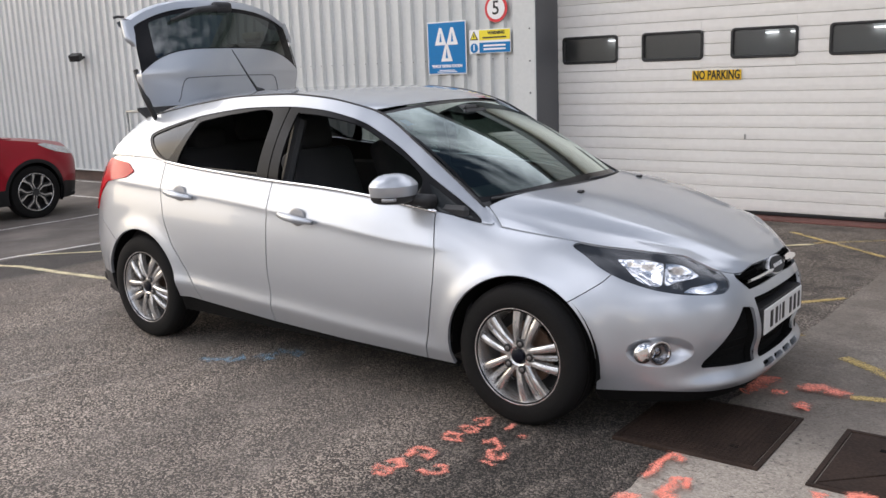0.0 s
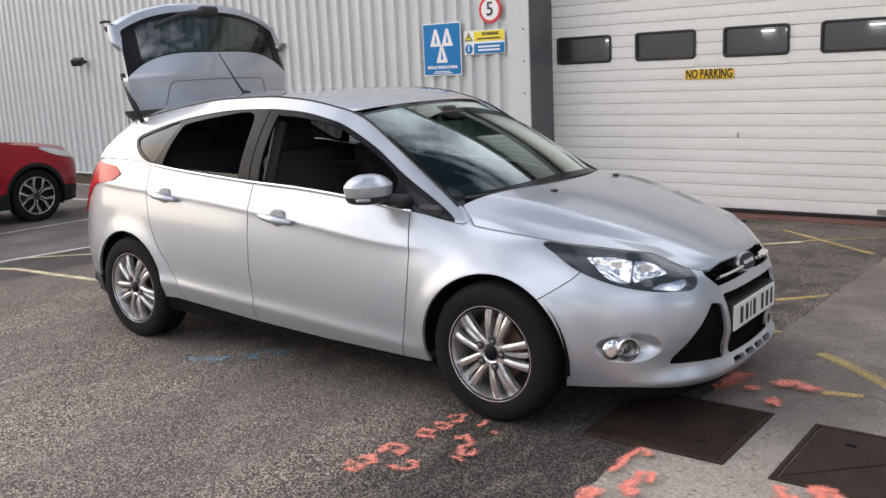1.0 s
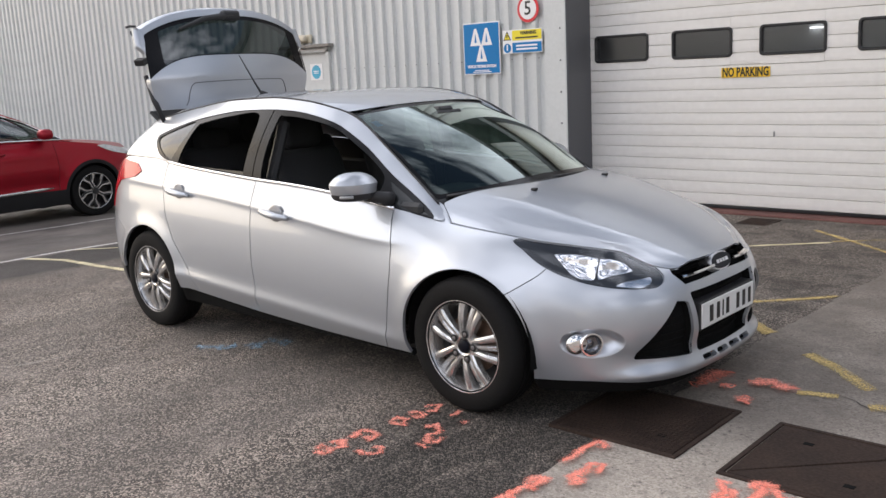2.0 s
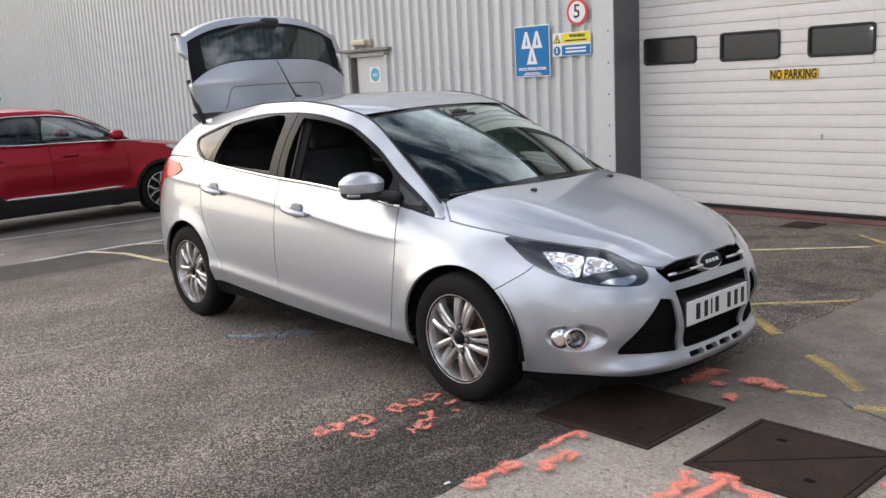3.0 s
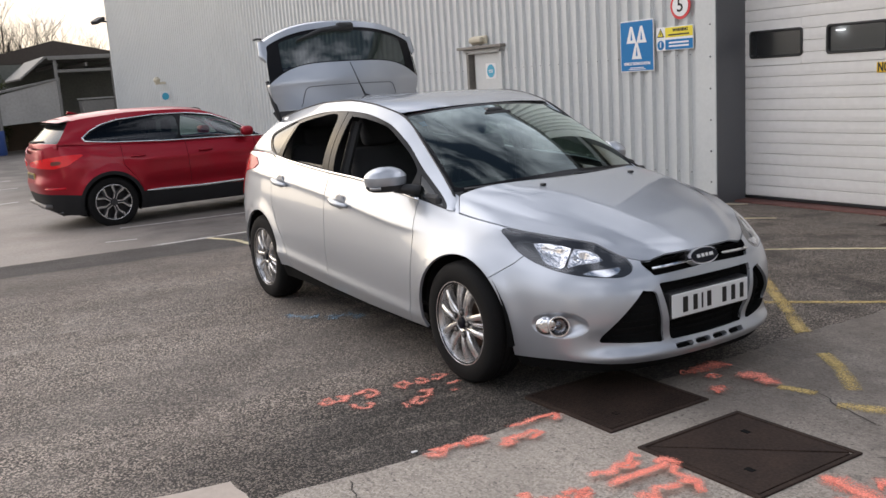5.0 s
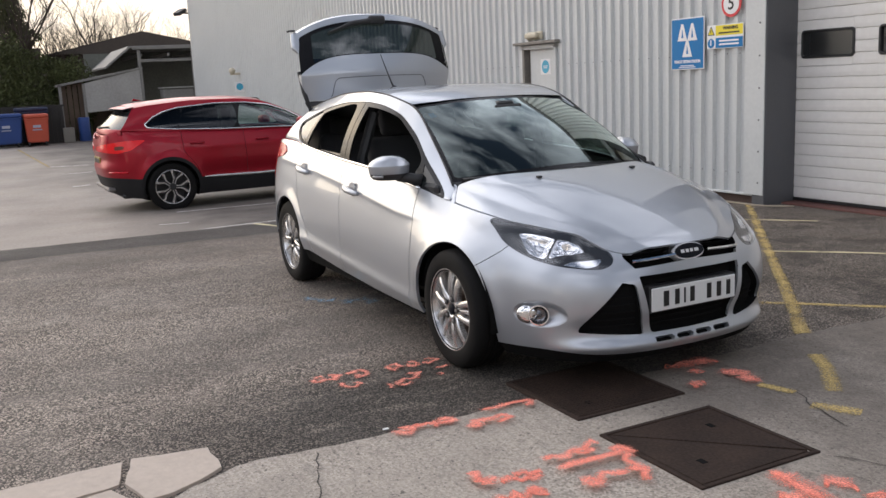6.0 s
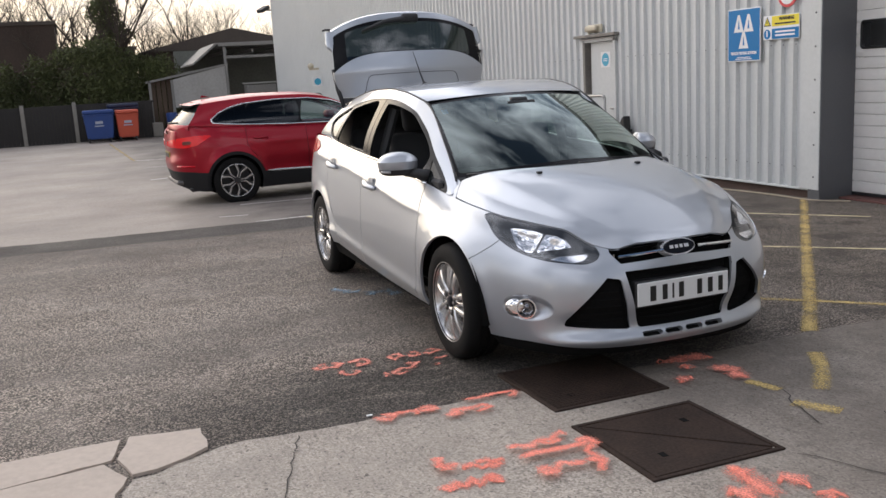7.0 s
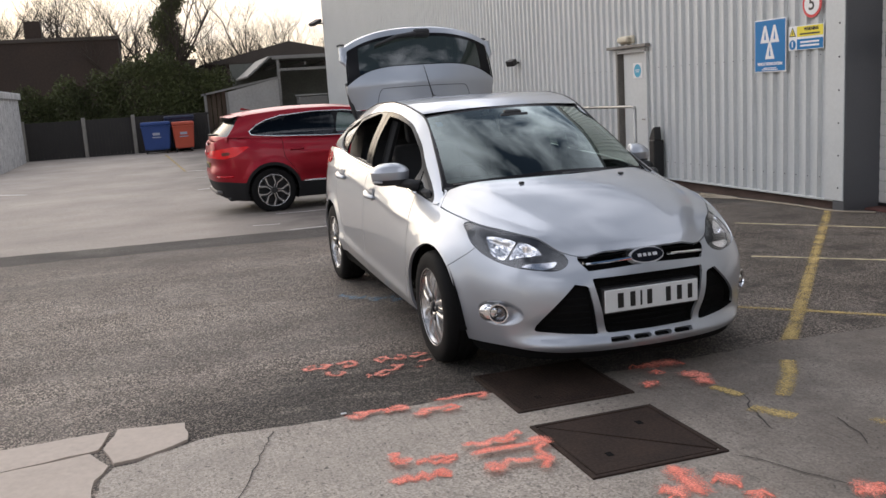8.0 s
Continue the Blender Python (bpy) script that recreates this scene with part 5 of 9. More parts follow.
def build_headlamps(sk, lens):
    """Dark housing with two chrome reflector wells side by side and a slim chrome indicator below."""
    wells = ([(1.752, 0.750), (1.88, 0.746), (1.985, 0.728), (1.972, 0.690), (1.955, 0.642), (1.90, 0.648), (1.85, 0.667), (1.80, 0.712)],
             [(1.995, 0.728), (2.06, 0.722), (2.135, 0.700), (2.170, 0.670), (2.11, 0.663), (2.03, 0.658), (1.968, 0.642), (1.980, 0.690)])
    for s, _ in SIDES:
        lamp = part("headlamp", sk.mesh(lens, s, 0.0, -0.003), M_LENS, car, "clear headlamp lens with chrome reflectors", smooth=True)
        lamp.visible_shadow = False
        rest = lens
        for pts in wells:
            well, rest = sk.cut(rest, poly_region(pts, QZ, 0, False))
            bm = sk.mesh(well, s)
            edge = [v.co.copy() for e in bm.edges if e.is_boundary for v in e.verts]
            for v in bm.verts:
                d = min((v.co - r).length for r in edge)
                v.co -= v.normal * (0.014 + 0.026 * step(0.0, 0.05, d) + 0.006 * math.sin(75 * v.co.x + 20 * v.co.z) * step(0.0, 0.02, d))
            part("reflector", bm, M_REFLECT, lamp, "faceted chrome reflector", smooth=True, angle=25)
        strip, rest = sk.cut(rest, poly_region([(2.045, 0.617), (2.10, 0.633), (2.18, 0.636), (2.275, 0.642), (2.235, 0.612), (2.18, 0.600)], QZ, 0, False))
        part("indicator", sk.mesh(strip, s, 0.0, -0.014), M_REFLECT, lamp, "slim chrome indicator", smooth=True)
        part("lamp_housing", sk.mesh(rest, s, 0.03, -0.010), M_HOUSING, lamp, "dark lamp housing", smooth=True, angle=40)
        part("lamp_back", sk.mesh(lens, s, 0.0, -0.062), M_HOUSING, lamp, smooth=True)


def build_nose(sk, upper, lower, tri, fog, slots):
    for name, faces, d in (("upper_grille", upper, 0.045), ("lower_grille", lower, 0.05), ("side_intake", tri, 0.045), ("lip_slot", slots, 0.03)):
        for s, _ in SIDES:
            part(name, sk.mesh(faces, s, 0.0, -d), M_LINER, car, "black recessed grille", smooth=True)
            # the walls of the opening
            part(name + "_rim", rim_wall(sk, faces, s, d), M_LINER if name != "lip_slot" else M_SILVER, car, smooth=False)
    # honeycomb and bars of the lower grille
    for z in (0.30, 0.33, 0.36, 0.515):
        bm = bmesh.new()
        pts = []
        for i in range(25):
            y = -0.285 + 0.57 * i / 24
            pts.append((2.150 - 0.055 * (y / 0.3) ** 2 - 0.012, y, z))
        add_tube(bm, pts, 0.005, 6)
        part("grille_bar", bm, M_LINER, car)
    for s, _ in SIDES:
        for z in (0.31, 0.345, 0.38, 0.415, 0.45):
            a, b = 2.18 + (z - 0.29) * 0.75, 2.43 - (z - 0.29) * 0.2
            bm = bmesh.new()
            add_tube(bm, [Vector((p.x - 0.036, p.y * s + 0.012 * s, z)) for p in [tub(a + (b - a) * k / 8, (z - 0.18) / 0.23 if z < 0.41 else 1.05) for k in range(9)]], 0.003, 5)
            part("intake_bar", bm, M_LINER, car)
        # chrome bar of the upper grille, to each side of the badge
        bm = bmesh.new()
        pts = [(tub(2.405 + 0.24 * k / 10, 1.78)) for k in range(11)]
        ring = []
        for k, p in enumerate(pts):
            z = 0.617 + 0.012 * k / 10
            ring.append([bm.verts.new((p.x + dx, p.y * s, z + dz)) for dx, dz in ((0.010, -0.006), (0.014, 0.0), (0.010, 0.007), (-0.03, 0.007), (-0.03, -0.006))])
        for a, b in zip(ring, ring[1:]):
            for k in range(5):
                q = (a[k], a[(k + 1) % 5], b[(k + 1) % 5], b[k])
                bm.faces.new(q if s > 0 else q[::-1])
        bmesh.ops.recalc_face_normals(bm, faces=bm.faces)
        part("grille_chrome_bar", bm, M_CHROME, car, "chrome grille bar")
    # oval badge without lettering
    badge = bmesh.new()
    add_cyl(badge, 1.0, 0.94, 0.16, Matrix.Translation((2.108, 0, 0.620)) @ Euler((0, radians(68), 0)).to_matrix().to_4x4() @ Matrix.Diagonal((0.045, 0.100, 0.2, 1)), 40)
    bd = part("badge", badge, M_RING, car, "oval chrome and dark blue badge", smooth=True, angle=35)
    face = bmesh.new()
    add_cyl(face, 1.0, 0.97, 0.18, Matrix.Translation((2.110, 0, 0.621)) @ Euler((0, radians(68), 0)).to_matrix().to_4x4() @ Matrix.Diagonal((0.037, 0.090, 0.2, 1)), 40)
    part("badge_field", face, M_BADGE, bd, smooth=True, angle=35)
    bm = bmesh.new()
    for y0, y1 in ((-0.055, -0.035), (-0.025, -0.008), (0.002, 0.018), (0.028, 0.052)):
        add_box(bm, (-0.008, y0, 0.0), (0.008, y1, 0.003), 0.0, Matrix.Translation((2.1438, 0, 0.6346)) @ Euler((0, radians(68), 0)).to_matrix().to_4x4())
    part("badge_marks", bm, M_RING, bd)
    hump = bmesh.new()
    add_cyl(hump, 1.0, 0.9, 0.2, Matrix.Translation((2.080, 0, 0.628)) @ Euler((0, radians(70), 0)).to_matrix().to_4x4() @ Matrix.Diagonal((0.052, 0.116, 0.2, 1)), 32)
    part("badge_surround", hump, M_SATIN, car, smooth=True, angle=40)
    # number plate: plain dark bars in place of its characters
    pl = part("number_plate", box((2.172, -0.262, 0.373), (2.180, 0.262, 0.487), 0.004), M_PLATE, car, "white number plate with dark bars")
    part("plate_backing", box((2.10, -0.27, 0.366), (2.1725, 0.27, 0.494), 0.004), M_SATIN, car)
    y = -0.205
    for k, w in enumerate((0.058, 0.05, 0.018, 0.05, 0.0, 0.05, 0.05, 0.046)):
        if w:
            part("plate_bar", box((2.179, y + w * 0.22, 0.393), (2.1825, y + w * 0.78, 0.467), 0.001), M_INK, pl)
        y += (w or 0.03) + 0.013
    # fog lamps in their bowls
    c = Vector((1.900, -0.712, 0.376))
    n = Vector((0.83, -0.55, 0.0)).normalized()
    for s, _ in SIDES:
        pocket = fog_bowl(sk, fog, s)
        fl = part("fog_lamp_bowl", pocket, M_SILVER, car, "silver fog lamp recess", smooth=True)
        m = Matrix.Translation(c) @ n.to_track_quat("Z", "Y").to_matrix().to_4x4()
        bm = bmesh.new()
        prof = [(0.052, -0.03), (0.053, 0.004), (0.050, 0.010), (0.044, 0.010), (0.041, 0.002)]
        lathe(bm, prof, m, 28)
        # bright outer half of the lamp, drawn out to the corner
        tail = bmesh.new()
        bmesh.ops.create_uvsphere(tail, u_segments=20, v_segments=12, radius=1.0)
        bmesh.ops.transform(tail, matrix=m @ Matrix.Rotation(0, 4, "Z") @ Matrix.Translation(m.to_3x3().inverted() @ Vector((-0.030, -0.046, 0.0)) + Vector((0, 0, -0.022))) @ Matrix.Diagonal((0.052, 0.046, 0.022, 1)), verts=tail.verts)
        join(bm, tail)
        gl = bmesh.new()
        lathe(gl, [(0.043, 0.002), (0.036, -0.012), (0.018, -0.022), (0.010, -0.008), (0.0, -0.006)], m, 24)
        for b in (bm, gl):
            bmesh.ops.scale(b, vec=(1, s, 1), verts=b.verts)
            if s < 0:
                bmesh.ops.reverse_faces(b, faces=b.faces)
        part("fog_lamp_ring", bm, M_CHROME, fl, "chrome fog lamp ring", smooth=True, angle=40)
        part("fog_lamp_bulb", gl, M_FOGBOWL, fl, "dark fog lamp bowl", smooth=True)
    # washer jets on the bonnet
    for a, u in ((0.13, 0.42),):
        for s, _ in SIDES:
            p = bonnet(a, u)
            part("washer_jet", box((p.x - 0.012, p.y * s - 0.014, p.z - 0.002), (p.x + 0.016, p.y * s + 0.014, p.z + 0.011), 0.004), M_SATIN, car)


def lathe(bm, prof, m, segs):
    rings = [[bm.verts.new(m @ Vector((r * math.cos(a), r * math.sin(a), z))) for a in [2 * math.pi * j / segs for j in range(segs)]] if r > 1e-6 else [bm.verts.new(m @ Vector((0, 0, z)))] for r, z in prof]
    for a, b in zip(rings, rings[1:]):
        for j in range(segs):
            if len(a) > 1 and len(b) > 1:
                bm.faces.new((a[j], a[(j + 1) % segs], b[(j + 1) % segs], b[j]))
            elif len(a) > 1:
                bm.faces.new((a[j], a[(j + 1) % segs], b[0]))
            elif len(b) > 1:
                bm.faces.new((a[0], b[(j + 1) % segs], b[j]))
    return bm


def rim_wall(sk, faces, s, depth):
    """The wall round an opening, from the skin inwards."""
    bm = sk.mesh(faces, s)
    rim = [e for e in bm.edges if e.is_boundary and not all(abs(v.co.y) < 0.004 for v in e.verts)]
    out = bmesh.new()
    bm.normal_update()
    for e in rim:
        a, b = e.verts
        vs = [out.verts.new(p) for p in (a.co, b.co, b.co - b.normal * (depth + 0.004), a.co - a.normal * (depth + 0.004))]
        out.faces.new(vs)
    bm.free()
    bmesh.ops.remove_doubles(out, verts=out.verts, dist=0.0005)
    return out


def fog_bowl(sk, faces, s):
    """The opening dished inwards."""
    bm = sk.mesh(faces, s)
    c = Vector((1.915, -0.71 * s, 0.378))
    dist = {}
    rim = {v for e in bm.edges if e.is_boundary for v in e.verts}
    for v in bm.verts:
        dist[v] = min((v.co - r.co).length for r in rim)
    for v in bm.verts:
        v.co -= v.normal * (0.038 * step(0.0, 0.045, dist[v]))
    return bm


def build_cabin():
    # roof
    def roof(a, u):
        hx = 0.375 - 0.075 * u**2.2
        return roof_top(-1.66 + (hx - 0.006 + 1.66) * a, u)
    rf = Skin(roof, 0.0, 1.0, 60, 0.0, 0.985, 24)
    bm = rf.mesh(rf.faces, 1)
    join(bm, rf.mesh(rf.faces, -1))
    bmesh.ops.remove_doubles(bm, verts=bm.verts, dist=0.0005)
    bmesh.ops.recalc_face_normals(bm, faces=bm.faces)
    part("roof_skin", bm, M_SILVER, car, "silver roof", smooth=True)
    # bonnet
    bn = Skin(lambda a, u: bonnet(a, u), 0.0, 1.0, 56, 0.0, 0.993, 40)
    bm = bn.mesh(bn.faces, 1)
    join(bm, bn.mesh(bn.faces, -1))
    bmesh.ops.remove_doubles(bm, verts=bm.verts, dist=0.0005)
    bmesh.ops.recalc_face_normals(bm, faces=bm.faces)
    if max(bm.faces, key=lambda f: f.calc_area()).normal.z < 0:
        bmesh.ops.reverse_faces(bm, faces=bm.faces)
    rim = [e for e in bm.edges if e.is_boundary]
    r = bmesh.ops.extrude_edge_only(bm, edges=rim)
    for v in r["geom"]:
        if isinstance(v, bmesh.types.BMVert):
            v.co += Vector((-0.004, 0, -0.010))
    part("bonnet", bm, M_SILVER, car, "silver bonnet", smooth=True, angle=40)
    # black gutters along the roof and down the pillars
    for s, _ in SIDES:
        bm = bmesh.new()
        pts = []
        for i in range(61):
            x = -1.62 + 2.66 * i / 60
            pts.append(Vector((x, -spline(STRIP_Y, x) * s, spline(STRIP_Z, x) - 0.001)))
        add_tube(bm, pts, [0.0055 if p.x < 0.33 else 0.007 for p in pts], 6)
        part("roof_gutter", bm, M_SATIN, car, "black roof gutter strip", smooth=True)
    # windscreen with its dark border
    sc = Skin(lambda u, h: screen(u, h), 0.0, 1.0, 36, 0.0, 1.0, 36)
    edge = lambda prm, pos: np.minimum(np.minimum((1 - prm[:, 0]) * 0.62 - 0.014, prm[:, 1] * 0.85 - 0.075 + 0.02 * prm[:, 0]), (1 - prm[:, 1]) * 0.85 - 0.03)
    clear, frit = sc.cut(sc.faces, edge)
    for name, faces, m, lab, flip in (("windscreen", clear, M_SCREEN, "greenish windscreen glass", False), ("windscreen_border", frit, M_GLOSSBLK, "black windscreen border", False)):
        bm = sc.mesh(faces, 1)
        join(bm, sc.mesh(faces, -1))
        bmesh.ops.remove_doubles(bm, verts=bm.verts, dist=0.0005)
        bmesh.ops.recalc_face_normals(bm, faces=bm.faces)
        ob = part(name, bm, m, car, lab, smooth=True)
        if m is M_SCREEN:
            ob.visible_shadow = False
    bm = bmesh.new()
    ring = [screen(u, h) for u, h in ((0.90, 0.80), (0.84, 0.80), (0.84, 0.87), (0.90, 0.87))]
    bm.faces.new([bm.verts.new((p.x - 0.006, p.y, p.z - 0.006)) for p in ring])
    part("screen_sticker", bm, M_SIGNBLUE, car, "small blue sticker inside the windscreen")
    # scuttle between screen and bonnet
    bm = bmesh.new()
    a = [screen(abs(k) / 16, 0.0) for k in range(-16, 17)]
    rows = []
    for k in range(-16, 17):
        u, s = abs(k) / 16, (1 if k <= 0 else -1)
        p, q = screen(u, 0.03), bonnet(0.02, u)
        p, q = Vector((p.x, p.y * s, p.z)), Vector((q.x, q.y * s, q.z - 0.02))
        m = (p + q) / 2 - Vector((0, 0, 0.012))
        rows.append([bm.verts.new(c) for c in (p, m, q)])
    for r0, r1 in zip(rows, rows[1:]):
        for k in range(2):
            bm.faces.new((r0[k], r0[k + 1], r1[k + 1], r1[k]))
    bmesh.ops.recalc_face_normals(bm, faces=bm.faces)
    part("scuttle_panel", bm, M_SATIN, car, "black scuttle panel", smooth=True)
    # wing corner between pillar foot and bonnet
    for s, _ in SIDES:
        bm = bmesh.new()
        rows = []
        for k in range(9):
            t = k / 8
            lo = tub(1.065 + 0.107 * t, 2.0)
            hi = screen(1.0, 0.02).lerp(bonnet(0.0, 0.88), min(1, t * 3)) if t < 0.33 else bonnet(0.0, 0.88 + 0.12 * (t - 0.33) / 0.67)
            hi = hi + Vector((-0.006, 0, 0.0))
            row = []
            for j in range(6):
                w = j / 5
                p = lo.lerp(hi, w) + Vector((0, -0.001, 0.007)) * math.sin(math.pi * w) * (1 - t)
                row.append(bm.verts.new((p.x, p.y * s, p.z)))
            rows.append(row)
        for r0, r1 in zip(rows, rows[1:]):
            for j in range(5):
                q = (r0[j], r1[j], r1[j + 1], r0[j + 1])
                bm.faces.new(q if s > 0 else q[::-1])
        part("wing_corner", bm, M_SILVER, car, smooth=True)
    # wipers
    for y0, y1, x in ((-0.62, 0.02, 1.14), (0.0, 0.58, 1.15)):
        bm = bmesh.new()
        pts = []
        for k in range(9):
            t = k / 8
            y = y0 + (y1 - y0) * t
            p = screen(min(1, abs(y) / 0.66), 0.012 + 0.018 * (1 - t))
            pts.append(Vector((p.x + 0.01, y, p.z + 0.010)))
        add_tube(bm, pts, 0.008, 6)
        part("wiper_blade", bm, M_SATIN, car, smooth=True)
    # side of the cabin
    sk = Skin(lambda x, w: cabin(x, w), 1.13, -1.92, 200, 0.0, 1.0, 30)
    faces = sk.faces
    rear_edge = lambda prm, pos: pos[:, 0] - np.interp(pos[:, 2], [0.9, 1.05, 1.2, 1.33, 1.45], [-1.80, -1.78, -1.72, -1.62, -1.60])
    faces, _ = sk.cut(faces, rear_edge)
    dlo_pts = [(1.075, 0.872), (0.75, 1.042), (0.50, 1.188), (0.27, 1.295), (0.03, 1.352), (-0.22, 1.373), (-0.58, 1.367), (-0.93, 1.327), (-1.16, 1.280), (-1.355, 1.222), (-1.330, 1.168), (-1.20, 1.088), (-0.867, 1.032), (-0.2, 0.985), (0.45, 0.942), (0.824, 0.892), (0.98, 0.862)]
    dlo, body = sk.cut(faces, poly_region(dlo_pts, XZ))
    both("cabin_side", sk, body, M_SILVER, 0.014, "silver roof rail and pillars")
    quarter, dlo = sk.cut(dlo, poly_region([(-1.335, 1.215), (-1.16, 1.268), (-0.985, 1.306), (-1.03, 1.20), (-1.11, 1.085), (-1.19, 1.100), (-1.310, 1.172)], XZ))
    front, dlo = sk.cut(dlo, poly_region([(0.705, 1.040), (0.55, 1.140), (0.27, 1.276), (0.03, 1.326), (-0.135, 1.340), (-0.160, 1.322), (-0.185, 0.985), (-0.10, 0.975), (0.45, 0.942), (0.70, 0.914), (0.722, 0.95)], XZ))
    rear, dlo = sk.cut(dlo, poly_region([(-0.335, 1.342), (-0.62, 1.340), (-0.90, 1.300), (-0.95, 1.270), (-1.03, 1.07), (-1.00, 1.055), (-0.385, 1.006), (-0.350, 1.02)], XZ))
    tri, dlo = sk.cut(dlo, poly_region([(0.745, 1.025), (1.045, 0.878), (0.850, 0.905)], XZ, 0.0, False))
    lean = lambda pos: pos[:, 0] - (-0.262 + 0.10 * (pos[:, 2] - 1.0))
    fore, dlo = sk.cut(dlo, lambda prm, pos: lean(pos) - 0.004)
    aft, _ = sk.cut(dlo, lambda prm, pos: -0.004 - lean(pos))
    both("window_frame", sk, fore, M_GLOSSBLK, 0.012, "black front window frame and pillar trim", lift=-0.004)
    both("window_frame", sk, aft, M_GLOSSBLK, 0.012, "black rear window frame and pillar trim", lift=-0.004)
    both("quarter_glass", sk, quarter, M_PRIVACY, 0, "dark rear quarter glass", lift=-0.010)
    both("mirror_glass", sk, tri, M_TRIGLASS, 0, "small fixed front quarter glass", lift=-0.008)
    # the rear door glass is wound down but for a strip
    low, _ = sk.cut(rear, lambda prm, pos: 1.045 - 0.03 * (pos[:, 0] + 0.7) - pos[:, 2])
    part("rear_door_glass", sk.mesh(low, 1, 0, -0.014), M_PRIVACY, car, "lowered rear door glass", smooth=True)
    # the windows on the far side are closed
    for name, faces in (("front_door_glass", front), ("rear_door_glass", rear)):
        part(name, sk.mesh(faces, -1, 0, -0.012), M_FARGLASS, car, "closed tinted door glass", smooth=True)
    # chrome strip along the belt
    for s, _ in SIDES:
        bm = bmesh.new()
        pts = []
        for i in range(41):
            x = -1.14 + 1.99 * i / 40
            p = cabin(x, 0.0)
            pts.append(Vector((x, (p.y - 0.009) * s, p.z + 0.002)))
        add_tube(bm, pts, 0.0085, 8)
        part("belt_chrome", bm, M_CHROME, car, "chrome window strip", smooth=True)


build_lower_body()
build_cabin()


FOLD = Matrix.Translation((0.775, 0.80, -0.015)) @ Matrix.Rotation(radians(52), 4, "Z") @ Matrix.Translation((-0.775, -0.80, 0))


def handle_and_mirror():
    made = []
    for s, _ in SIDES:
        for q, z in ((0.012, 0.825), (-0.94, 0.893)):
            best = min((tub(q, 1 + 0.02 * k) for k in range(50)), key=lambda c: abs(c.z - z))
            y = best.y
            # flat disc in darker silver: the cup's shade is in its colour
            bm = bmesh.new()
            lathe(bm, [(0.056, -0.002), (0.054, 0.003), (0.045, 0.004), (0.0, 0.004)], Matrix.Translation((q, y - 0.002, z + 0.006)) @ Euler((radians(90), 0, 0)).to_matrix().to_4x4() @ Matrix.Diagonal((1, 0.85, 1, 1)), 24)
            bmesh.ops.scale(bm, vec=(1, s, 1), verts=bm.verts)
            part("handle_cup", bm, M_CUP, car, "handle cup disc with its shade painted in", smooth=True)
            bm = bmesh.new()
            pts = [Vector((q - 0.118 + 0.236 * k / 12, (y - 0.016 - 0.018 * math.sin(math.pi * k / 12)) * s, z + 0.012 - 0.024 * k / 12)) for k in range(13)]
            add_tube(bm, pts, [0.011 + 0.010 * math.sin(math.pi * min(1, (k + 1.5) / 14)) for k in range(13)], 8)
            part("door_handle", bm, M_SILVER, car, "silver door handle", smooth=True)
        # mirror: a low dome over an upright band, black below
        def shell(levels, hold=2.6):
            bm = bmesh.new()
            rings = []
            for z, hy, fx, bx in levels:
                ring = []
                for k in range(32):
                    a = 2 * math.pi * k / 32
                    c, d = math.cos(a), math.sin(a)
                    c, d = math.copysign(abs(c) ** (2 / hold), c), math.copysign(abs(d) ** (2 / hold), d)
                    ring.append(bm.verts.new((c * (fx if c > 0 else bx) - 0.020 * d * d, d * hy, z)))
                rings.append(ring)
            for r0, r1 in zip(rings, rings[1:]):
                for k in range(32):
                    bm.faces.new((r0[k], r0[(k + 1) % 32], r1[(k + 1) % 32], r1[k]))
            bm.faces.new(rings[0][::-1])
            bm.faces.new(rings[-1])
            bmesh.ops.transform(bm, matrix=pose(0.700, -0.912 * s, 0, 0, 0, -17 * s), verts=bm.verts)
            bmesh.ops.recalc_face_normals(bm, faces=bm.faces)
            return bm
        mir = part("door_mirror", shell([(0.984, 0.112, 0.080, 0.045), (0.996, 0.116, 0.086, 0.048), (1.030, 0.119, 0.088, 0.050), (1.042, 0.113, 0.080, 0.048), (1.060, 0.094, 0.064, 0.042), (1.074, 0.066, 0.045, 0.034), (1.082, 0.034, 0.024, 0.02)]), M_SILVER, car, "silver door mirror shell", smooth=True, angle=28)
        made.append(mir)
        part("mirror_base", shell([(0.948, 0.078, 0.050, 0.035), (0.956, 0.098, 0.068, 0.042), (0.970, 0.110, 0.078, 0.046), (0.985, 0.112, 0.080, 0.046)]), M_SATIN, mir, "black mirror underside", smooth=True, angle=40)
        bm = bmesh.new()
        add_tube(bm, [Vector((0.700, -0.912 * s, 0)) + (pose(0, 0, 0, 0, 0, -17 * s) @ Vector((0.076 - 0.03 * (k / 4) ** 2, (-0.045 - 0.055 * k / 4) * s, 0.974))) for k in range(5)], 0.008, 6)
        part("mirror_indicator", bm, M_CUP, mir, smooth=True)
        bm = bmesh.new()
        add_tube(bm, [(0.80, -0.76 * s, 0.935), (0.775, -0.81 * s, 0.952), (0.73, -0.88 * s, 0.966)], [0.040, 0.030, 0.028], 10)
        part("mirror_arm", bm, M_SATIN, mir, "black mirror arm", smooth=True)
        part("mirror_face", box((-0.054, -0.095, 0.975), (-0.050, 0.095, 1.045), 0.001, pose(0.700, -0.912 * s, 0, 0, 0, -17 * s)), M_CHROME, mir)


    # the far mirror is folded in
    made[1].matrix_basis = FOLD


handle_and_mirror()


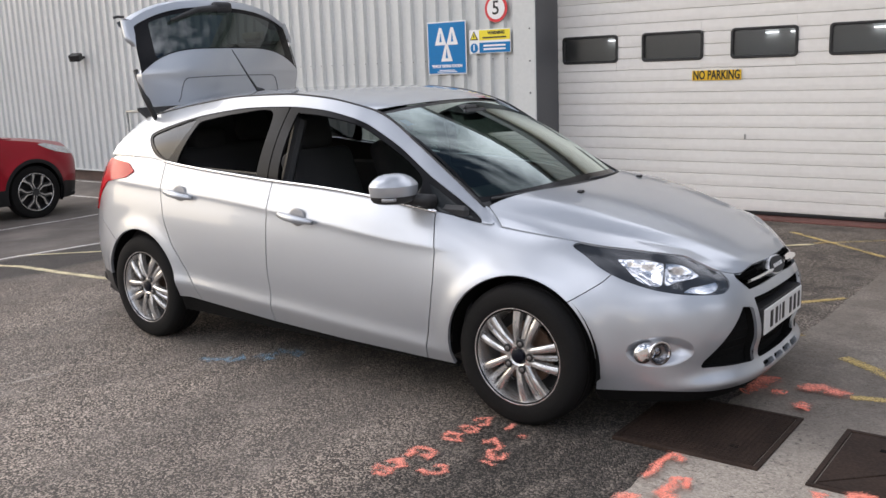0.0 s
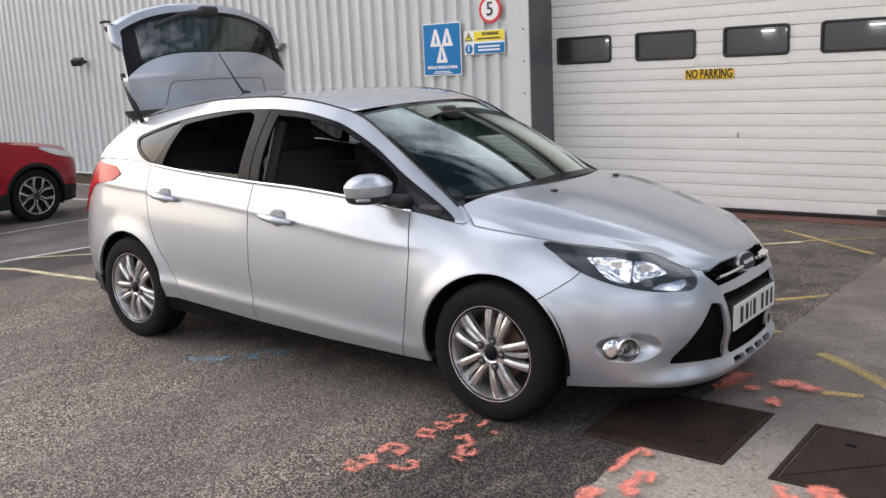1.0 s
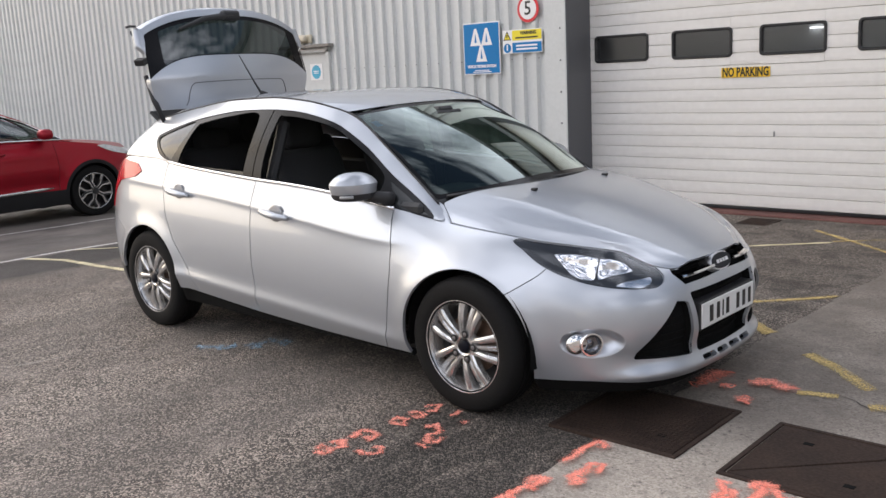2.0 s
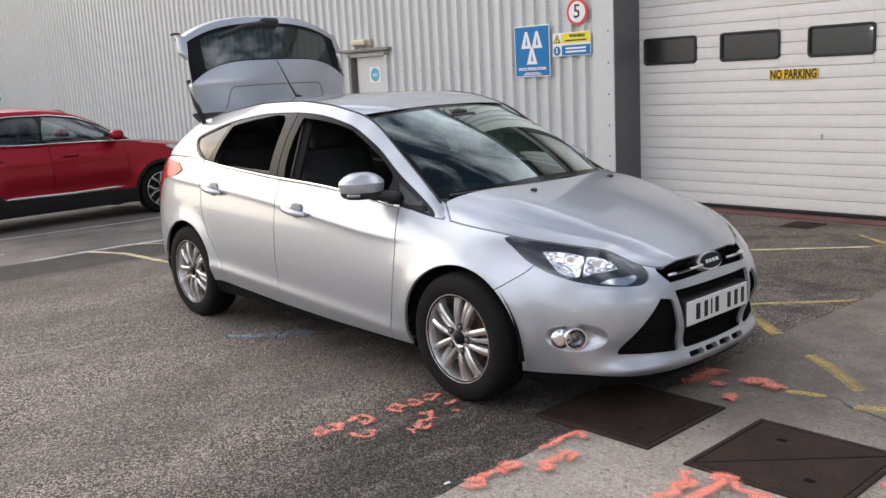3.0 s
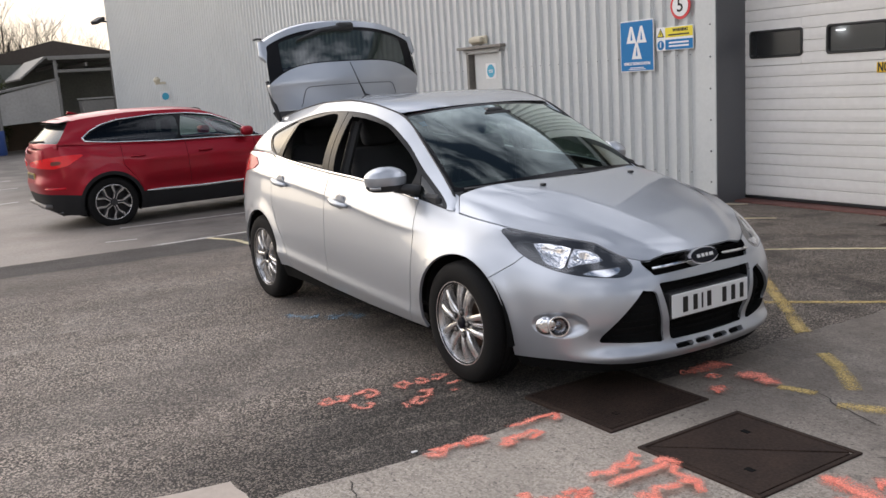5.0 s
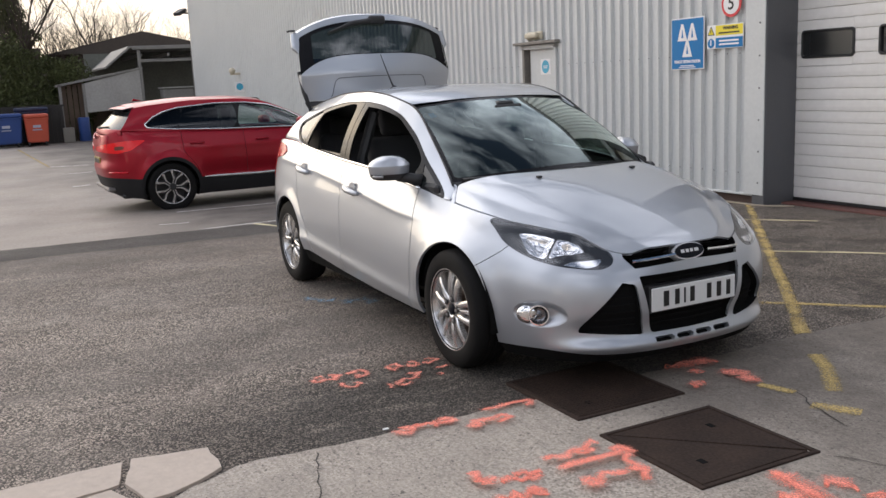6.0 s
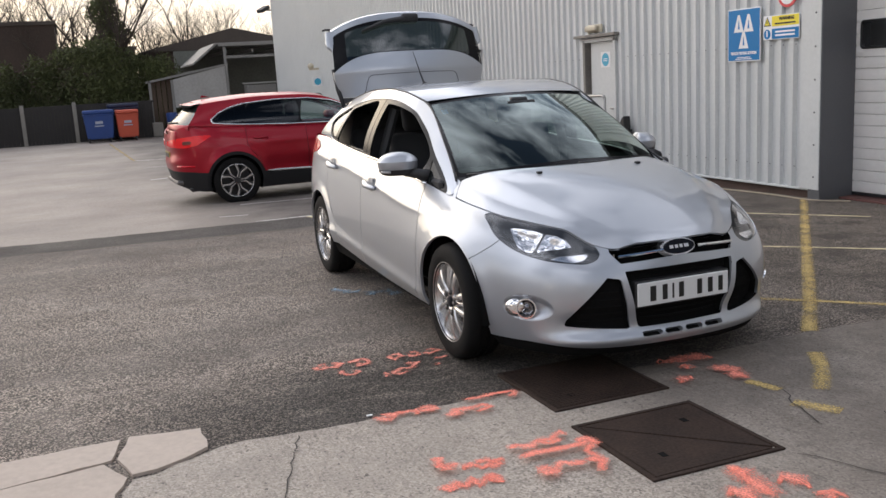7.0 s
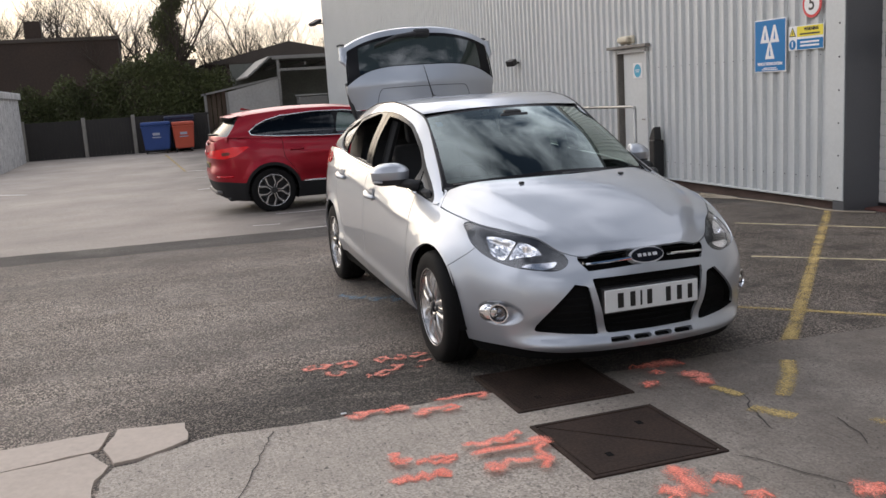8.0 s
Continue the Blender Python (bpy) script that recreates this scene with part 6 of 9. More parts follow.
def wheel_mesh_set():
    """The parts of one wheel, axis along y, outer face to -y."""
    to_y = Euler((radians(90), 0, 0)).to_matrix().to_4x4()   # local z -> -y
    tyre = bmesh.new()
    R = 0.316
    prof = [(0.217, -0.10), (0.226, -0.104), (0.250, -0.106), (0.285, -0.103), (0.300, -0.094), (0.312, -0.075)]
    prof = [(0.205, -0.095)] + prof + [(R, -0.045), (R, -0.043), (R - 0.006, -0.041), (R - 0.006, -0.035), (R, -0.033), (R, -0.014), (R - 0.006, -0.012), (R - 0.006, -0.004), (R, -0.002)]
    prof = [(r, z) for r, z in prof] + [(r, -z) for r, z in prof[::-1]]
    lathe(tyre, prof, to_y, 64)
    # writing ring and rib on the wall
    rim = bmesh.new()
    lathe(rim, [(0.210, 0.060), (0.223, 0.094), (0.221, 0.100), (0.213, 0.100), (0.207, 0.090), (0.196, 0.055), (0.186, 0.02), (0.182, -0.05), (0.205, -0.095)], to_y, 64)
    spokes = []
    for g in range(5):
        for k, off in enumerate((-0.0, 1.0, -1.0)):
            bm = bmesh.new()
            a = radians(90 + 72 * g)
            # a tapering bar from the hub to the rim: three to a group, the outer two fanning out
            rows = []
            for i in range(8):
                t = i / 7
                r = 0.045 + (0.209 - 0.045) * t
                lat = off * (0.023 + 0.034 * t)
                half = (0.0125 + 0.0075 * t) if off else (0.0095 + 0.0060 * t)
                zf = 0.085 - 0.006 * t + 0.012 * math.sin(math.pi * t) - ((0.006 + 0.020 * t) if not off else 0.0)
                if t > 0.9:
                    zf += 0.006
                c = [(lat - half, zf - 0.034), (lat - half * 0.9, zf - 0.006), (lat - half * 0.35, zf), (lat + half * 0.35, zf), (lat + half * 0.9, zf - 0.006), (lat + half, zf - 0.034)]
                row = []
                for y, z in c:
                    p = Vector((r * math.cos(a) - y * math.sin(a), r * math.sin(a) + y * math.cos(a), z))
                    row.append(bm.verts.new(to_y @ p))
                rows.append(row)
            for r0, r1 in zip(rows, rows[1:]):
                for j in range(5):
                    bm.faces.new((r0[j], r1[j], r1[j + 1], r0[j + 1]))
            bmesh.ops.recalc_face_normals(bm, faces=bm.faces)
            spokes.append(bm)
    hub = bmesh.new()
    lathe(hub, [(0.073, 0.050), (0.072, 0.072), (0.064, 0.083), (0.044, 0.086), (0.033, 0.080), (0.031, 0.072)], to_y, 40)
    cap = bmesh.new()
    lathe(cap, [(0.032, 0.070), (0.030, 0.090), (0.025, 0.093), (0.0, 0.094)], to_y, 28)
    nuts = []
    for g in range(5):
        a = radians(90 + 72 * g)
        b = bmesh.new()
        lathe(b, [(0.0115, 0.084), (0.0105, 0.094), (0.007, 0.097), (0.0, 0.098)], to_y @ Matrix.Translation((0.060 * math.cos(a), 0.060 * math.sin(a), 0)), 6)
        nuts.append(b)
    disc = bmesh.new()
    lathe(disc, [(0.06, 0.022), (0.135, 0.022), (0.138, 0.018), (0.138, 0.0), (0.0, 0.0)], to_y, 40)
    back = bmesh.new()
    lathe(back, [(0.20, -0.03), (0.0, -0.03)], to_y, 40)
    return tyre, rim, spokes, hub, cap, nuts, disc, back


def build_wheels():
    tyre, rim, spokes, hub, cap, nuts, disc, back = wheel_mesh_set()
    t = part("wheel", tyre, M_RUBBER, car, "black tyre on silver multi-spoke alloy wheel", smooth=True, angle=35)
    r = part("rim", rim, M_ALLOY, t, "silver alloy rim", smooth=True, angle=40)
    for b in spokes:
        part("spoke", b, M_ALLOY, t, smooth=True, angle=35)
    part("hub", hub, M_ALLOY, t, smooth=True, angle=35)
    part("centre_cap", cap, M_BADGE, t, "dark centre cap", smooth=True, angle=35)
    for g, b in enumerate(nuts):
        part("wheel_nut", b, M_ALLOYDARK, t, smooth=False)
        a = radians(90 + 72 * g)
        # black disc on the hub stands in for shade round the nut
        well = bmesh.new()
        lathe(well, [(0.0185, 0.088), (0.0180, 0.0915), (0.0, 0.0915)], Euler((radians(90), 0, 0)).to_matrix().to_4x4() @ Matrix.Translation((0.060 * math.cos(a), 0.060 * math.sin(a), 0)), 14)
        part("nut_shade_disc", well, M_BLACK, t)
    part("brake_disc", disc, M_RUST, t, "rusty brake disc", smooth=True, angle=35)
    part("wheel_back", back, M_BLACK, t)
    t.matrix_basis = pose(1.324, -0.792, 0.312, 0, 14, 0)
    for x, y, rz, spin in ((-1.324, -0.792, 0, 40), (1.324, 0.792, 180, 10), (-1.324, 0.792, 180, 60)):
        c = copy_thing(t, pose(x, y, 0.312, 0, 0, rz) @ pose(0, 0, 0, 0, spin, 0))


build_wheels()


def build_interior():
    def seat(x, y, name, w=0.50):
        bm = bmesh.new()
        add_box(bm, (x - 0.24, y - w / 2, 0.42), (x + 0.28, y + w / 2, 0.60), 0.06, segs=3)
        ob = part(name, bm, M_CLOTH, car, "black cloth seat", smooth=True)
        bm = bmesh.new()
        add_box(bm, (-0.07, -w / 2, 0.0), (0.07, w / 2, 0.62), 0.06, Matrix.Translation((x - 0.25, y, 0.54)) @ Euler((0, radians(-20), 0)).to_matrix().to_4x4(), 3)
        part("backrest", bm, M_CLOTH, ob, smooth=True)
        bm = bmesh.new()
        add_box(bm, (-0.05, -0.13, 0.0), (0.05, 0.13, 0.20), 0.045, Matrix.Translation((x - 0.455, y, 1.13)) @ Euler((0, radians(-12), 0)).to_matrix().to_4x4(), 3)
        part("head_restraint", bm, M_CLOTH, ob, smooth=True)
    seat(0.12, -0.37, "seat")
    seat(0.12, 0.37, "seat")
    seat(-0.80, 0.0, "rear_seat", 1.25)
    for y in (-0.4, 0.4):
        bm = bmesh.new()
        add_box(bm, (-1.29, y - 0.13, 1.08), (-1.20, y + 0.13, 1.24), 0.04, None, 3)
        part("rear_head_restraint", bm, M_CLOTH, car, smooth=True)
    bm = bmesh.new()
    add_box(bm, (0.62, -0.70, 0.62), (1.16, 0.70, 0.895), 0.08, segs=3)
    add_box(bm, (0.72, -0.58, 0.86), (0.98, -0.18, 0.955), 0.04, segs=3)
    part("dashboard", bm, M_DASH, car, "charcoal dashboard", smooth=True)
    bm = bmesh.new()
    m = Matrix.Translation((0.52, -0.37, 0.87)) @ Euler((0, radians(-65), 0)).to_matrix().to_4x4()
    add_tube(bm, [m @ Vector((0.185 * math.cos(a), 0.185 * math.sin(a), 0)) for a in [2 * math.pi * k / 28 for k in range(28)]], 0.015, 8, True)
    add_box(bm, (-0.17, -0.03, -0.015), (0.17, 0.03, 0.01), 0.01, m)
    add_box(bm, (-0.07, -0.08, -0.02), (0.07, 0.08, 0.03), 0.02, m)
    part("steering_wheel", bm, M_DASH, car, smooth=True)
    part("cabin_floor", box((-1.75, -0.72, 0.26), (1.2, 0.72, 0.34), 0.02), M_CLOTH, car)
    part("load_floor", box((-1.95, -0.62, 0.5), (-1.05, 0.62, 0.56), 0.02), M_CLOTH, car)
    # trim inside the rear pillars, on both sides of the boot
    for s, _ in SIDES:
        bm = bmesh.new()
        add_prism(bm, [(-0.72 * s, 0.60), (-0.50 * s, 0.60), (-0.44 * s, 1.26), (-0.57 * s, 1.26)][::s], 0.44, Matrix.Translation((-1.72, 0, 0)) @ Euler((radians(90), 0, radians(90))).to_matrix().to_4x4(), 0.01)
        part("boot_trim", bm, M_DASH, car, "dark boot side trim")
    # the parcel shelf hangs from the raised tailgate
    bm = bmesh.new()
    add_box(bm, (-0.32, -0.56, -0.012), (0.32, 0.56, 0.012), 0.008, pose(-1.44, 0, 1.20, 0, 30, 0))
    part("parcel_shelf", bm, M_CLOTH, car, "dark raised parcel shelf")
    part("headlining", headlining(), M_CLOTH, car, smooth=True)
    # inner door cards
    for s, _ in SIDES:
        bm = bmesh.new()
        add_box(bm, (-1.75, -0.775 if s > 0 else 0.735, 0.3), (1.0, -0.735 if s > 0 else 0.775, 0.93), 0.02)
        part("door_card", bm, M_DASH, car)
    bm = bmesh.new()
    add_box(bm, (0.50, -0.10, 1.265), (0.53, 0.10, 1.325), 0.012)
    add_box(bm, (0.42, -0.06, 1.29), (0.50, 0.06, 1.345), 0.012)
    part("interior_mirror", bm, M_SATIN, car)
    for s in (-1, 1):
        bm = bmesh.new()
        add_tube(bm, [(-0.2, -0.60 * s, 1.30), (-0.22, -0.70 * s, 1.0), (-0.22, -0.72 * s, 0.5)], 0.035, 8)
        part("inner_pillar", bm, M_DASH, car)


def headlining():
    bm = bmesh.new()
    rows = []
    for i in range(13):
        x = -1.62 + 1.88 * i / 12
        rows.append([bm.verts.new((x, y * spline(STRIP_Y, x), roof_top(x, abs(y)).z - 0.035)) for y in [-0.98 + 1.96 * j / 12 for j in range(13)]])
    for a, b in zip(rows, rows[1:]):
        for j in range(12):
            bm.faces.new((a[j], a[j + 1], b[j + 1], b[j]))
    return bm


build_interior()


def build_tailgate():
    """The raised tailgate, its outer side turned to the front."""
    gate = part("tailgate", box((-1.64, -0.50, 1.385), (-1.58, 0.50, 1.405), 0.008), M_SATIN, car, "raised silver tailgate with dark glass")

    def face(u, h):
        z = 1.375 + 0.660 * h - 0.02 * u * u * h
        half = 0.662 - 0.035 * h - 0.045 * max(0, h - 0.6) ** 1.5 - 0.060 * max(0.0, 1 - h / 0.28) ** 1.3
        x = -1.495 - 0.22 * max(0.0, h - 0.30) ** 1.25 + 0.085 * (1 - abs(u) ** 2.3) - 0.03 * max(0, 0.3 - h)
        return Vector((x, half * u, z))
    sk = Skin(face, -1.0, 1.0, 64, 0.0, 1.0, 48)
    top_round = lambda prm, pos: 1.0 - np.abs(prm[:, 0]) ** 5 * 0.05 - prm[:, 1] - 0.13 * np.abs(prm[:, 0]) ** 2.6
    skin, _ = sk.cut(sk.faces, top_round)
    rim_of = lambda prm, pos: np.minimum(top_round(prm, pos) * 0.66 - 0.045, np.minimum((1.0 - np.abs(prm[:, 0])) * 0.64 - 0.012 + 0.0 * prm[:, 1], pos[:, 2] - (1.572 + 0.150 * (1 - np.abs(prm[:, 0]) ** 4.2))))
    # the glass reaches the sides low down and is framed by silver near the top
    glass, silver = sk.cut(skin, rim_of)
    clear, dark = sk.cut(glass, lambda prm, pos: np.minimum(rim_of(prm, pos) - 0.028 + 0.02 * (pos[:, 2] < 1.8), (1.0 - np.abs(prm[:, 0])) * 0.64 - 0.105))
    upper, spoiler = sk.cut(silver, lambda prm, pos: pos[:, 2] - (1.574 + 0.150 * (1 - np.abs(prm[:, 0]) ** 4.2)))
    sides, upper = sk.cut(upper, lambda prm, pos: np.minimum(np.abs(prm[:, 0]) - 0.95, 1.80 - pos[:, 2]))

    def put(name, faces, m, lab="", depth=0.0, lift=0.0):
        bm = sk.mesh(faces, 1, 0, 0)
        bmesh.ops.recalc_face_normals(bm, faces=bm.faces)
        if sum(f.normal.x for f in bm.faces) < 0:
            bmesh.ops.reverse_faces(bm, faces=bm.faces)
        bm.normal_update()
        for v in bm.verts:
            v.co += v.normal * lift
        if depth:
            rim = [e for e in bm.edges if e.is_boundary]
            r = bmesh.ops.extrude_edge_only(bm, edges=rim)
            for v in r["geom"]:
                if isinstance(v, bmesh.types.BMVert):
                    v.co += Vector((-depth, 0, 0))
        return part(name, bm, m, gate, lab, smooth=True, angle=45)
    put("tailgate_frame", upper, M_SILVER, "silver tailgate frame", 0.05)
    put("spoiler_panel", spoiler, M_SILVER, "silver roof spoiler panel", 0.05)
    for sg in (1, -1):
        one, _ = sk.cut(sides, lambda prm, pos: prm[:, 0] * sg)
        put("glass_side_trim", one, M_GLOSSBLK, "black side trim")
    put("glass_border", dark, M_GLOSSBLK, "black glass border", 0, -0.003)
    put("rear_window", clear, M_REARGLASS, "dark rear window glass", 0, -0.003)
    # fine joint line on the spoiler
    bm = bmesh.new()
    pts = []
    for k in range(41):
        u = -0.70 + 1.40 * k / 40
        h = 0.26 - 0.22 * step(0.52, 0.70, abs(u)) ** 2 - 0.02 * u * u
        p = face(u, h)
        pts.append(p + Vector((0.0005, 0, 0)))
    add_tube(bm, pts, 0.0032, 5)
    part("spoiler_joint", bm, M_TRIM, gate)
    # lower half of the tailgate, folded over to the rear
    bm = bmesh.new()
    rows = []
    for i in range(33):
        u = -1 + 2 * i / 32
        h = 1.0 - 0.05 * abs(u) ** 5 - 0.13 * abs(u) ** 2.6
        p = face(u, h)
        row = []
        for j in range(9):
            t = j / 8
            row.append(bm.verts.new((p.x - 0.13 * t, p.y * (1 + 0.01 * t), p.z + 0.022 * math.sin(math.pi * min(1, t * 2.2) / 2) - 0.03 * t)))
        for dz, dx in ((-0.035, 0.13), (-0.05, 0.04)):
            row.append(bm.verts.new((p.x - dx, p.y * 0.99, p.z + dz)))
        rows.append(row)
    for r0, r1 in zip(rows, rows[1:]):
        for j in range(len(r0) - 1):
            bm.faces.new((r0[j], r1[j], r1[j + 1], r0[j + 1]))
    bmesh.ops.recalc_face_normals(bm, faces=bm.faces)
    part("lower_tailgate", bm, M_SILVER, gate, "silver lower tailgate panel", smooth=True, angle=50)
    for s in (1, -1):
        bm = bmesh.new()
        rows = []
        for k in range(11):
            h = 0.57 + 0.250 * k / 10
            p = face(-s, h)
            out = 0.046 * step(0.575, 0.640, h)
            rows.append([bm.verts.new((p.x + dx, p.y - s * out * w, p.z + dz)) for dx, w, dz in ((0.004, -0.15, 0), (0.002, 0.35, 0), (-0.006, 0.8, 0), (-0.025, 1.0, 0.0), (-0.045, 0.85, 0.0))])
        for r0, r1 in zip(rows, rows[1:]):
            for j in range(4):
                bm.faces.new((r0[j], r0[j + 1], r1[j + 1], r1[j]))
        bmesh.ops.recalc_face_normals(bm, faces=bm.faces)
        part("tailgate_cheek", bm, M_SILVER, gate, "silver tailgate side edge", smooth=True)
        bm = bmesh.new()
        add_tube(bm, [(-1.66, -0.62 * s, 1.922), (-1.685, -0.65 * s, 1.925), (-1.70, -0.672 * s, 1.918)], 0.008, 6)
        part("bump_stop", bm, M_SATIN, gate)
        bm = bmesh.new()
        add_tube(bm, [(-1.57, -0.64 * s, 1.60), (-1.52, -0.625 * s, 1.44), (-1.46, -0.60 * s, 1.29)], [0.016, 0.020, 0.014], 8)
        part("gas_strut", bm, M_SATIN, gate, "black gas strut", smooth=True)
    part("tailgate_lining", box((-1.62, -0.56, 1.40), (-1.60, 0.56, 1.70), 0.005), M_SATIN, gate)
    # wiper on the glass
    bm = bmesh.new()
    a, b = face(0.06, 0.93), face(-0.62, 0.80)
    add_tube(bm, [a + Vector((0.02, 0, 0)), face(-0.3, 0.90) + Vector((0.03, 0, 0)), b + Vector((0.022, 0, 0))], [0.026, 0.018, 0.010], 8)
    add_box(bm, (-0.03, -0.08, -0.035), (0.03, 0.06, 0.035), 0.02, Matrix.Translation(a + Vector((0.015, 0, 0.0))), 2)
    part("rear_wiper", bm, M_SATIN, gate, "black rear wiper", smooth=True)
    # aerial on the roof
    bm = bmesh.new()
    p = roof_top(-1.20, 0.0)
    add_tube(bm, [p + Vector((0.05, 0, 0.0)), p + Vector((0.0, 0, 0.02))], [0.022, 0.012], 8)
    add_tube(bm, [p + Vector((0.0, 0, 0.015)), p + Vector((-0.07, 0, 0.095)), p + Vector((-0.215, 0, 0.275))], [0.008, 0.006, 0.003], 6)
    part("roof_aerial", bm, M_SATIN, car, "black roof aerial", smooth=True)


build_tailgate()


# ---- red crossover parked in the bays ----
M_RED = car_paint("deep_red_paint", (0.30, 0.0015, 0.013), 0.60, 0.38, 0.30)
M_SIDECLEAR = glass_mat("clear_side_glass", (0.72, 0.84, 0.78), 0.0, 0.62)
M_CLADBLK = mat("grey_black_cladding", (0.013, 0.013, 0.014), 0.6, spec=0.25, vary=0.15, fine=200)
M_BRIGHTRED = mat("bright_red_lens", (0.80, 0.006, 0.010), 0.2, vary=0.1, coat=0.25, spec=0.4)
M_PLATEYEL = mat("grubby_yellow_plate", (0.30, 0.22, 0.05), 0.5, vary=0.1)
M_HEADPALE = mat("clear_head_lamp", (0.58, 0.59, 0.60), 0.2, 0.4, vary=0.3, big=18, fine=60, coat=1.0)
M_DARKRED = mat("dull_red_lamp_core", (0.16, 0.045, 0.035), 0.2, vary=0.05, coat=0.1, spec=0.3)
R_BELT = [(-2.1, 1.20), (-1.7, 1.175), (-1.2, 1.145), (-0.5, 1.112), (0.2, 1.095), (0.8, 1.075), (1.1, 1.05)]
R_TOP = [(-3.3, 1.05), (-2.6, 1.08), (-1.95, 1.185), (-1.7, 1.175), (-1.2, 1.145), (-0.5, 1.112), (0.2, 1.095), (0.8, 1.075), (1.1, 1.04), (1.5, 0.98), (1.9, 0.90), (2.4, 0.85), (3.1, 0.83)]
R_RAIL_Z = [(-2.0, 1.36), (-1.75, 1.485), (-1.4, 1.530), (-0.8, 1.565), (-0.3, 1.560), (0.1, 1.520), (0.45, 1.400), (0.8, 1.22), (1.10, 1.02)]
R_RAIL_Y = [(-2.0, 0.58), (-1.5, 0.60), (-0.5, 0.615), (0.1, 0.60), (0.6, 0.63), (1.1, 0.74)]
R_BELT_Y = [(-2.15, 0.70), (-1.9, 0.78), (-1.4, 0.835), (-0.5, 0.85), (0.5, 0.845), (1.1, 0.80)]


def r_plan():
    rear = [(-1.0 - 1.22 * math.sin(radians(90 * i / 90)) ** (2 / 3.6), -0.918 * math.cos(radians(90 * i / 90)) ** (2 / 3.2)) for i in range(91)][::-1]
    front = [(1.0 + 1.22 * math.sin(radians(90 * i / 90)) ** (2 / 3.0), -0.918 * math.cos(radians(90 * i / 90)) ** (2 / 3.0)) for i in range(91)]
    rear[0], front[-1] = (-2.22, 0.0), (2.22, 0.0)
    chain = rear + front
    q = [0.0]
    for a, b in zip(chain, chain[1:]):
        q.append(q[-1] + math.hypot(b[0] - a[0], b[1] - a[1]))
    off = q[90] + 1.0
    return np.array(q) - off, np.array([p[0] for p in chain]), np.array([p[1] for p in chain])


RQ, RX, RY = r_plan()


def r_tub(q, v):
    x, y = float(np.interp(q, RQ, RX)), float(np.interp(q, RQ, RY))
    d = 0.03
    tx = float(np.interp(q + d, RQ, RX) - np.interp(q - d, RQ, RX))
    ty = float(np.interp(q + d, RQ, RY) - np.interp(q - d, RQ, RY))
    n = math.hypot(tx, ty) or 1.0
    nx, ny = ty / n, -tx / n
    if q < RQ[0] + d:
        nx, ny = -1.0, 0.0
    if q > RQ[-1] - d:
        nx, ny = 1.0, 0.0
    zt = spline(R_TOP, q)
    zb, zm = 0.215 + 0.085 * step(-1.75, -2.4, q), 0.66
    if v <= 1:
        z = zb + (zm - zb) * v
        inset = 0.05 * (1 - v) ** 2
        if q < -1.9:
            inset += 0.05 * step(-1.9, -2.6, q) * (1 - v)
    else:
        a = (v - 1) * radians(52)
        inset = (0.085 - 0.05 * step(-1.75, -2.15, q)) * (1 - math.cos(a)) / (1 - math.cos(radians(52)))
        z = zm + (zt - zm) * math.sin(a) / math.sin(radians(52))
    if q < -1.8:
        # the tailgate is pressed in below the lamps
        inset += 0.03 * step(-1.9, -2.4, q) * math.exp(-((z - 0.78) / 0.08) ** 2)
    for cx in (-1.323, 1.323):
        r = math.hypot(x - cx, z - 0.35)
        inset -= 0.022 * math.exp(-((r - 0.42) / 0.07) ** 2) * (1 if abs(q) < 1.9 else 0)
    mid = step(-1.0, -0.7, q) * (1 - step(0.7, 1.0, q))
    inset += mid * (0.022 * math.exp(-((z - 0.52) / 0.10) ** 2) - 0.010 * math.exp(-((z - 0.90) / 0.05) ** 2))
    return Vector((x - nx * inset, y - ny * inset, z))


def r_cabin(x, w):
    zb, yb, zs, ys = spline(R_BELT, x), spline(R_BELT_Y, x), spline(R_RAIL_Z, x), spline(R_RAIL_Y, x)
    zs = max(zs, zb + 0.01)
    return Vector((x, -(yb + (ys - yb) * w**1.3 + 0.02 * math.sin(math.pi * w)), zb + (zs - zb) * w))


def r_rear_edge(h):
    return r_cabin(-1.95 + 0.22 * h**1.2, min(1.0, h))


def r_rear(u, h):
    e = r_rear_edge(h)
    cx = e.x - 0.080 - 0.11 * max(0.0, 1 - h)
    return Vector((cx + (e.x - cx) * u**2.4, e.y * u, e.z + 0.015 * (1 - u * u)))


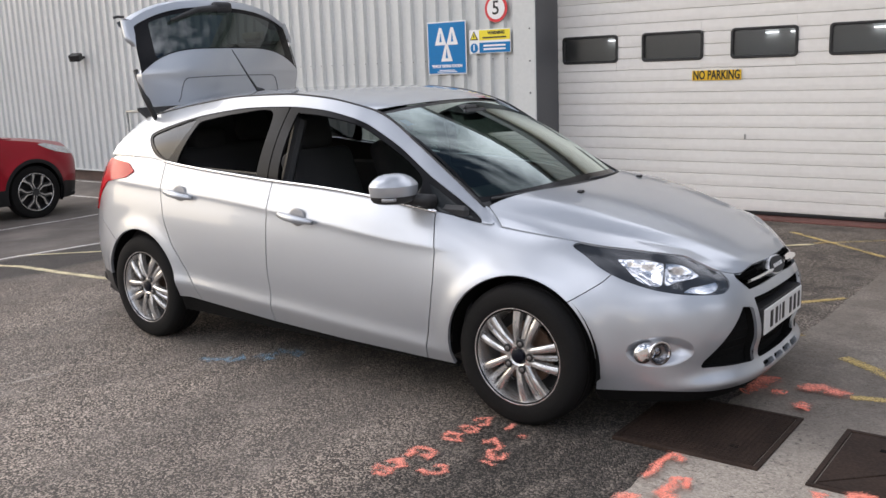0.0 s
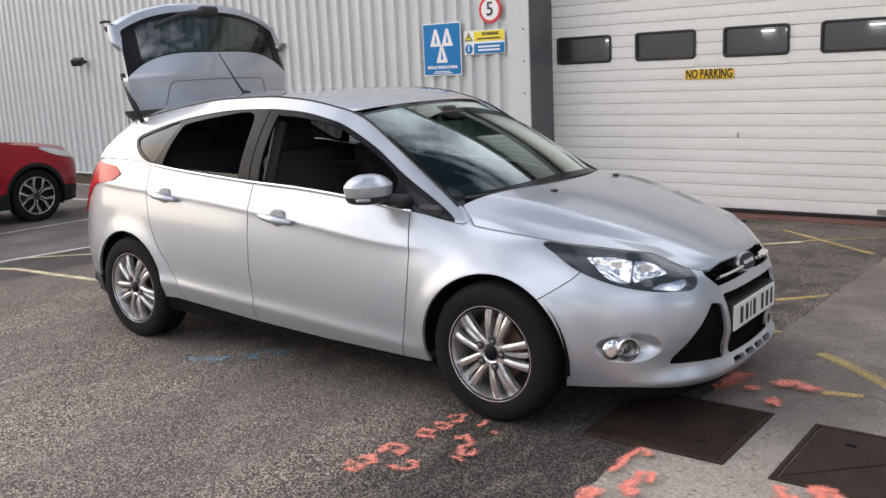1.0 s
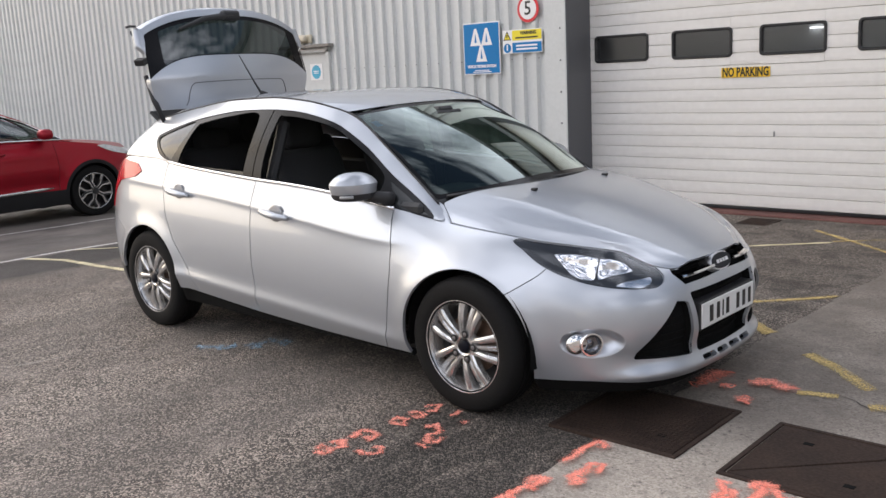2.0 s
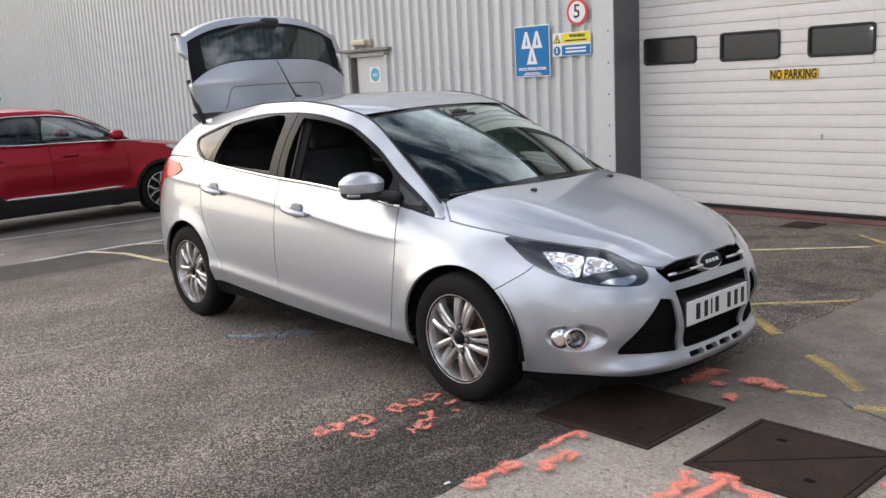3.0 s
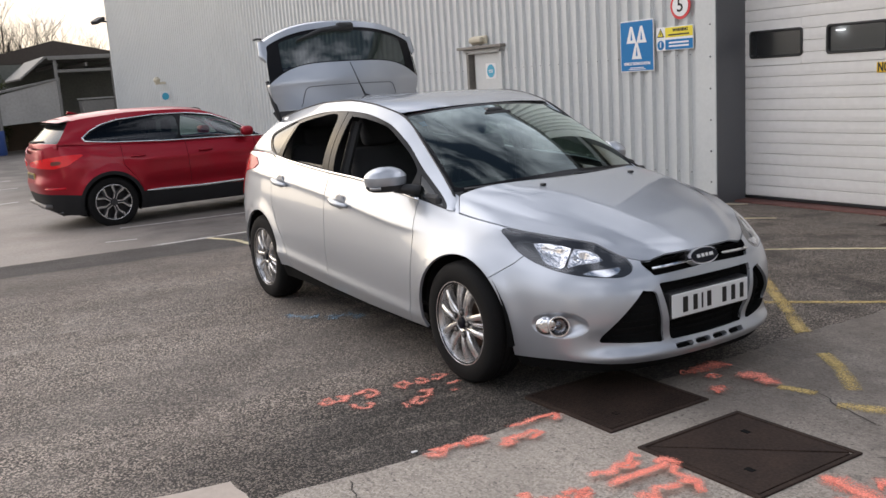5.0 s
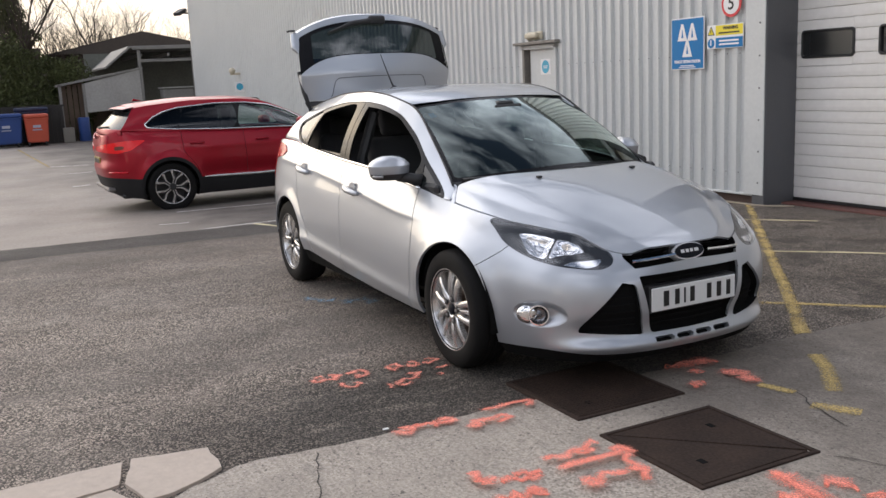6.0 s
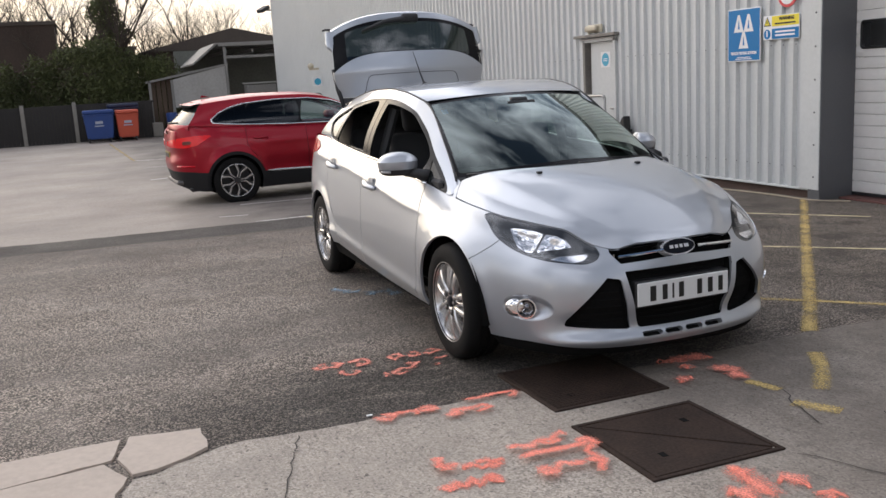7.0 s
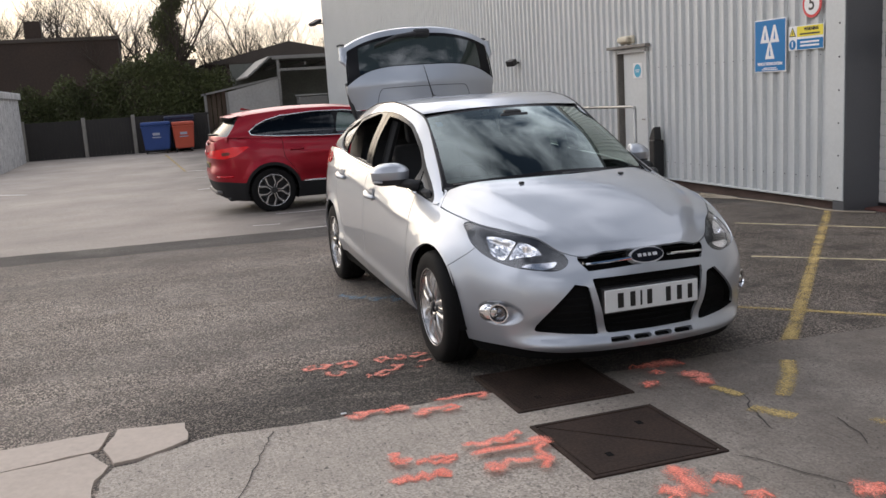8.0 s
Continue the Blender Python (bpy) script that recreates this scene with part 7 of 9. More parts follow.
def build_red_car():
    global car
    red = thing("red_crossover", "red crossover with black cladding parked in marked bay", "car", (-8.90, 0.84, ground_z(-8.9, 0.8) + 0.0), 91.0, "parked cars")
    keep = car
    car = red
    sk = Skin(r_tub, float(RQ[-1]), float(RQ[0]), 150, 0.0, 2.0, 36)
    f = sk.faces

    def ring(cx, r):
        return lambda prm, pos: np.where(np.abs(prm[:, 0] - cx) < 0.75, r - np.hypot(pos[:, 0] - cx, pos[:, 2] - 0.35), -1.0)
    for cx in (-1.323, 1.323):
        _, f = sk.cut(f, ring(cx, 0.385))
    clad = []
    low, f = sk.cut(f, lambda prm, pos: np.interp(prm[:, 0], [-3, -2.0, -1.8, -0.9, -0.8, 0.8, 1.8, 2.2], [0.55, 0.52, 0.50, 0.46, 0.46, 0.42, 0.45, 0.40]) - pos[:, 2])
    clad += low
    for cx in (-1.323, 1.323):
        got, f = sk.cut(f, ring(cx, 0.435))
        clad += got
    both("wheel_cladding", sk, clad, M_CLADBLK, 0.02, "black plastic lower cladding")
    lamp, f = sk.cut(f, poly_region([(-1.62, 1.045), (-1.72, 0.985), (-1.86, 0.905), (-2.05, 0.870), (-2.72, 0.905), (-2.72, 0.955), (-2.2, 1.015), (-1.90, 1.045)], QZ, 0, False))
    lamps = both("tail_lamp", sk, lamp, M_BRIGHTRED, 0.015, "long red tail lamp", lift=0.006)
    core, _ = sk.cut(lamp, poly_region([(-1.93, 0.972), (-1.97, 0.925), (-2.10, 0.915), (-2.10, 0.970)], QZ, 0, False))
    for (sd, _), ob in zip(SIDES, lamps):
        part("lamp_core", sk.mesh(core, sd, 0.0, 0.009), M_DARKRED, ob, "dull brownish inner lamp field", smooth=True)
    front, f = sk.cut(f, poly_region([(1.44, 0.968), (1.62, 0.962), (1.95, 0.905), (2.35, 0.870), (2.35, 0.760), (1.95, 0.800), (1.70, 0.850), (1.56, 0.905)], QZ, 0, False))
    both("head_lamp", sk, front, M_HEADPALE, 0.015, "slim clear head lamp", lift=0.005)
    # doors
    for pts, name in (([(0.80, 1.3), (0.84, 0.75), (0.80, 0.2), (-0.20, 0.2), (-0.22, 1.3)], "front_door"), ([(-0.22, 1.3), (-0.20, 0.2), (-0.80, 0.2), (-0.95, 0.62), (-1.12, 0.85), (-1.14, 1.3)], "rear_door")):
        reg = poly_region(pts, QZ, 0, False)
        got, f = sk.cut(f, lambda a, b: reg(a, b) - 0.003)
        _, f = sk.cut(f, lambda a, b: reg(a, b) + 0.003)
        both(name, sk, got, M_RED, 0.015, "red door skin")
    wing, rest = sk.cut(f, lambda prm, pos: prm[:, 0])
    both("front_body", sk, wing, M_RED, 0.015)
    rb, rest = sk.cut(rest, lambda prm, pos: np.minimum(-1.62 - prm[:, 0], 0.72 - pos[:, 2]))
    both("rear_bumper", sk, rb, M_RED, 0.015, "red rear bumper skin")
    both("rear_quarter", sk, rest, M_RED, 0.015)
    inner = Skin(r_tub, 1.9, -3.0, 60, 0.0, 2.0, 12)
    g = inner.faces
    for cx in (-1.323, 1.323):
        _, g = inner.cut(g, ring(cx, 0.41))
    both("inner_shell", inner, g, M_BLACK, lift=-0.025)
    part("underfloor", box((-2.0, -0.72, 0.22), (2.0, 0.72, 0.30), 0.03), M_BLACK, car, "dark underbody")
    # skid plate, reflectors, plate and badge at the rear
    part("skid_plate", box((-2.17, -0.60, 0.33), (-2.06, 0.60, 0.385), 0.02, segs=2), M_ALLOYDARK, car, "dull silver rear skid plate")
    part("number_plate", box((-2.198, -0.26, 0.70), (-2.17, 0.26, 0.81), 0.004), M_PLATEYEL, car, "yellow number plate with dark bar")
    part("plate_bar", box((-2.201, -0.21, 0.725), (-2.196, 0.21, 0.785)), M_INK, car)
    for s, _ in SIDES:
        p = r_tub(-1.98, 0.9)
        bm = bmesh.new()
        add_tube(bm, [Vector((c.x, c.y * s, 0.60)) for c in [r_tub(q, 0.87) for q in (-1.92, -2.02, -2.12, -2.24)]], 0.017, 8)
        part("rear_reflector", bm, M_REDLENS, car, "red rear reflector", smooth=True)
        bm = bmesh.new()
        add_tube(bm, [Vector((x, (r_tub(x, 0.5).y - 0.012) * s, 0.445 + 0.02 * abs(x))) for x in [-0.86 + 1.6 * k / 10 for k in range(11)]], [0.006] + [0.020] * 9 + [0.006], 8)
        part("door_moulding", bm, M_ALLOY, car, "silver door moulding", smooth=True)
    # cabin sides
    ck = Skin(r_cabin, 1.12, -1.97, 110, 0.0, 1.0, 18)
    f, _ = ck.cut(ck.faces, lambda prm, pos: pos[:, 0] - (-1.95 + 0.22 * np.clip(prm[:, 1], 0, 1) ** 1.2))
    dlo_pts = [(0.98, 1.080), (0.84, 1.165), (0.55, 1.335), (0.25, 1.445), (-0.1, 1.495), (-0.6, 1.505), (-1.1, 1.470), (-1.33, 1.420), (-1.50, 1.345), (-1.615, 1.260), (-1.590, 1.212), (-1.42, 1.192), (-1.20, 1.170), (-0.5, 1.132), (0.3, 1.112), (0.80, 1.090)]
    dlo, body = ck.cut(f, poly_region(dlo_pts, XZ))
    both("cabin_side", ck, body, M_RED, 0.012, "red pillars and roof rail")
    panes = [("front_door_glass", [(0.84, 1.13), (0.55, 1.315), (0.25, 1.425), (-0.12, 1.475), (-0.20, 1.46), (-0.24, 1.14), (0.5, 1.122)]),
             ("rear_door_glass", [(-0.30, 1.475), (-0.62, 1.485), (-1.02, 1.458), (-1.12, 1.185), (-0.36, 1.148)]),
             ("quarter_glass", [(-1.08, 1.45), (-1.31, 1.400), (-1.47, 1.330), (-1.575, 1.256), (-1.555, 1.228), (-1.40, 1.210), (-1.17, 1.190)])]
    for name, pts in panes:
        got, dlo = ck.cut(dlo, poly_region(pts, XZ))
        both(name, ck, got, M_SIDECLEAR if name == "front_door_glass" else M_PRIVACY, 0, "dark side window glass", lift=-0.006)
    both("window_frame", ck, dlo, M_GLOSSBLK, 0.01, "black window frame", lift=-0.002)
    for s, _ in SIDES:
        bm = bmesh.new()
        ring_pts, n = [], len(dlo_pts)
        for i in range(n):
            p1, p2 = dlo_pts[i], dlo_pts[(i + 1) % n]
            for k in range(3):
                t = k / 3
                x, z = p1[0] + (p2[0] - p1[0]) * t, p1[1] + (p2[1] - p1[1]) * t
                zb, zs = spline(R_BELT, x), spline(R_RAIL_Z, x)
                c = r_cabin(x, min(1, max(0, (z - zb) / (zs - zb))))
                ring_pts.append(Vector((c.x, (c.y - 0.004) * s, c.z)))
        add_tube(bm, ring_pts, 0.0105, 6, True)
        part("window_chrome", bm, M_CHROME, car, "chrome window surround", smooth=True)
        bm = bmesh.new()
        add_box(bm, (-0.09, -0.10, -0.065), (0.09, 0.10, 0.075), 0.06, pose(0.68, -0.965 * s, 1.17, 0, 0, -8 * s), 3)
        part("door_mirror", bm, M_RED, car, "red door mirror", smooth=True)
        for x in (0.05, -0.92):
            bm = bmesh.new()
            y = r_tub(x, 1.55).y
            add_tube(bm, [Vector((x - 0.1 + 0.2 * k / 6, (y - 0.012 - 0.012 * math.sin(math.pi * k / 6)) * s, 0.955)) for k in range(7)], 0.014, 6)
            part("door_handle", bm, M_RED, car, smooth=True)
    # roof, screens, bonnet
    def patch(name, fn, na, nb, material, lab):
        p = Skin(fn, 0.0, 1.0, na, 0.0, 1.0, nb)
        bm = p.mesh(p.faces, 1)
        join(bm, p.mesh(p.faces, -1))
        bmesh.ops.remove_doubles(bm, verts=bm.verts, dist=0.001)
        bmesh.ops.recalc_face_normals(bm, faces=bm.faces)
        return part(name, bm, material, car, lab, smooth=True)

    def roof(u, a):
        x = -1.73 + 1.90 * a
        ys, zs = spline(R_RAIL_Y, x), spline(R_RAIL_Z, x)
        return Vector((x - 0.06 * (1 - u * u) * (1 - a), -ys * u, zs + 0.045 * (1 - u**2.6)))
    patch("roof_skin", roof, 14, 30, M_RED, "red roof")
    patch("rear_screen", lambda u, h: r_rear(u, 0.06 + 0.86 * h), 14, 14, M_TRIGLASS, "dark rear window")
    patch("tailgate_base", lambda u, h: r_rear(u, 0.07 * h) if h > 0 else Vector((r_rear(u, 0).x, r_rear(u, 0).y, r_rear(u, 0).z - 0.06)), 14, 3, M_RED, "red tailgate top edge")

    def spoil(u, h):
        e = r_rear(u, 0.98)
        return Vector((e.x + 0.06 - 0.19 * h, e.y * (1.0 - 0.03 * h), e.z + 0.035 - 0.035 * h))
    patch("spoiler", spoil, 14, 5, M_RED, "red roof spoiler")
    patch("spoiler_underside", lambda u, h: spoil(u, h) - Vector((0, 0, 0.028)), 14, 5, M_SATIN, "black spoiler underside")

    def wscreen(u, h):
        b, t = Vector((1.22 - 0.18 * u**2.2, -0.72 * u, 1.03)), Vector((0.24 - 0.08 * u**2.2, -0.59 * u, 1.555 - 0.05 * u * u))
        return b.lerp(t, h)
    patch("windscreen", wscreen, 14, 12, M_SCREEN, "windscreen glass")

    def hood(u, a):
        x = 1.12 + 1.0 * a
        e = r_tub(1.08 + 1.25 * a, 2.0)
        z = 1.055 - 0.03 * a - 0.09 * a * a
        return Vector((x * (1 - u**3) + e.x * u**3, e.y * u, z + (e.z - z) * u**3))
    patch("bonnet", hood, 14, 16, M_RED, "red bonnet")
    part("tailgate_panel", box((-2.128, -0.60, 0.92), (-1.90, 0.60, 1.13), 0.02), M_RED, car, "red tailgate panel", smooth=True)
    # cabin fittings
    for x, y in ((0.1, -0.38), (0.1, 0.38), (-0.82, -0.4), (-0.82, 0.4)):
        bm = bmesh.new()
        add_box(bm, (x - 0.25, y - 0.25, 0.55), (x + 0.25, y + 0.25, 0.72), 0.05, segs=2)
        add_box(bm, (-0.06, -0.24, 0), (0.06, 0.24, 0.58), 0.05, Matrix.Translation((x - 0.24, y, 0.68)) @ Euler((0, radians(-18), 0)).to_matrix().to_4x4(), 2)
        add_box(bm, (x - 0.48, y - 0.12, 1.24), (x - 0.38, y + 0.12, 1.42), 0.04, segs=2)
        part("seat", bm, M_CLOTH, car, "dark seat", smooth=True)
    part("cabin_floor", box((-1.9, -0.74, 0.34), (1.2, 0.74, 0.42), 0.02), M_CLOTH, car)
    part("dashboard", box((0.62, -0.72, 0.66), (1.15, 0.72, 1.02), 0.07, segs=2), M_DASH, car, smooth=True)
    # shark aerial and rear wiper
    bm = bmesh.new()
    add_prism(bm, [(-0.07, 0), (0.09, 0), (-0.05, 0.038)], 0.03, Matrix.Translation((-1.55, 0.015, 1.585)) @ Euler((radians(90), 0, 0)).to_matrix().to_4x4(), 0.005)
    part("roof_aerial", bm, M_RED, car)
    a, b = r_rear(0.05, 0.12), r_rear(0.6, 0.22)
    bm = bmesh.new()
    add_tube(bm, [a + Vector((-0.03, 0, 0)), b + Vector((-0.02, 0, 0))], [0.018, 0.009], 6)
    part("rear_wiper", bm, M_SATIN, car)
    # wheels: dark with bright-cut Y spokes
    R = 0.350
    to_y = Euler((radians(90), 0, 0)).to_matrix().to_4x4()
    bm = bmesh.new()
    prof = [(0.245, -0.10), (0.262, -0.108), (0.31, -0.108), (0.335, -0.098), (R, -0.07), (R, -0.02)]
    lathe(bm, prof + [(r, -z) for r, z in prof[::-1]], to_y, 48)
    w = part("wheel", bm, M_RUBBER, car, "black tyre on two-tone alloy wheel", smooth=True, angle=35)
    bm = bmesh.new()
    lathe(bm, [(0.246, 0.10), (0.240, 0.098), (0.232, 0.07), (0.22, 0.0), (0.0, 0.0)], to_y, 48)
    part("rim", bm, M_BLACK, w, "black rim barrel", smooth=True, angle=40)
    bm = bmesh.new()
    lathe(bm, [(0.248, 0.098), (0.247, 0.103), (0.238, 0.103), (0.236, 0.098)], to_y, 48)
    part("rim_edge", bm, M_ALLOY, w, smooth=True)
    for g in range(5):
        a = radians(90 + 72 * g)
        rot = to_y @ Matrix.Rotation(a, 4, "Z")
        bm = bmesh.new()
        add_prism(bm, [(0.03, -0.028), (0.12, -0.030), (0.230, -0.095), (0.242, -0.050), (0.150, 0.0), (0.242, 0.050), (0.230, 0.095), (0.12, 0.030), (0.03, 0.028)], 0.03, rot @ Matrix.Translation((0, 0, 0.058)))
        part("spoke", bm, M_SATIN, w)
        for sg in (1, -1):
            bm = bmesh.new()
            pts = [(0.045, 0.010), (0.130, 0.010), (0.205, 0.058), (0.243, 0.052), (0.240, 0.090), (0.196, 0.086), (0.122, 0.026), (0.045, 0.022)]
            add_prism(bm, [(x, y * sg) for x, y in (pts if sg > 0 else pts[::-1])], 0.006, rot @ Matrix.Translation((0, 0, 0.086)))
            part("spoke_face", bm, M_ALLOY, w, "bright-cut spoke face")
    bm = bmesh.new()
    lathe(bm, [(0.045, 0.08), (0.042, 0.098), (0.0, 0.10)], to_y, 24)
    part("centre_cap", bm, M_SATIN, w, smooth=True, angle=40)
    w.matrix_basis = pose(-1.323, -0.790, R, 0, 20, 0)
    for x, y, rz, spin in ((1.323, -0.79, 0, 50), (-1.323, 0.79, 180, 10), (1.323, 0.79, 180, 33)):
        copy_thing(w, pose(x, y, R, 0, 0, rz) @ pose(0, 0, 0, 0, spin, 0))
    for s, _ in SIDES:
        for cx in (-1.323, 1.323):
            bm = bmesh.new()
            rows = []
            for i in range(19):
                t = radians(-25 + 230 * i / 18)
                rows.append([bm.verts.new((cx + 0.40 * math.cos(t), -y * s, max(0.2, 0.35 + 0.40 * math.sin(t)))) for y in (0.88, 0.6)] + [bm.verts.new((cx, -0.6 * s, 0.35))])
            for r0, r1 in zip(rows, rows[1:]):
                for k in range(2):
                    bm.faces.new((r0[k], r0[k + 1], r1[k + 1], r1[k]))
            part("wheel_arch_liner", bm, M_LINER, car)
    car = keep


build_red_car()


# ---- markings, covers and loose things on the ground ----
def ground_top(x, y):
    """Height of the walkable surface: the concrete lies a little above the asphalt."""
    return ground_z(x, y) + (0.0125 if x > 1.97 else 0.005)


def ribbon(bm, lay, pts, width, wob=0.0, seed=0, lift=0.0, rim=(0.42, 0.10)):
    """A painted stroke along points on the ground, its rim marked for wear."""
    rnd = random.Random(seed)
    pts = [Vector(p) for p in pts]
    fine = []
    for a, b in zip(pts, pts[1:]):
        k = max(2, round((b - a).length / 0.05))
        fine += [a.lerp(b, i / k) for i in range(k)]
    fine.append(pts[-1])
    if wob:
        fine = [p + Vector((rnd.uniform(-wob, wob), rnd.uniform(-wob, wob))) for p in fine]
    rows = []
    for i, p in enumerate(fine):
        d = (fine[min(i + 1, len(fine) - 1)] - fine[max(i - 1, 0)]).normalized()
        n = Vector((-d.y, d.x))
        w = width * (1 + (rnd.uniform(-0.25, 0.25) if wob else 0))
        row = []
        for t, e in ((-1, rim[0]), (-0.6, rim[1]), (0, 0.0), (0.6, rim[1]), (1, rim[0])):
            c = p + n * (w * t)
            v = bm.verts.new((c.x, c.y, ground_top(c.x, c.y) + lift + 0.00001 * i))
            v[lay] = max(e, 0.35 if (i in (0, len(fine) - 1) and wob) else 0)
            row.append(v)
        rows.append(row)
    for a, b in zip(rows, rows[1:]):
        for k in range(4):
            bm.faces.new((a[k], b[k], b[k + 1], a[k + 1]))


def marking(name, label, strokes, width, material, group="", wob=0.0, seed=0, kind="", lift=0.0, rim=(0.42, 0.10)):
    bm = bmesh.new()
    lay = bm.verts.layers.float.new("edge")
    for i, s in enumerate(strokes):
        ribbon(bm, lay, s, width, wob, seed * 31 + i, lift + 0.0003 * i, rim)
    bmesh.ops.recalc_face_normals(bm, faces=bm.faces)
    return tagged(part(name, bm, material), label, "road marking", group, kind)


def spray(points, width=0.03, material=None, seed=1, label="faded orange spray-painted survey scribble on ground"):
    """One sprayed stroke, shaken to and fro about its line, and the thin speckle that drifts from the can."""
    rnd = random.Random(seed)
    pts = [Vector(p) for p in points]
    up = 0.0008 * (seed % 25)

    def shaken(reach, pace):
        out = []
        for a, b in zip(pts, pts[1:]):
            n = max(2, round((b - a).length / pace))
            d = (b - a).normalized()
            for k in range(n):
                swing = (1 if len(out) % 2 else -1) * width * rnd.uniform(0.2, reach)
                out.append(a.lerp(b, k / n) + Vector((-d.y, d.x)) * swing + d * rnd.uniform(-0.012, 0.012))
        return out + [pts[-1]]
    if material is M_ORANGE_B:
        marking("spray_marking", label, [pts], width * 0.95, material, "orange survey marks", 0.006, seed, "", up, (0.55, 0.20))
    else:
        marking("spray_marking", label, [shaken(1.5, 0.034), shaken(1.1, 0.05)], width * 0.40, material or M_ORANGE, "orange survey marks", 0.005, seed, "", up, (0.50, 0.16))
    marking("spray_marking", "thin orange overspray speckle on ground", [pts], width * 2.3, M_OVERSPRAY, "orange survey marks", 0.012, seed + 3, "", up + 0.0006, (0.5, 0.16))


def scribble(strokes, width, material, seed, label="faded orange spray-painted survey scribble on ground"):
    """Several sprayed strokes that make one letter or figure, with the speckle round them."""
    up = 0.0008 * (seed % 25)
    marking("spray_marking", label, strokes, width * 1.3, material, "orange survey marks", 0.0045, seed, "", up, (0.52, 0.20))
    marking("spray_marking", "thin orange overspray speckle on ground", strokes, width * 2.6, M_OVERSPRAY, "orange survey marks", 0.010, seed + 3, "", up + 0.0006, (0.5, 0.2))


# scribbles on the asphalt by the front wheel
scribble([[(1.09, -1.55), (1.08, -1.51), (1.15, -1.52), (1.16, -1.56), (1.10, -1.55)]], 0.013, M_ORANGE_THIN, 101)
scribble([[(1.11, -1.48), (1.10, -1.45), (1.11, -1.41), (1.17, -1.47), (1.15, -1.48)]], 0.014, M_ORANGE_THIN, 102)
scribble([[(1.12, -1.40), (1.13, -1.35), (1.10, -1.30), (1.13, -1.28), (1.20, -1.29), (1.22, -1.35), (1.15, -1.33)]], 0.014, M_ORANGE_THIN, 103)
scribble([[(1.23, -1.46), (1.30, -1.46), (1.34, -1.45), (1.33, -1.40), (1.31, -1.37), (1.27, -1.41)]], 0.013, M_ORANGE_THIN, 104)
scribble([[(1.12, -1.15), (1.13, -1.11), (1.18, -1.10), (1.22, -1.15), (1.17, -1.16), (1.12, -1.15)]], 0.013, M_ORANGE_THIN, 105)
scribble([[(1.14, -1.04), (1.15, -1.00), (1.21, -1.01), (1.21, -1.06), (1.15, -1.04)]], 0.013, M_ORANGE_THIN, 106)
scribble([[(1.16, -0.96), (1.15, -0.91), (1.19, -0.88), (1.22, -0.95), (1.18, -0.97)]], 0.012, M_ORANGE_THIN, 107)
scribble([[(1.31, -1.13), (1.32, -1.10), (1.34, -1.07), (1.40, -1.12), (1.39, -1.17), (1.44, -1.22), (1.47, -1.19), (1.45, -1.15)]], 0.014, M_ORANGE_THIN, 108)
scribble([[(1.40, -1.26), (1.46, -1.27), (1.49, -1.27)]], 0.012, M_ORANGE_THIN, 109)
scribble([[(1.32, -0.98), (1.32, -0.92), (1.32, -0.87)], [(1.41, -1.00), (1.42, -0.94)]], 0.012, M_ORANGE_THIN, 110)
# along the edge of the concrete
scribble([[(2.01, -1.52), (2.07, -1.46), (2.04, -1.43), (2.00, -1.48), (2.02, -1.42), (2.01, -1.37)]], 0.015, M_ORANGE, 111)
scribble([[(2.02, -1.42), (2.02, -1.35), (2.03, -1.32), (2.08, -1.33)]], 0.015, M_ORANGE, 112)
scribble([[(2.01, -1.31), (2.02, -1.25), (2.05, -1.23), (2.05, -1.31), (2.02, -1.32)]], 0.016, M_ORANGE, 113)
scribble([[(2.01, -1.09), (2.02, -1.01), (2.01, -0.93), (2.02, -0.85), (2.04, -0.82)], [(2.02, -0.83), (2.06, -0.84), (2.09, -0.89)]], 0.014, M_ORANGE, 114)
scribble([[(2.14, -1.22), (2.18, -1.18), (2.12, -1.17), (2.13, -1.10), (2.12, -1.03), (2.16, -1.01), (2.18, -1.10)]], 0.016, M_ORANGE, 115)
# the arrow and letters beside the covers
scribble([[(2.63, -1.16), (2.62, -1.11), (2.66, -1.06), (2.62, -1.02), (2.63, -0.96), (2.58, -0.89), (2.63, -0.89)], [(2.62, -1.02), (2.67, -0.98), (2.64, -0.91)]], 0.015, M_ORANGE, 121)
scribble([[(2.73, -1.16), (2.73, -1.06), (2.73, -0.98), (2.73, -0.89), (2.73, -0.82)], [(2.70, -0.89), (2.69, -0.83), (2.77, -0.81)], [(2.74, -0.83), (2.81, -0.89), (2.86, -0.89), (2.92, -0.89), (2.99, -0.94)], [(2.87, -0.94), (2.90, -0.90), (2.91, -0.86)]], 0.018, M_ORANGE_B, 122, "bright orange spray-painted arrow by iron cover")
scribble([[(2.87, -1.15), (2.86, -1.11), (2.90, -1.09), (2.85, -1.03), (2.89, -0.99), (2.89, -0.94)], [(2.88, -1.15), (2.91, -1.11), (2.90, -1.06)]], 0.018, M_ORANGE, 123)
scribble([[(2.60, -1.47), (2.59, -1.43), (2.67, -1.46), (2.67, -1.44), (2.69, -1.38)], [(2.62, -1.44), (2.69, -1.45), (2.67, -1.40)]], 0.017, M_ORANGE, 124)
scribble([[(2.69, -1.38), (2.66, -1.33), (2.71, -1.30), (2.68, -1.24), (2.68, -1.19)], [(2.65, -1.31), (2.65, -1.26), (2.71, -1.22), (2.71, -1.28)]], 0.017, M_ORANGE, 125)
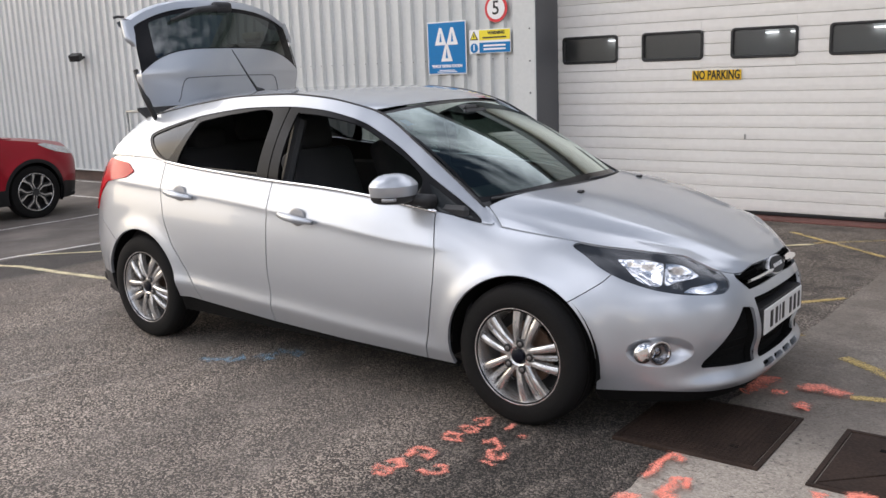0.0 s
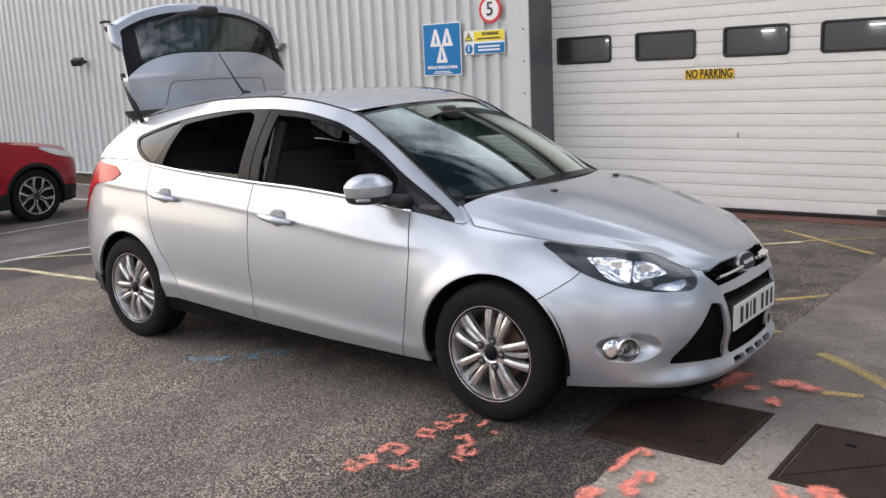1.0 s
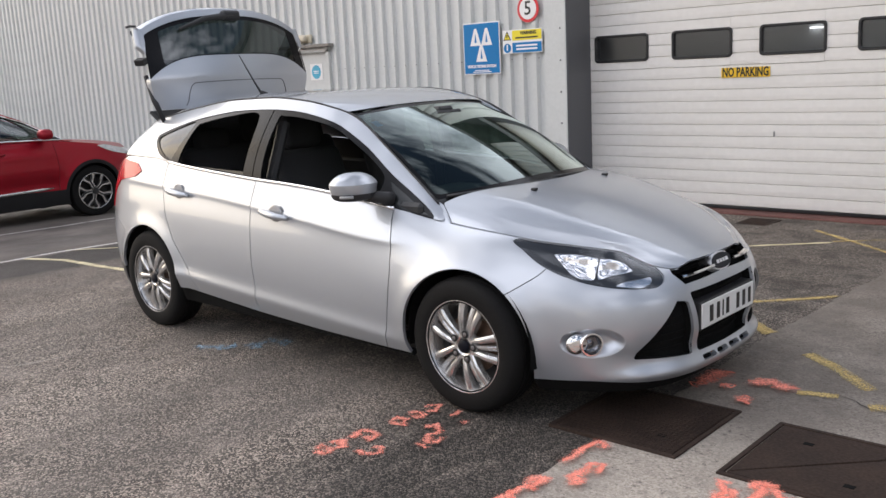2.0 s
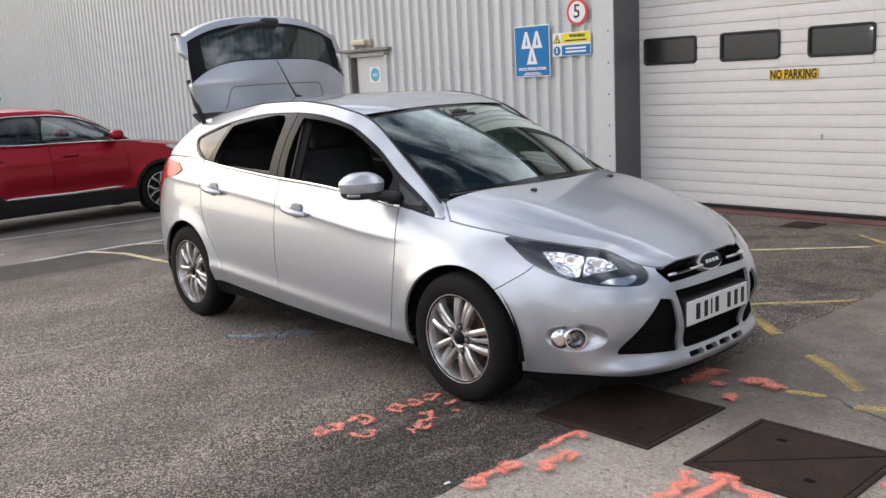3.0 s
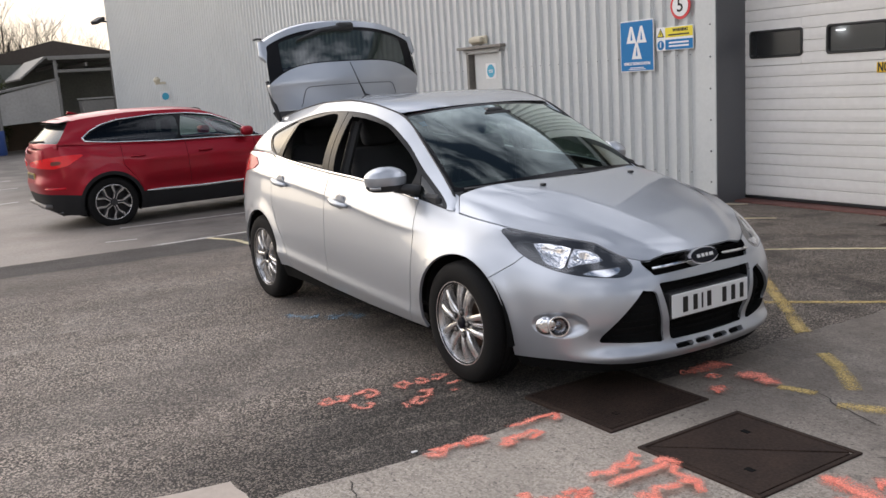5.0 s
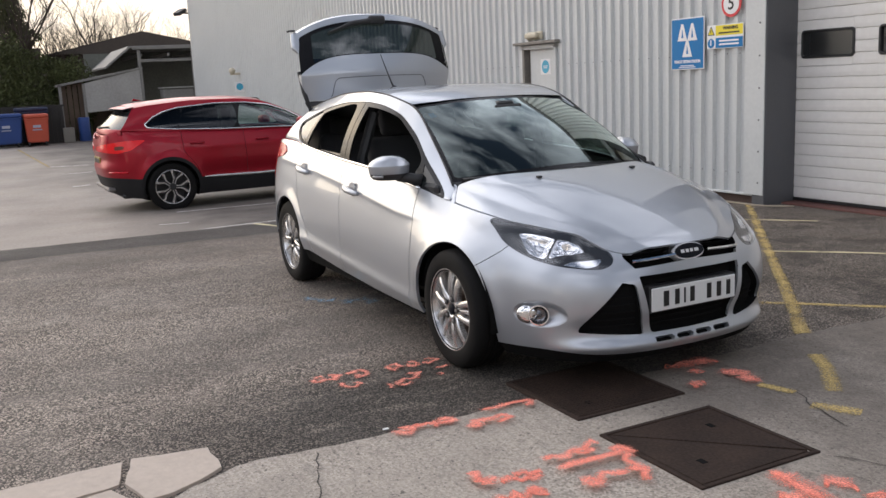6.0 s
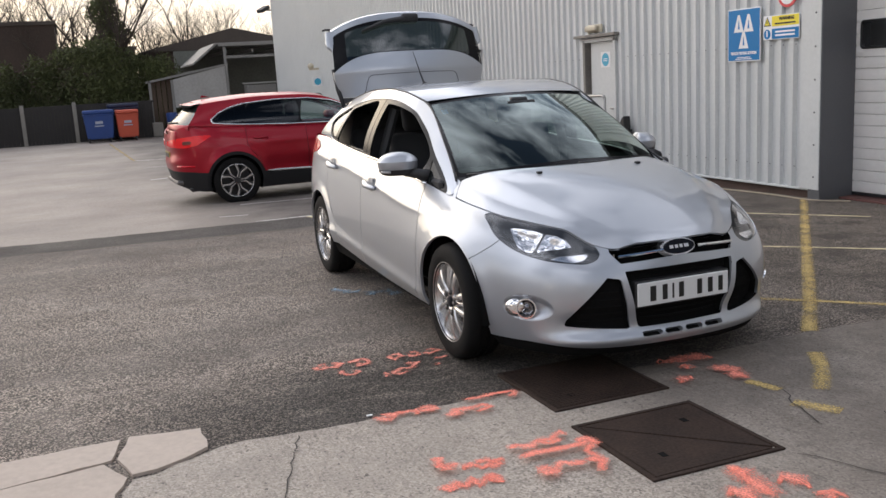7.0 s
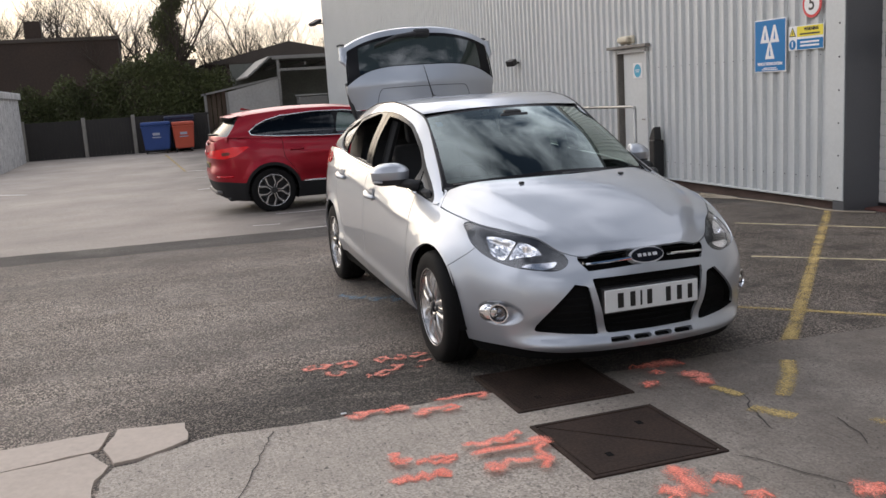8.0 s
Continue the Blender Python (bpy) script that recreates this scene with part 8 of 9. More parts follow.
scribble([[(2.78, -1.49), (2.83, -1.49), (2.79, -1.44), (2.83, -1.42), (2.78, -1.38), (2.85, -1.37), (2.80, -1.32), (2.79, -1.27)], [(2.78, -1.30), (2.83, -1.31), (2.86, -1.29), (2.80, -1.28)]], 0.017, M_ORANGE, 126)
spray([(3.14, -0.485), (3.30, -0.505), (3.43, -0.515)], 0.034, M_ORANGE_B, 127, "bright orange spray-painted survey line beside cover")
spray([(3.32, -0.42), (3.35, -0.36), (3.43, -0.375)], 0.030, None, 128)
spray([(3.45, -0.365), (3.55, -0.31)], 0.032, None, 129)
spray([(3.32, -0.65), (3.34, -0.58), (3.43, -0.61)], 0.030, None, 130)
spray([(3.64, -0.05), (3.62, 0.10)], 0.040, None, 131)
# before the bumper
spray([(2.03, -0.02), (2.05, 0.10), (2.04, 0.20), (2.12, 0.24)], 0.034, None, 141)
spray([(2.32, -0.11), (2.28, -0.01)], 0.034, None, 142)
spray([(2.14, 0.02), (2.19, 0.09)], 0.026, None, 144)
spray([(2.21, 0.17), (2.31, 0.205), (2.45, 0.19)], 0.036, M_ORANGE_B, 143, "bright orange spray-painted dashes on concrete")
for j, one in enumerate([[(-0.66, -1.05), (-0.58, -0.92), (-0.50, -0.94), (-0.52, -0.82), (-0.42, -0.88)], [(-0.50, -0.80), (-0.30, -0.80), (-0.42, -0.68), (-0.25, -0.66), (-0.34, -0.56)]]):
    marking("blue_spray_marking", "faint blue spray-painted marks on asphalt", [one], 0.05, M_BLUE_CHALK, "blue survey marks", 0.03, 31 + j)


def yellow(points, width, seed, material=None):
    marking("yellow_line", "worn yellow painted line on yard surface", [points], width, material or M_YELLOW, "yellow yard lines", 0.0, seed)


def white(points, width, seed):
    marking("white_bay_line", "worn white painted parking bay line", [points], width, M_WHITE, "white bay lines", 0.0, seed)


# the hatched box before the workshop door
yellow([(-2.30, 4.98), (-0.09, 2.93), (1.60, 1.37), (1.975, 1.01)], 0.060, 40)
yellow([(2.27, 0.76), (2.33, 0.72), (2.48, 0.61), (2.70, 0.39)], 0.055, 41)
yellow([(-1.95, 3.47), (-0.90, 4.50)], 0.040, 42, M_YELLOWPALE)
yellow([(-0.25, 2.42), (0.42, 3.24), (1.22, 4.08)], 0.040, 43, M_YELLOWPALE)
yellow([(1.20, 1.24), (1.51, 1.57), (1.80, 1.87), (1.965, 2.09)], 0.050, 44)
yellow([(0.86, 4.68), (1.87, 3.74)], 0.045, 45)
yellow([(1.21, 4.14), (1.70, 4.60)], 0.045, 46)
yellow([(2.44, 0.19), (2.61, 0.235)], 0.040, 47)
yellow([(2.76, 0.17), (2.94, 0.27)], 0.062, 48)
yellow([(3.10, 0.54), (3.30, 0.56)], 0.05, 49)
for k, pts in enumerate(([(2.0, -1.855), (2.10, -1.89), (2.35, -1.97), (2.69, -2.08), (3.09, -2.19), (3.9, -2.36)], [(2.53, 0.27), (2.65, 0.24), (2.76, 0.17), (2.87, 0.14), (3.01, 0.09)], [(3.00, 0.43), (3.12, 0.39), (3.21, 0.37), (3.32, 0.31)], [(3.16, -0.205), (3.25, -0.14), (3.42, -0.07), (3.62, 0.02), (3.9, 0.22)])):
    marking("surface_crack", "hairline crack filled with dirt in concrete", [pts], 0.0032, M_CRACK, "", 0.006, 80 + k, "structure", 0.0, (0.1, 0.0))
marking("scuff_line", "faint pale scuffed line across asphalt", [[(-1.66, -3.23), (-1.39, -2.29), (-1.05, -1.21)]], 0.028, M_SCUFF, "", 0.01, 90)
# lines at the edge of the bays
yellow([(-5.05, -0.12), (-4.50, 0.02), (-3.70, 0.0), (-2.70, 0.02)], 0.050, 50, M_YELLOWPALE)
yellow([(-5.13, 0.33), (-4.42, 0.80), (-3.6, 1.30)], 0.035, 51, M_YELLOWPALE)
yellow([(-29.0, -1.60), (-19.2, -1.33)], 0.05, 52)
white([(-5.09, -0.75), (-5.10, 0.20), (-4.94, 1.09), (-4.7, 2.4)], 0.040, 60)
white([(-7.46, -0.55), (-7.25, 1.30), (-7.45, 2.75), (-7.6, 4.3)], 0.042, 61)
white([(-6.06, -1.04), (-5.95, -0.70)], 0.035, 62)
white([(-9.95, 3.72), (-8.9, 3.71)], 0.05, 63)
white([(-12.0, 4.88), (-10.3, 4.92)], 0.05, 64)
white([(-19.25, -1.33), (-19.0, -0.45)], 0.07, 65)
white([(-16.65, -1.26), (-16.65, -0.60)], 0.06, 66)
white([(-13.35, -1.35), (-13.45, -1.02)], 0.06, 67)
white([(-16.6, -5.75), (-15.9, -4.90)], 0.08, 68)


def iron_cover(x0, y0, tread):
    """A square cast-iron cover in its frame, two triangular plates."""
    s = 0.605
    z = ground_z(x0 + 0.3, y0 + 0.3)
    c = thing("manhole_cover", "square dark cast-iron manhole cover with " + ("worn tread pattern" if tread else "two triangular plates"), "manhole cover", (x0, y0, z), 0, "manhole covers")
    bm = bmesh.new()
    t, o = 0.022, 0.0
    for lo, hi in (((0, 0), (s, t)), ((0, s - t), (s, s)), ((0, t), (t, s - t)), ((s - t, t), (s, s - t))):
        add_box(bm, (*lo, -0.05), (*hi, 0.016), 0.002)
    part("frame", bm, M_IRON, c)
    g = t + 0.006
    for k, pts in enumerate(([(g, g), (s - g, g), (s - g, s - g - 0.01)], [(g, g + 0.01), (s - g - 0.01, s - g), (g, s - g)])):
        if tread:
            pts = [[(g, g), (s - g, g), (s - g, s - g), (g, s - g)], None][k]
            if pts is None:
                continue
        bm = bmesh.new()
        add_prism(bm, pts, 0.05, Matrix.Translation((0, 0, -0.035)), 0.002)
        part("plate", bm, M_IRON, c)
    for x, y in (((0.455, 0.163),) if tread else ((0.18, 0.443), (0.43, 0.163))):
        part("key_hole", box((x - 0.020, y - 0.014, 0.0142), (x + 0.020, y + 0.014, 0.0166), 0.001), M_LINER, c)
    if tread:
        bm = bmesh.new()
        n = 26
        for i in range(n):
            a = g + (s - 2 * g) * (i + 0.5) / n
            add_box(bm, (a - 0.0025, g, 0.0148), (a + 0.0025, s - g, 0.0172))
            add_box(bm, (g, a - 0.0025, 0.0148), (s - g, a + 0.0025, 0.0172))
        tagged(part("tread", bm, M_IRON, c), kind="stuff")
    return c


iron_cover(2.520, -0.803, False)
iron_cover(1.735, -0.778, True)
drain = thing("drain_cover", "small dark rectangular drain grating near workshop door", "drain", (0.05, 4.72, ground_z(0.2, 4.9)))
part("frame", box((0, 0, -0.05), (0.32, 0.40, 0.007), 0.004), M_IRON, drain)
for i in range(7):
    part("slat", box((0.03, 0.035 + i * 0.05, 0.006), (0.29, 0.06 + i * 0.05, 0.012), 0.002), M_IRON, drain)

# a hose along the foot of the wall
M_HOSE = mat("dusty_beige_hose", (0.40, 0.34, 0.26), 0.7, vary=0.15)
for k, pts in enumerate(([(-5.6, 4.86), (-4.9, 4.80), (-4.2, 4.84), (-3.5, 4.93), (-2.8, 4.95), (-2.2, 4.93), (-1.95, 5.05), (-1.8, 5.2)], [(-5.0, 4.70), (-4.5, 4.66), (-4.1, 4.74), (-3.85, 4.88), (-4.1, 4.95), (-4.8, 4.92)])):
    bm = bmesh.new()
    fine = []
    for i in range(len(pts) - 1):
        p0, p1, p2, p3 = [Vector(pts[max(0, min(len(pts) - 1, j))]) for j in (i - 1, i, i + 1, i + 2)]
        for s in range(6):
            t = s / 6
            c = 0.5 * (2 * p1 + (p2 - p0) * t + (2 * p0 - 5 * p1 + 4 * p2 - p3) * t * t + (3 * p1 - p0 - 3 * p2 + p3) * t**3)
            fine.append((c.x, c.y, ground_z(c.x, c.y) + 0.009))
    add_tube(bm, fine, 0.010, 6)
    tagged(part("hose", bm, M_HOSE, smooth=True), "dusty beige hose lying along the wall foot", "hose")

# steel handrail in front of the side door
rail = thing("handrail", "weathered steel tube handrail before the side door", "handrail")
bm = bmesh.new()
gz = ground_z(-7, 4.6)
add_tube(bm, [(-9.45, 4.6, 1.045), (-5.95, 4.6, 1.085), (-5.90, 4.6, 1.075), (-5.88, 4.6, 1.04)], 0.022, 8)
part("top_rail", bm, M_STEEL, rail, smooth=True)
for x in (-9.45, -7.7, -5.88):
    bm = bmesh.new()
    add_tube(bm, [(x, 4.6, gz), (x, 4.6, 1.05)], 0.022, 8)
    part("post", bm, M_STEEL, rail, smooth=True)
box_ = thing("wall_cabinet", "narrow dark grey box standing against the wall", "cabinet", (-5.86, 4.93, ground_z(-5.86, 4.9)))
part("body", box((-0.07, -0.08, 0.0), (0.07, 0.09, 0.72), 0.012), M_BLACK, box_)
bm = bmesh.new()
add_prism(bm, [(-0.10, 0), (0.08, 0), (0.06, 0.20), (0.0, 0.17)], 0.12, Matrix.Translation((0, 0.05, 0.72)) @ Euler((radians(90), 0, 0)).to_matrix().to_4x4(), 0.012)
part("cover", bm, M_BLACK, box_)

cam_ = thing("wall_floodlight", "small black floodlight on a wall bracket", "floodlight")
part("bracket", box((-11.22, 4.95, 1.93), (-11.17, 5.05, 1.97), 0.006), M_BLACK, cam_)
part("lamp_head", box((-0.10, -0.07, -0.06), (0.10, 0.07, 0.06), 0.02, pose(-11.20, 4.89, 1.95, 20, 0, 25), 2), M_BLACK, cam_)
litter = part("paper_scrap", box((1.93, -1.53, ground_z(1.9, -1.5) + 0.002), (1.944, -1.502, ground_z(1.9, -1.5) + 0.008), 0.002), M_WHITEP)
tagged(litter, "small scrap of white litter on asphalt", "litter")


# ---- the far end of the yard ----
M_FENCE = mat("dark_stained_boards", (0.030, 0.027, 0.025), 0.8, vary=0.3, big=2, fine=40)
M_POST = mat("concrete_post", (0.24, 0.225, 0.20), 0.85, vary=0.15, big=4)
M_BINBLUE = mat("blue_bin_plastic", (0.018, 0.055, 0.21), 0.5, vary=0.1, big=3)
M_BINRED = mat("orange_red_bin_plastic", (0.50, 0.085, 0.045), 0.5, vary=0.1, big=3)
M_LEAF = mat("dark_evergreen_leaf", (0.034, 0.040, 0.019), 0.8, vary=0.5, big=0.8, fine=9, spec=0.25, second=(0.110, 0.128, 0.050))
M_BARK = mat("dark_bark", (0.045, 0.036, 0.028), 0.9, vary=0.3, big=2, fine=20)
M_BRICKW = mat("dark_red_brickwork", (0.040, 0.028, 0.022), 0.9, vary=0.25, big=0.7, fine=8)
M_TILE = mat("dark_roof_tiles", (0.06, 0.05, 0.043), 0.9, vary=0.2, big=1, fine=10)
M_SHEDGREY = mat("weathered_grey_sheet", (0.19, 0.185, 0.175), 0.6, vary=0.15, big=1, fine=12)
M_SHEDWHITE = mat("flaking_white_boards", (0.24, 0.235, 0.23), 0.75, vary=0.2, big=2.6, fine=14, second=(0.66, 0.65, 0.63))
M_BROWNBOARD = mat("brown_boards", (0.085, 0.06, 0.042), 0.85, vary=0.3, big=2, fine=30)
M_DULLSHEET = mat("dull_green_grey_sheet", (0.12, 0.125, 0.11), 0.8, vary=0.2, big=1, fine=12)
M_PALESHEET = mat("pale_grey_sheet", (0.33, 0.325, 0.31), 0.6, vary=0.15, big=1, fine=12)
M_NAVY = mat("navy_bin_plastic", (0.012, 0.020, 0.055), 0.5, vary=0.1, big=3)
M_LABEL = mat("faded_label", (0.34, 0.37, 0.46), 0.5, vary=0.1)
FZ = ground_z(-30, 0)

fence = thing("fence", "dark stained board fence with concrete posts", "fence", kind="structure")
for y in (-8.8, -6.62, -4.45, -2.62):
    part("post", box((-32.06, y - 0.07, FZ - 0.1), (-31.92, y + 0.07, FZ + 1.52), 0.015), M_POST, fence, "grey concrete post")
for y0, y1 in ((-8.8, -6.62), (-6.62, -4.45), (-4.45, -2.62), (-2.62, 0.3)):
    n = round((y1 - y0) / 0.145)
    for i in range(n):
        a = y0 + 0.07 + (y1 - y0 - 0.14) * i / n
        part("board", box((-32.02 + 0.012 * (i % 2), a, FZ - 0.05), (-31.995 + 0.012 * (i % 2), a + (y1 - y0 - 0.14) / n - 0.004, FZ + 1.40 + 0.02 * ((i * 7) % 3))), M_FENCE, fence)
part("top_rail", box((-32.05, -8.8, FZ + 1.36), (-31.99, 0.3, FZ + 1.43), 0.005), M_FENCE, fence)


def wheelie_bin(y0, y1, h, material, lab, x=-30.9):
    b = thing("waste_bin", lab, "bin", (x, (y0 + y1) / 2, FZ), 0, "waste bins")
    w = (y1 - y0) / 2
    bm = bmesh.new()
    lo = [bm.verts.new((sx * 0.36, sy * w * 0.86, 0.14)) for sx, sy in ((-1, -1), (1, -1), (1, 1), (-1, 1))]
    hi = [bm.verts.new((sx * 0.45, sy * w, h - 0.14)) for sx, sy in ((-1, -1), (1, -1), (1, 1), (-1, 1))]
    for k in range(4):
        bm.faces.new((lo[k], lo[(k + 1) % 4], hi[(k + 1) % 4], hi[k]))
    bm.faces.new(lo[::-1])
    bm.faces.new(hi)
    bmesh.ops.bevel(bm, geom=bm.edges[:], offset=0.03, segments=2, affect="EDGES")
    part("body", bm, material, b, smooth=True, angle=40)
    part("lid", box((-0.48, -w * 1.03, h - 0.14), (0.48, w * 1.03, h), 0.05, segs=3), material, b, smooth=True)
    part("rim", box((-0.47, -w * 1.04, h - 0.20), (0.47, w * 1.04, h - 0.15), 0.01), material, b)
    part("label_bar", box((0.425, -0.13, h * 0.58), (0.44, 0.13, h * 0.66)), M_LABEL, b)
    part("label_bar", box((0.415, -0.16, h * 0.50), (0.43, 0.16, h * 0.53)), M_LABEL, b)
    for sx in (-0.3, 0.3):
        for sy in (-1, 1):
            bm = bmesh.new()
            add_cyl(bm, 0.09, 0.09, 0.05, pose(sx, sy * w * 0.7, 0.09, 90), 16)
            part("castor", bm, M_BLACK, b)


wheelie_bin(-2.36, -1.30, 1.20, M_BINBLUE, "blue plastic four-wheeled waste bin by the fence")
wheelie_bin(-1.22, -0.42, 1.15, M_BINRED, "orange-red plastic four-wheeled waste bin by the fence")
wheelie_bin(-1.45, -0.35, 1.38, M_NAVY, "tall navy waste bin behind the red one", x=-31.75)

# low lean-to and canopy beside the workshop
shed = thing("lean_to_shed", "weathered grey sheet-metal lean-to with open end", "shed")
bm = bmesh.new()
add_prism(bm, [(1.10, 0.85), (3.25, 0.95), (3.30, 2.42), (1.10, 1.95)], 0.06, Matrix.Translation((-32.4, 0, 0)) @ Euler((radians(90), 0, radians(90))).to_matrix().to_4x4())
part("front_sheet", bm, M_PALESHEET, shed, "pale grey front sheet")
bm = bmesh.new()
add_prism(bm, [(0.15, 1.86), (3.35, 2.42), (3.35, 2.50), (0.15, 1.94)], 3.2, Matrix.Translation((-35.5, 0, 0)) @ Euler((radians(90), 0, radians(90))).to_matrix().to_4x4())
part("roof_sheet", bm, M_SHEDGREY, shed)
for y in (0.24, 1.10, 3.28):
    part("post", box((-32.4, y - 0.05, FZ), (-32.3, y + 0.05, 1.95 if y < 2 else 2.4), 0.008), M_SHEDGREY, shed)
part("rear_sheet", box((-35.5, 0.2, FZ), (-35.4, 3.3, 1.9)), M_BROWNBOARD, shed, "brown boards")
for k in range(4):
    part("slat", box((-32.6, 0.30 + k * 0.2, FZ), (-32.56, 0.47 + k * 0.2, 1.95 + 0.04 * k), 0.005), M_BROWNBOARD, shed, "brown upright board")
drum = thing("drum", "small blue plastic drum inside the lean-to", "drum", (-32.2, 0.95, FZ))
bm = bmesh.new()
lathe(bm, [(0.0, 0.0), (0.20, 0.0), (0.215, 0.04), (0.205, 0.45), (0.215, 0.85), (0.20, 0.90), (0.0, 0.9)], Matrix.Identity(4), 20)
part("body", bm, M_BINBLUE, drum, smooth=True, angle=40)
block = part("concrete_block", box((-32.3, 0.15, FZ), (-31.9, 0.55, FZ + 0.55), 0.02), M_POST)
tagged(block, "pale concrete block at the lean-to post", "block")

can = thing("canopy", "grey steel canopy with sloping front beside the workshop", "canopy")
bm = bmesh.new()
add_prism(bm, [(2.15, 2.52), (3.15, 3.30), (9.0, 3.34), (9.0, 3.40), (3.10, 3.37), (2.12, 2.58)], 5.0, Matrix.Translation((-38.5, 0, 0)) @ Euler((radians(90), 0, radians(90))).to_matrix().to_4x4())
part("roof_sheet", bm, M_SHEDGREY, can)
part("fascia", box((-33.5, 3.2, 3.22), (-33.42, 9.0, 3.35), 0.01), M_SHEDGREY, can)
for y in (3.45, 5.6):
    part("post", box((-33.6, y - 0.06, FZ), (-33.48, y + 0.06, 3.2), 0.01), M_SHEDGREY, can)
part("beam", box((-33.6, 3.4, 2.72), (-33.5, 9.0, 2.84), 0.01), M_SHEDGREY, can)
part("rear_sheet", box((-38.5, 1.9, FZ), (-38.4, 9.0, 3.3)), M_DULLSHEET, can)
for k in range(5):
    part("purlin", box((-38.4, 3.5 + k * 1.1, 2.95), (-33.6, 3.58 + k * 1.1, 3.08)), M_SHEDGREY, can)
skip = thing("steel_cage", "grey steel storage cage against the building corner", "cage", (-32.2, 4.55, FZ))
for z in (0.1, 0.7, 1.3, 1.85):
    for x in (-0.45, 0.41):
        part("rail", box((x, -0.62, z), (x + 0.04, 0.62, z + 0.05), 0.004), M_STEEL, skip)
part("panel", box((-0.40, -0.58, 0.1), (0.40, 0.58, 1.80), 0.01), M_SHEDGREY, skip)
wsign = thing("wall_notice", "small white projecting notice with teal disc on cladding", "sign")
part("board", box((-23.86, WALL_Y - 0.36, 1.40), (-23.84, WALL_Y - 0.05, 1.70), 0.002), M_WHITEP, wsign)
bm = bmesh.new()
add_cyl(bm, 0.11, 0.11, 0.006, pose(-23.838, WALL_Y - 0.205, 1.55, 0, 90), 24)
part("disc", bm, M_TEAL, wsign)
wl = thing("wall_lamp", "small cream wall lamp on arm", "lamp")
part("arm", box((-24.30, WALL_Y - 0.36, 1.93), (-24.22, WALL_Y - 0.03, 2.0), 0.01), M_CREAM, wl)
bm = bmesh.new()
bmesh.ops.create_uvsphere(bm, u_segments=16, v_segments=10, radius=0.105)
bmesh.ops.translate(bm, vec=(-24.26, WALL_Y - 0.30, 2.06), verts=bm.verts)
part("globe", bm, M_CREAM, wl, smooth=True)
fl = thing("corner_floodlight", "dark floodlight at the building corner", "floodlight")
part("arm", box((-31.05, WALL_Y - 0.22, 4.40), (-30.98, WALL_Y - 0.04, 4.46), 0.01), M_BLACK, fl)
part("lamp_head", box((-0.18, -0.22, -0.07), (0.18, 0.22, 0.07), 0.03, pose(-31.05, WALL_Y - 0.34, 4.47, 25, 0, 30), 2), M_SATIN, fl)

ws = thing("white_shed", "flaking white board shed with pale fascia", "shed", (-25.0, -8.12, FZ))
for i in range(28):
    x = -6.3 + i * 0.225
    part("board", box((x, 1.52, -0.05), (x + 0.218, 1.55 + 0.006 * (i % 2), 2.35), 0.003), M_SHEDWHITE, ws)
part("body", box((-6.3, -2.0, 0.0), (0.0, 1.51, 2.36)), M_SHEDWHITE, ws)
part("roof_fascia", box((-6.45, -2.1, 2.32), (0.1, 1.64, 2.56), 0.02), M_SHEDWHITE, ws)
part("end_door", box((-6.33, 0.2, 0.0), (-6.29, 1.1, 2.0), 0.01), M_SHEDGREY, ws)


def leaf_cloud(bm, rnd, centre, size, count, leaf):
    """Small leaf faces scattered through a lumpy volume."""
    for _ in range(count):
        d = Vector((rnd.gauss(0, 1), rnd.gauss(0, 1), rnd.gauss(0, 1))).normalized() * rnd.random() ** 0.35
        p = centre + Vector((d.x * size.x, d.y * size.y, d.z * size.z))
        a = Vector((rnd.uniform(-1, 1), rnd.uniform(-1, 1), rnd.uniform(-1, 1))).normalized()
        b = a.orthogonal().normalized()
        s = leaf * rnd.uniform(0.6, 1.3)
        vs = [bm.verts.new(p + a * s), bm.verts.new(p + b * s * 0.5), bm.verts.new(p - a * s), bm.verts.new(p - b * s * 0.5)]
        bm.faces.new(vs)


def build_hedge():
    rnd = random.Random(11)
    bm = bmesh.new()
    y = -10.5
    while y < 1.4:
        top = 2.35 + 0.55 * step(-7, -1, y) + 0.75 * math.exp(-((y + 1.6) / 1.5) ** 2) + rnd.uniform(-0.3, 0.45)
        x = -34.2 + rnd.uniform(-0.6, 0.4)
        leaf_cloud(bm, rnd, Vector((x, y, top * 0.5)), Vector((0.95, 0.75, top * 0.55)), 1700, 0.064)
        leaf_cloud(bm, rnd, Vector((x + 0.3, y + rnd.uniform(-0.3, 0.3), top * 0.85)), Vector((0.5, 0.5, 0.45)), 330, 0.055)
        y += 0.55
    ob = part("hedge", bm, M_LEAF)
    tagged(ob, "overgrown dark evergreen hedge behind the fence", "hedge", kind="stuff")
    core = part("hedge_core", box((-34.9, -10.8, FZ), (-34.3, 1.5, 1.30), 0.2, segs=2), M_LEAF)
    tagged(core, "dense dark inside of the evergreen hedge", "hedge", kind="stuff")


build_hedge()


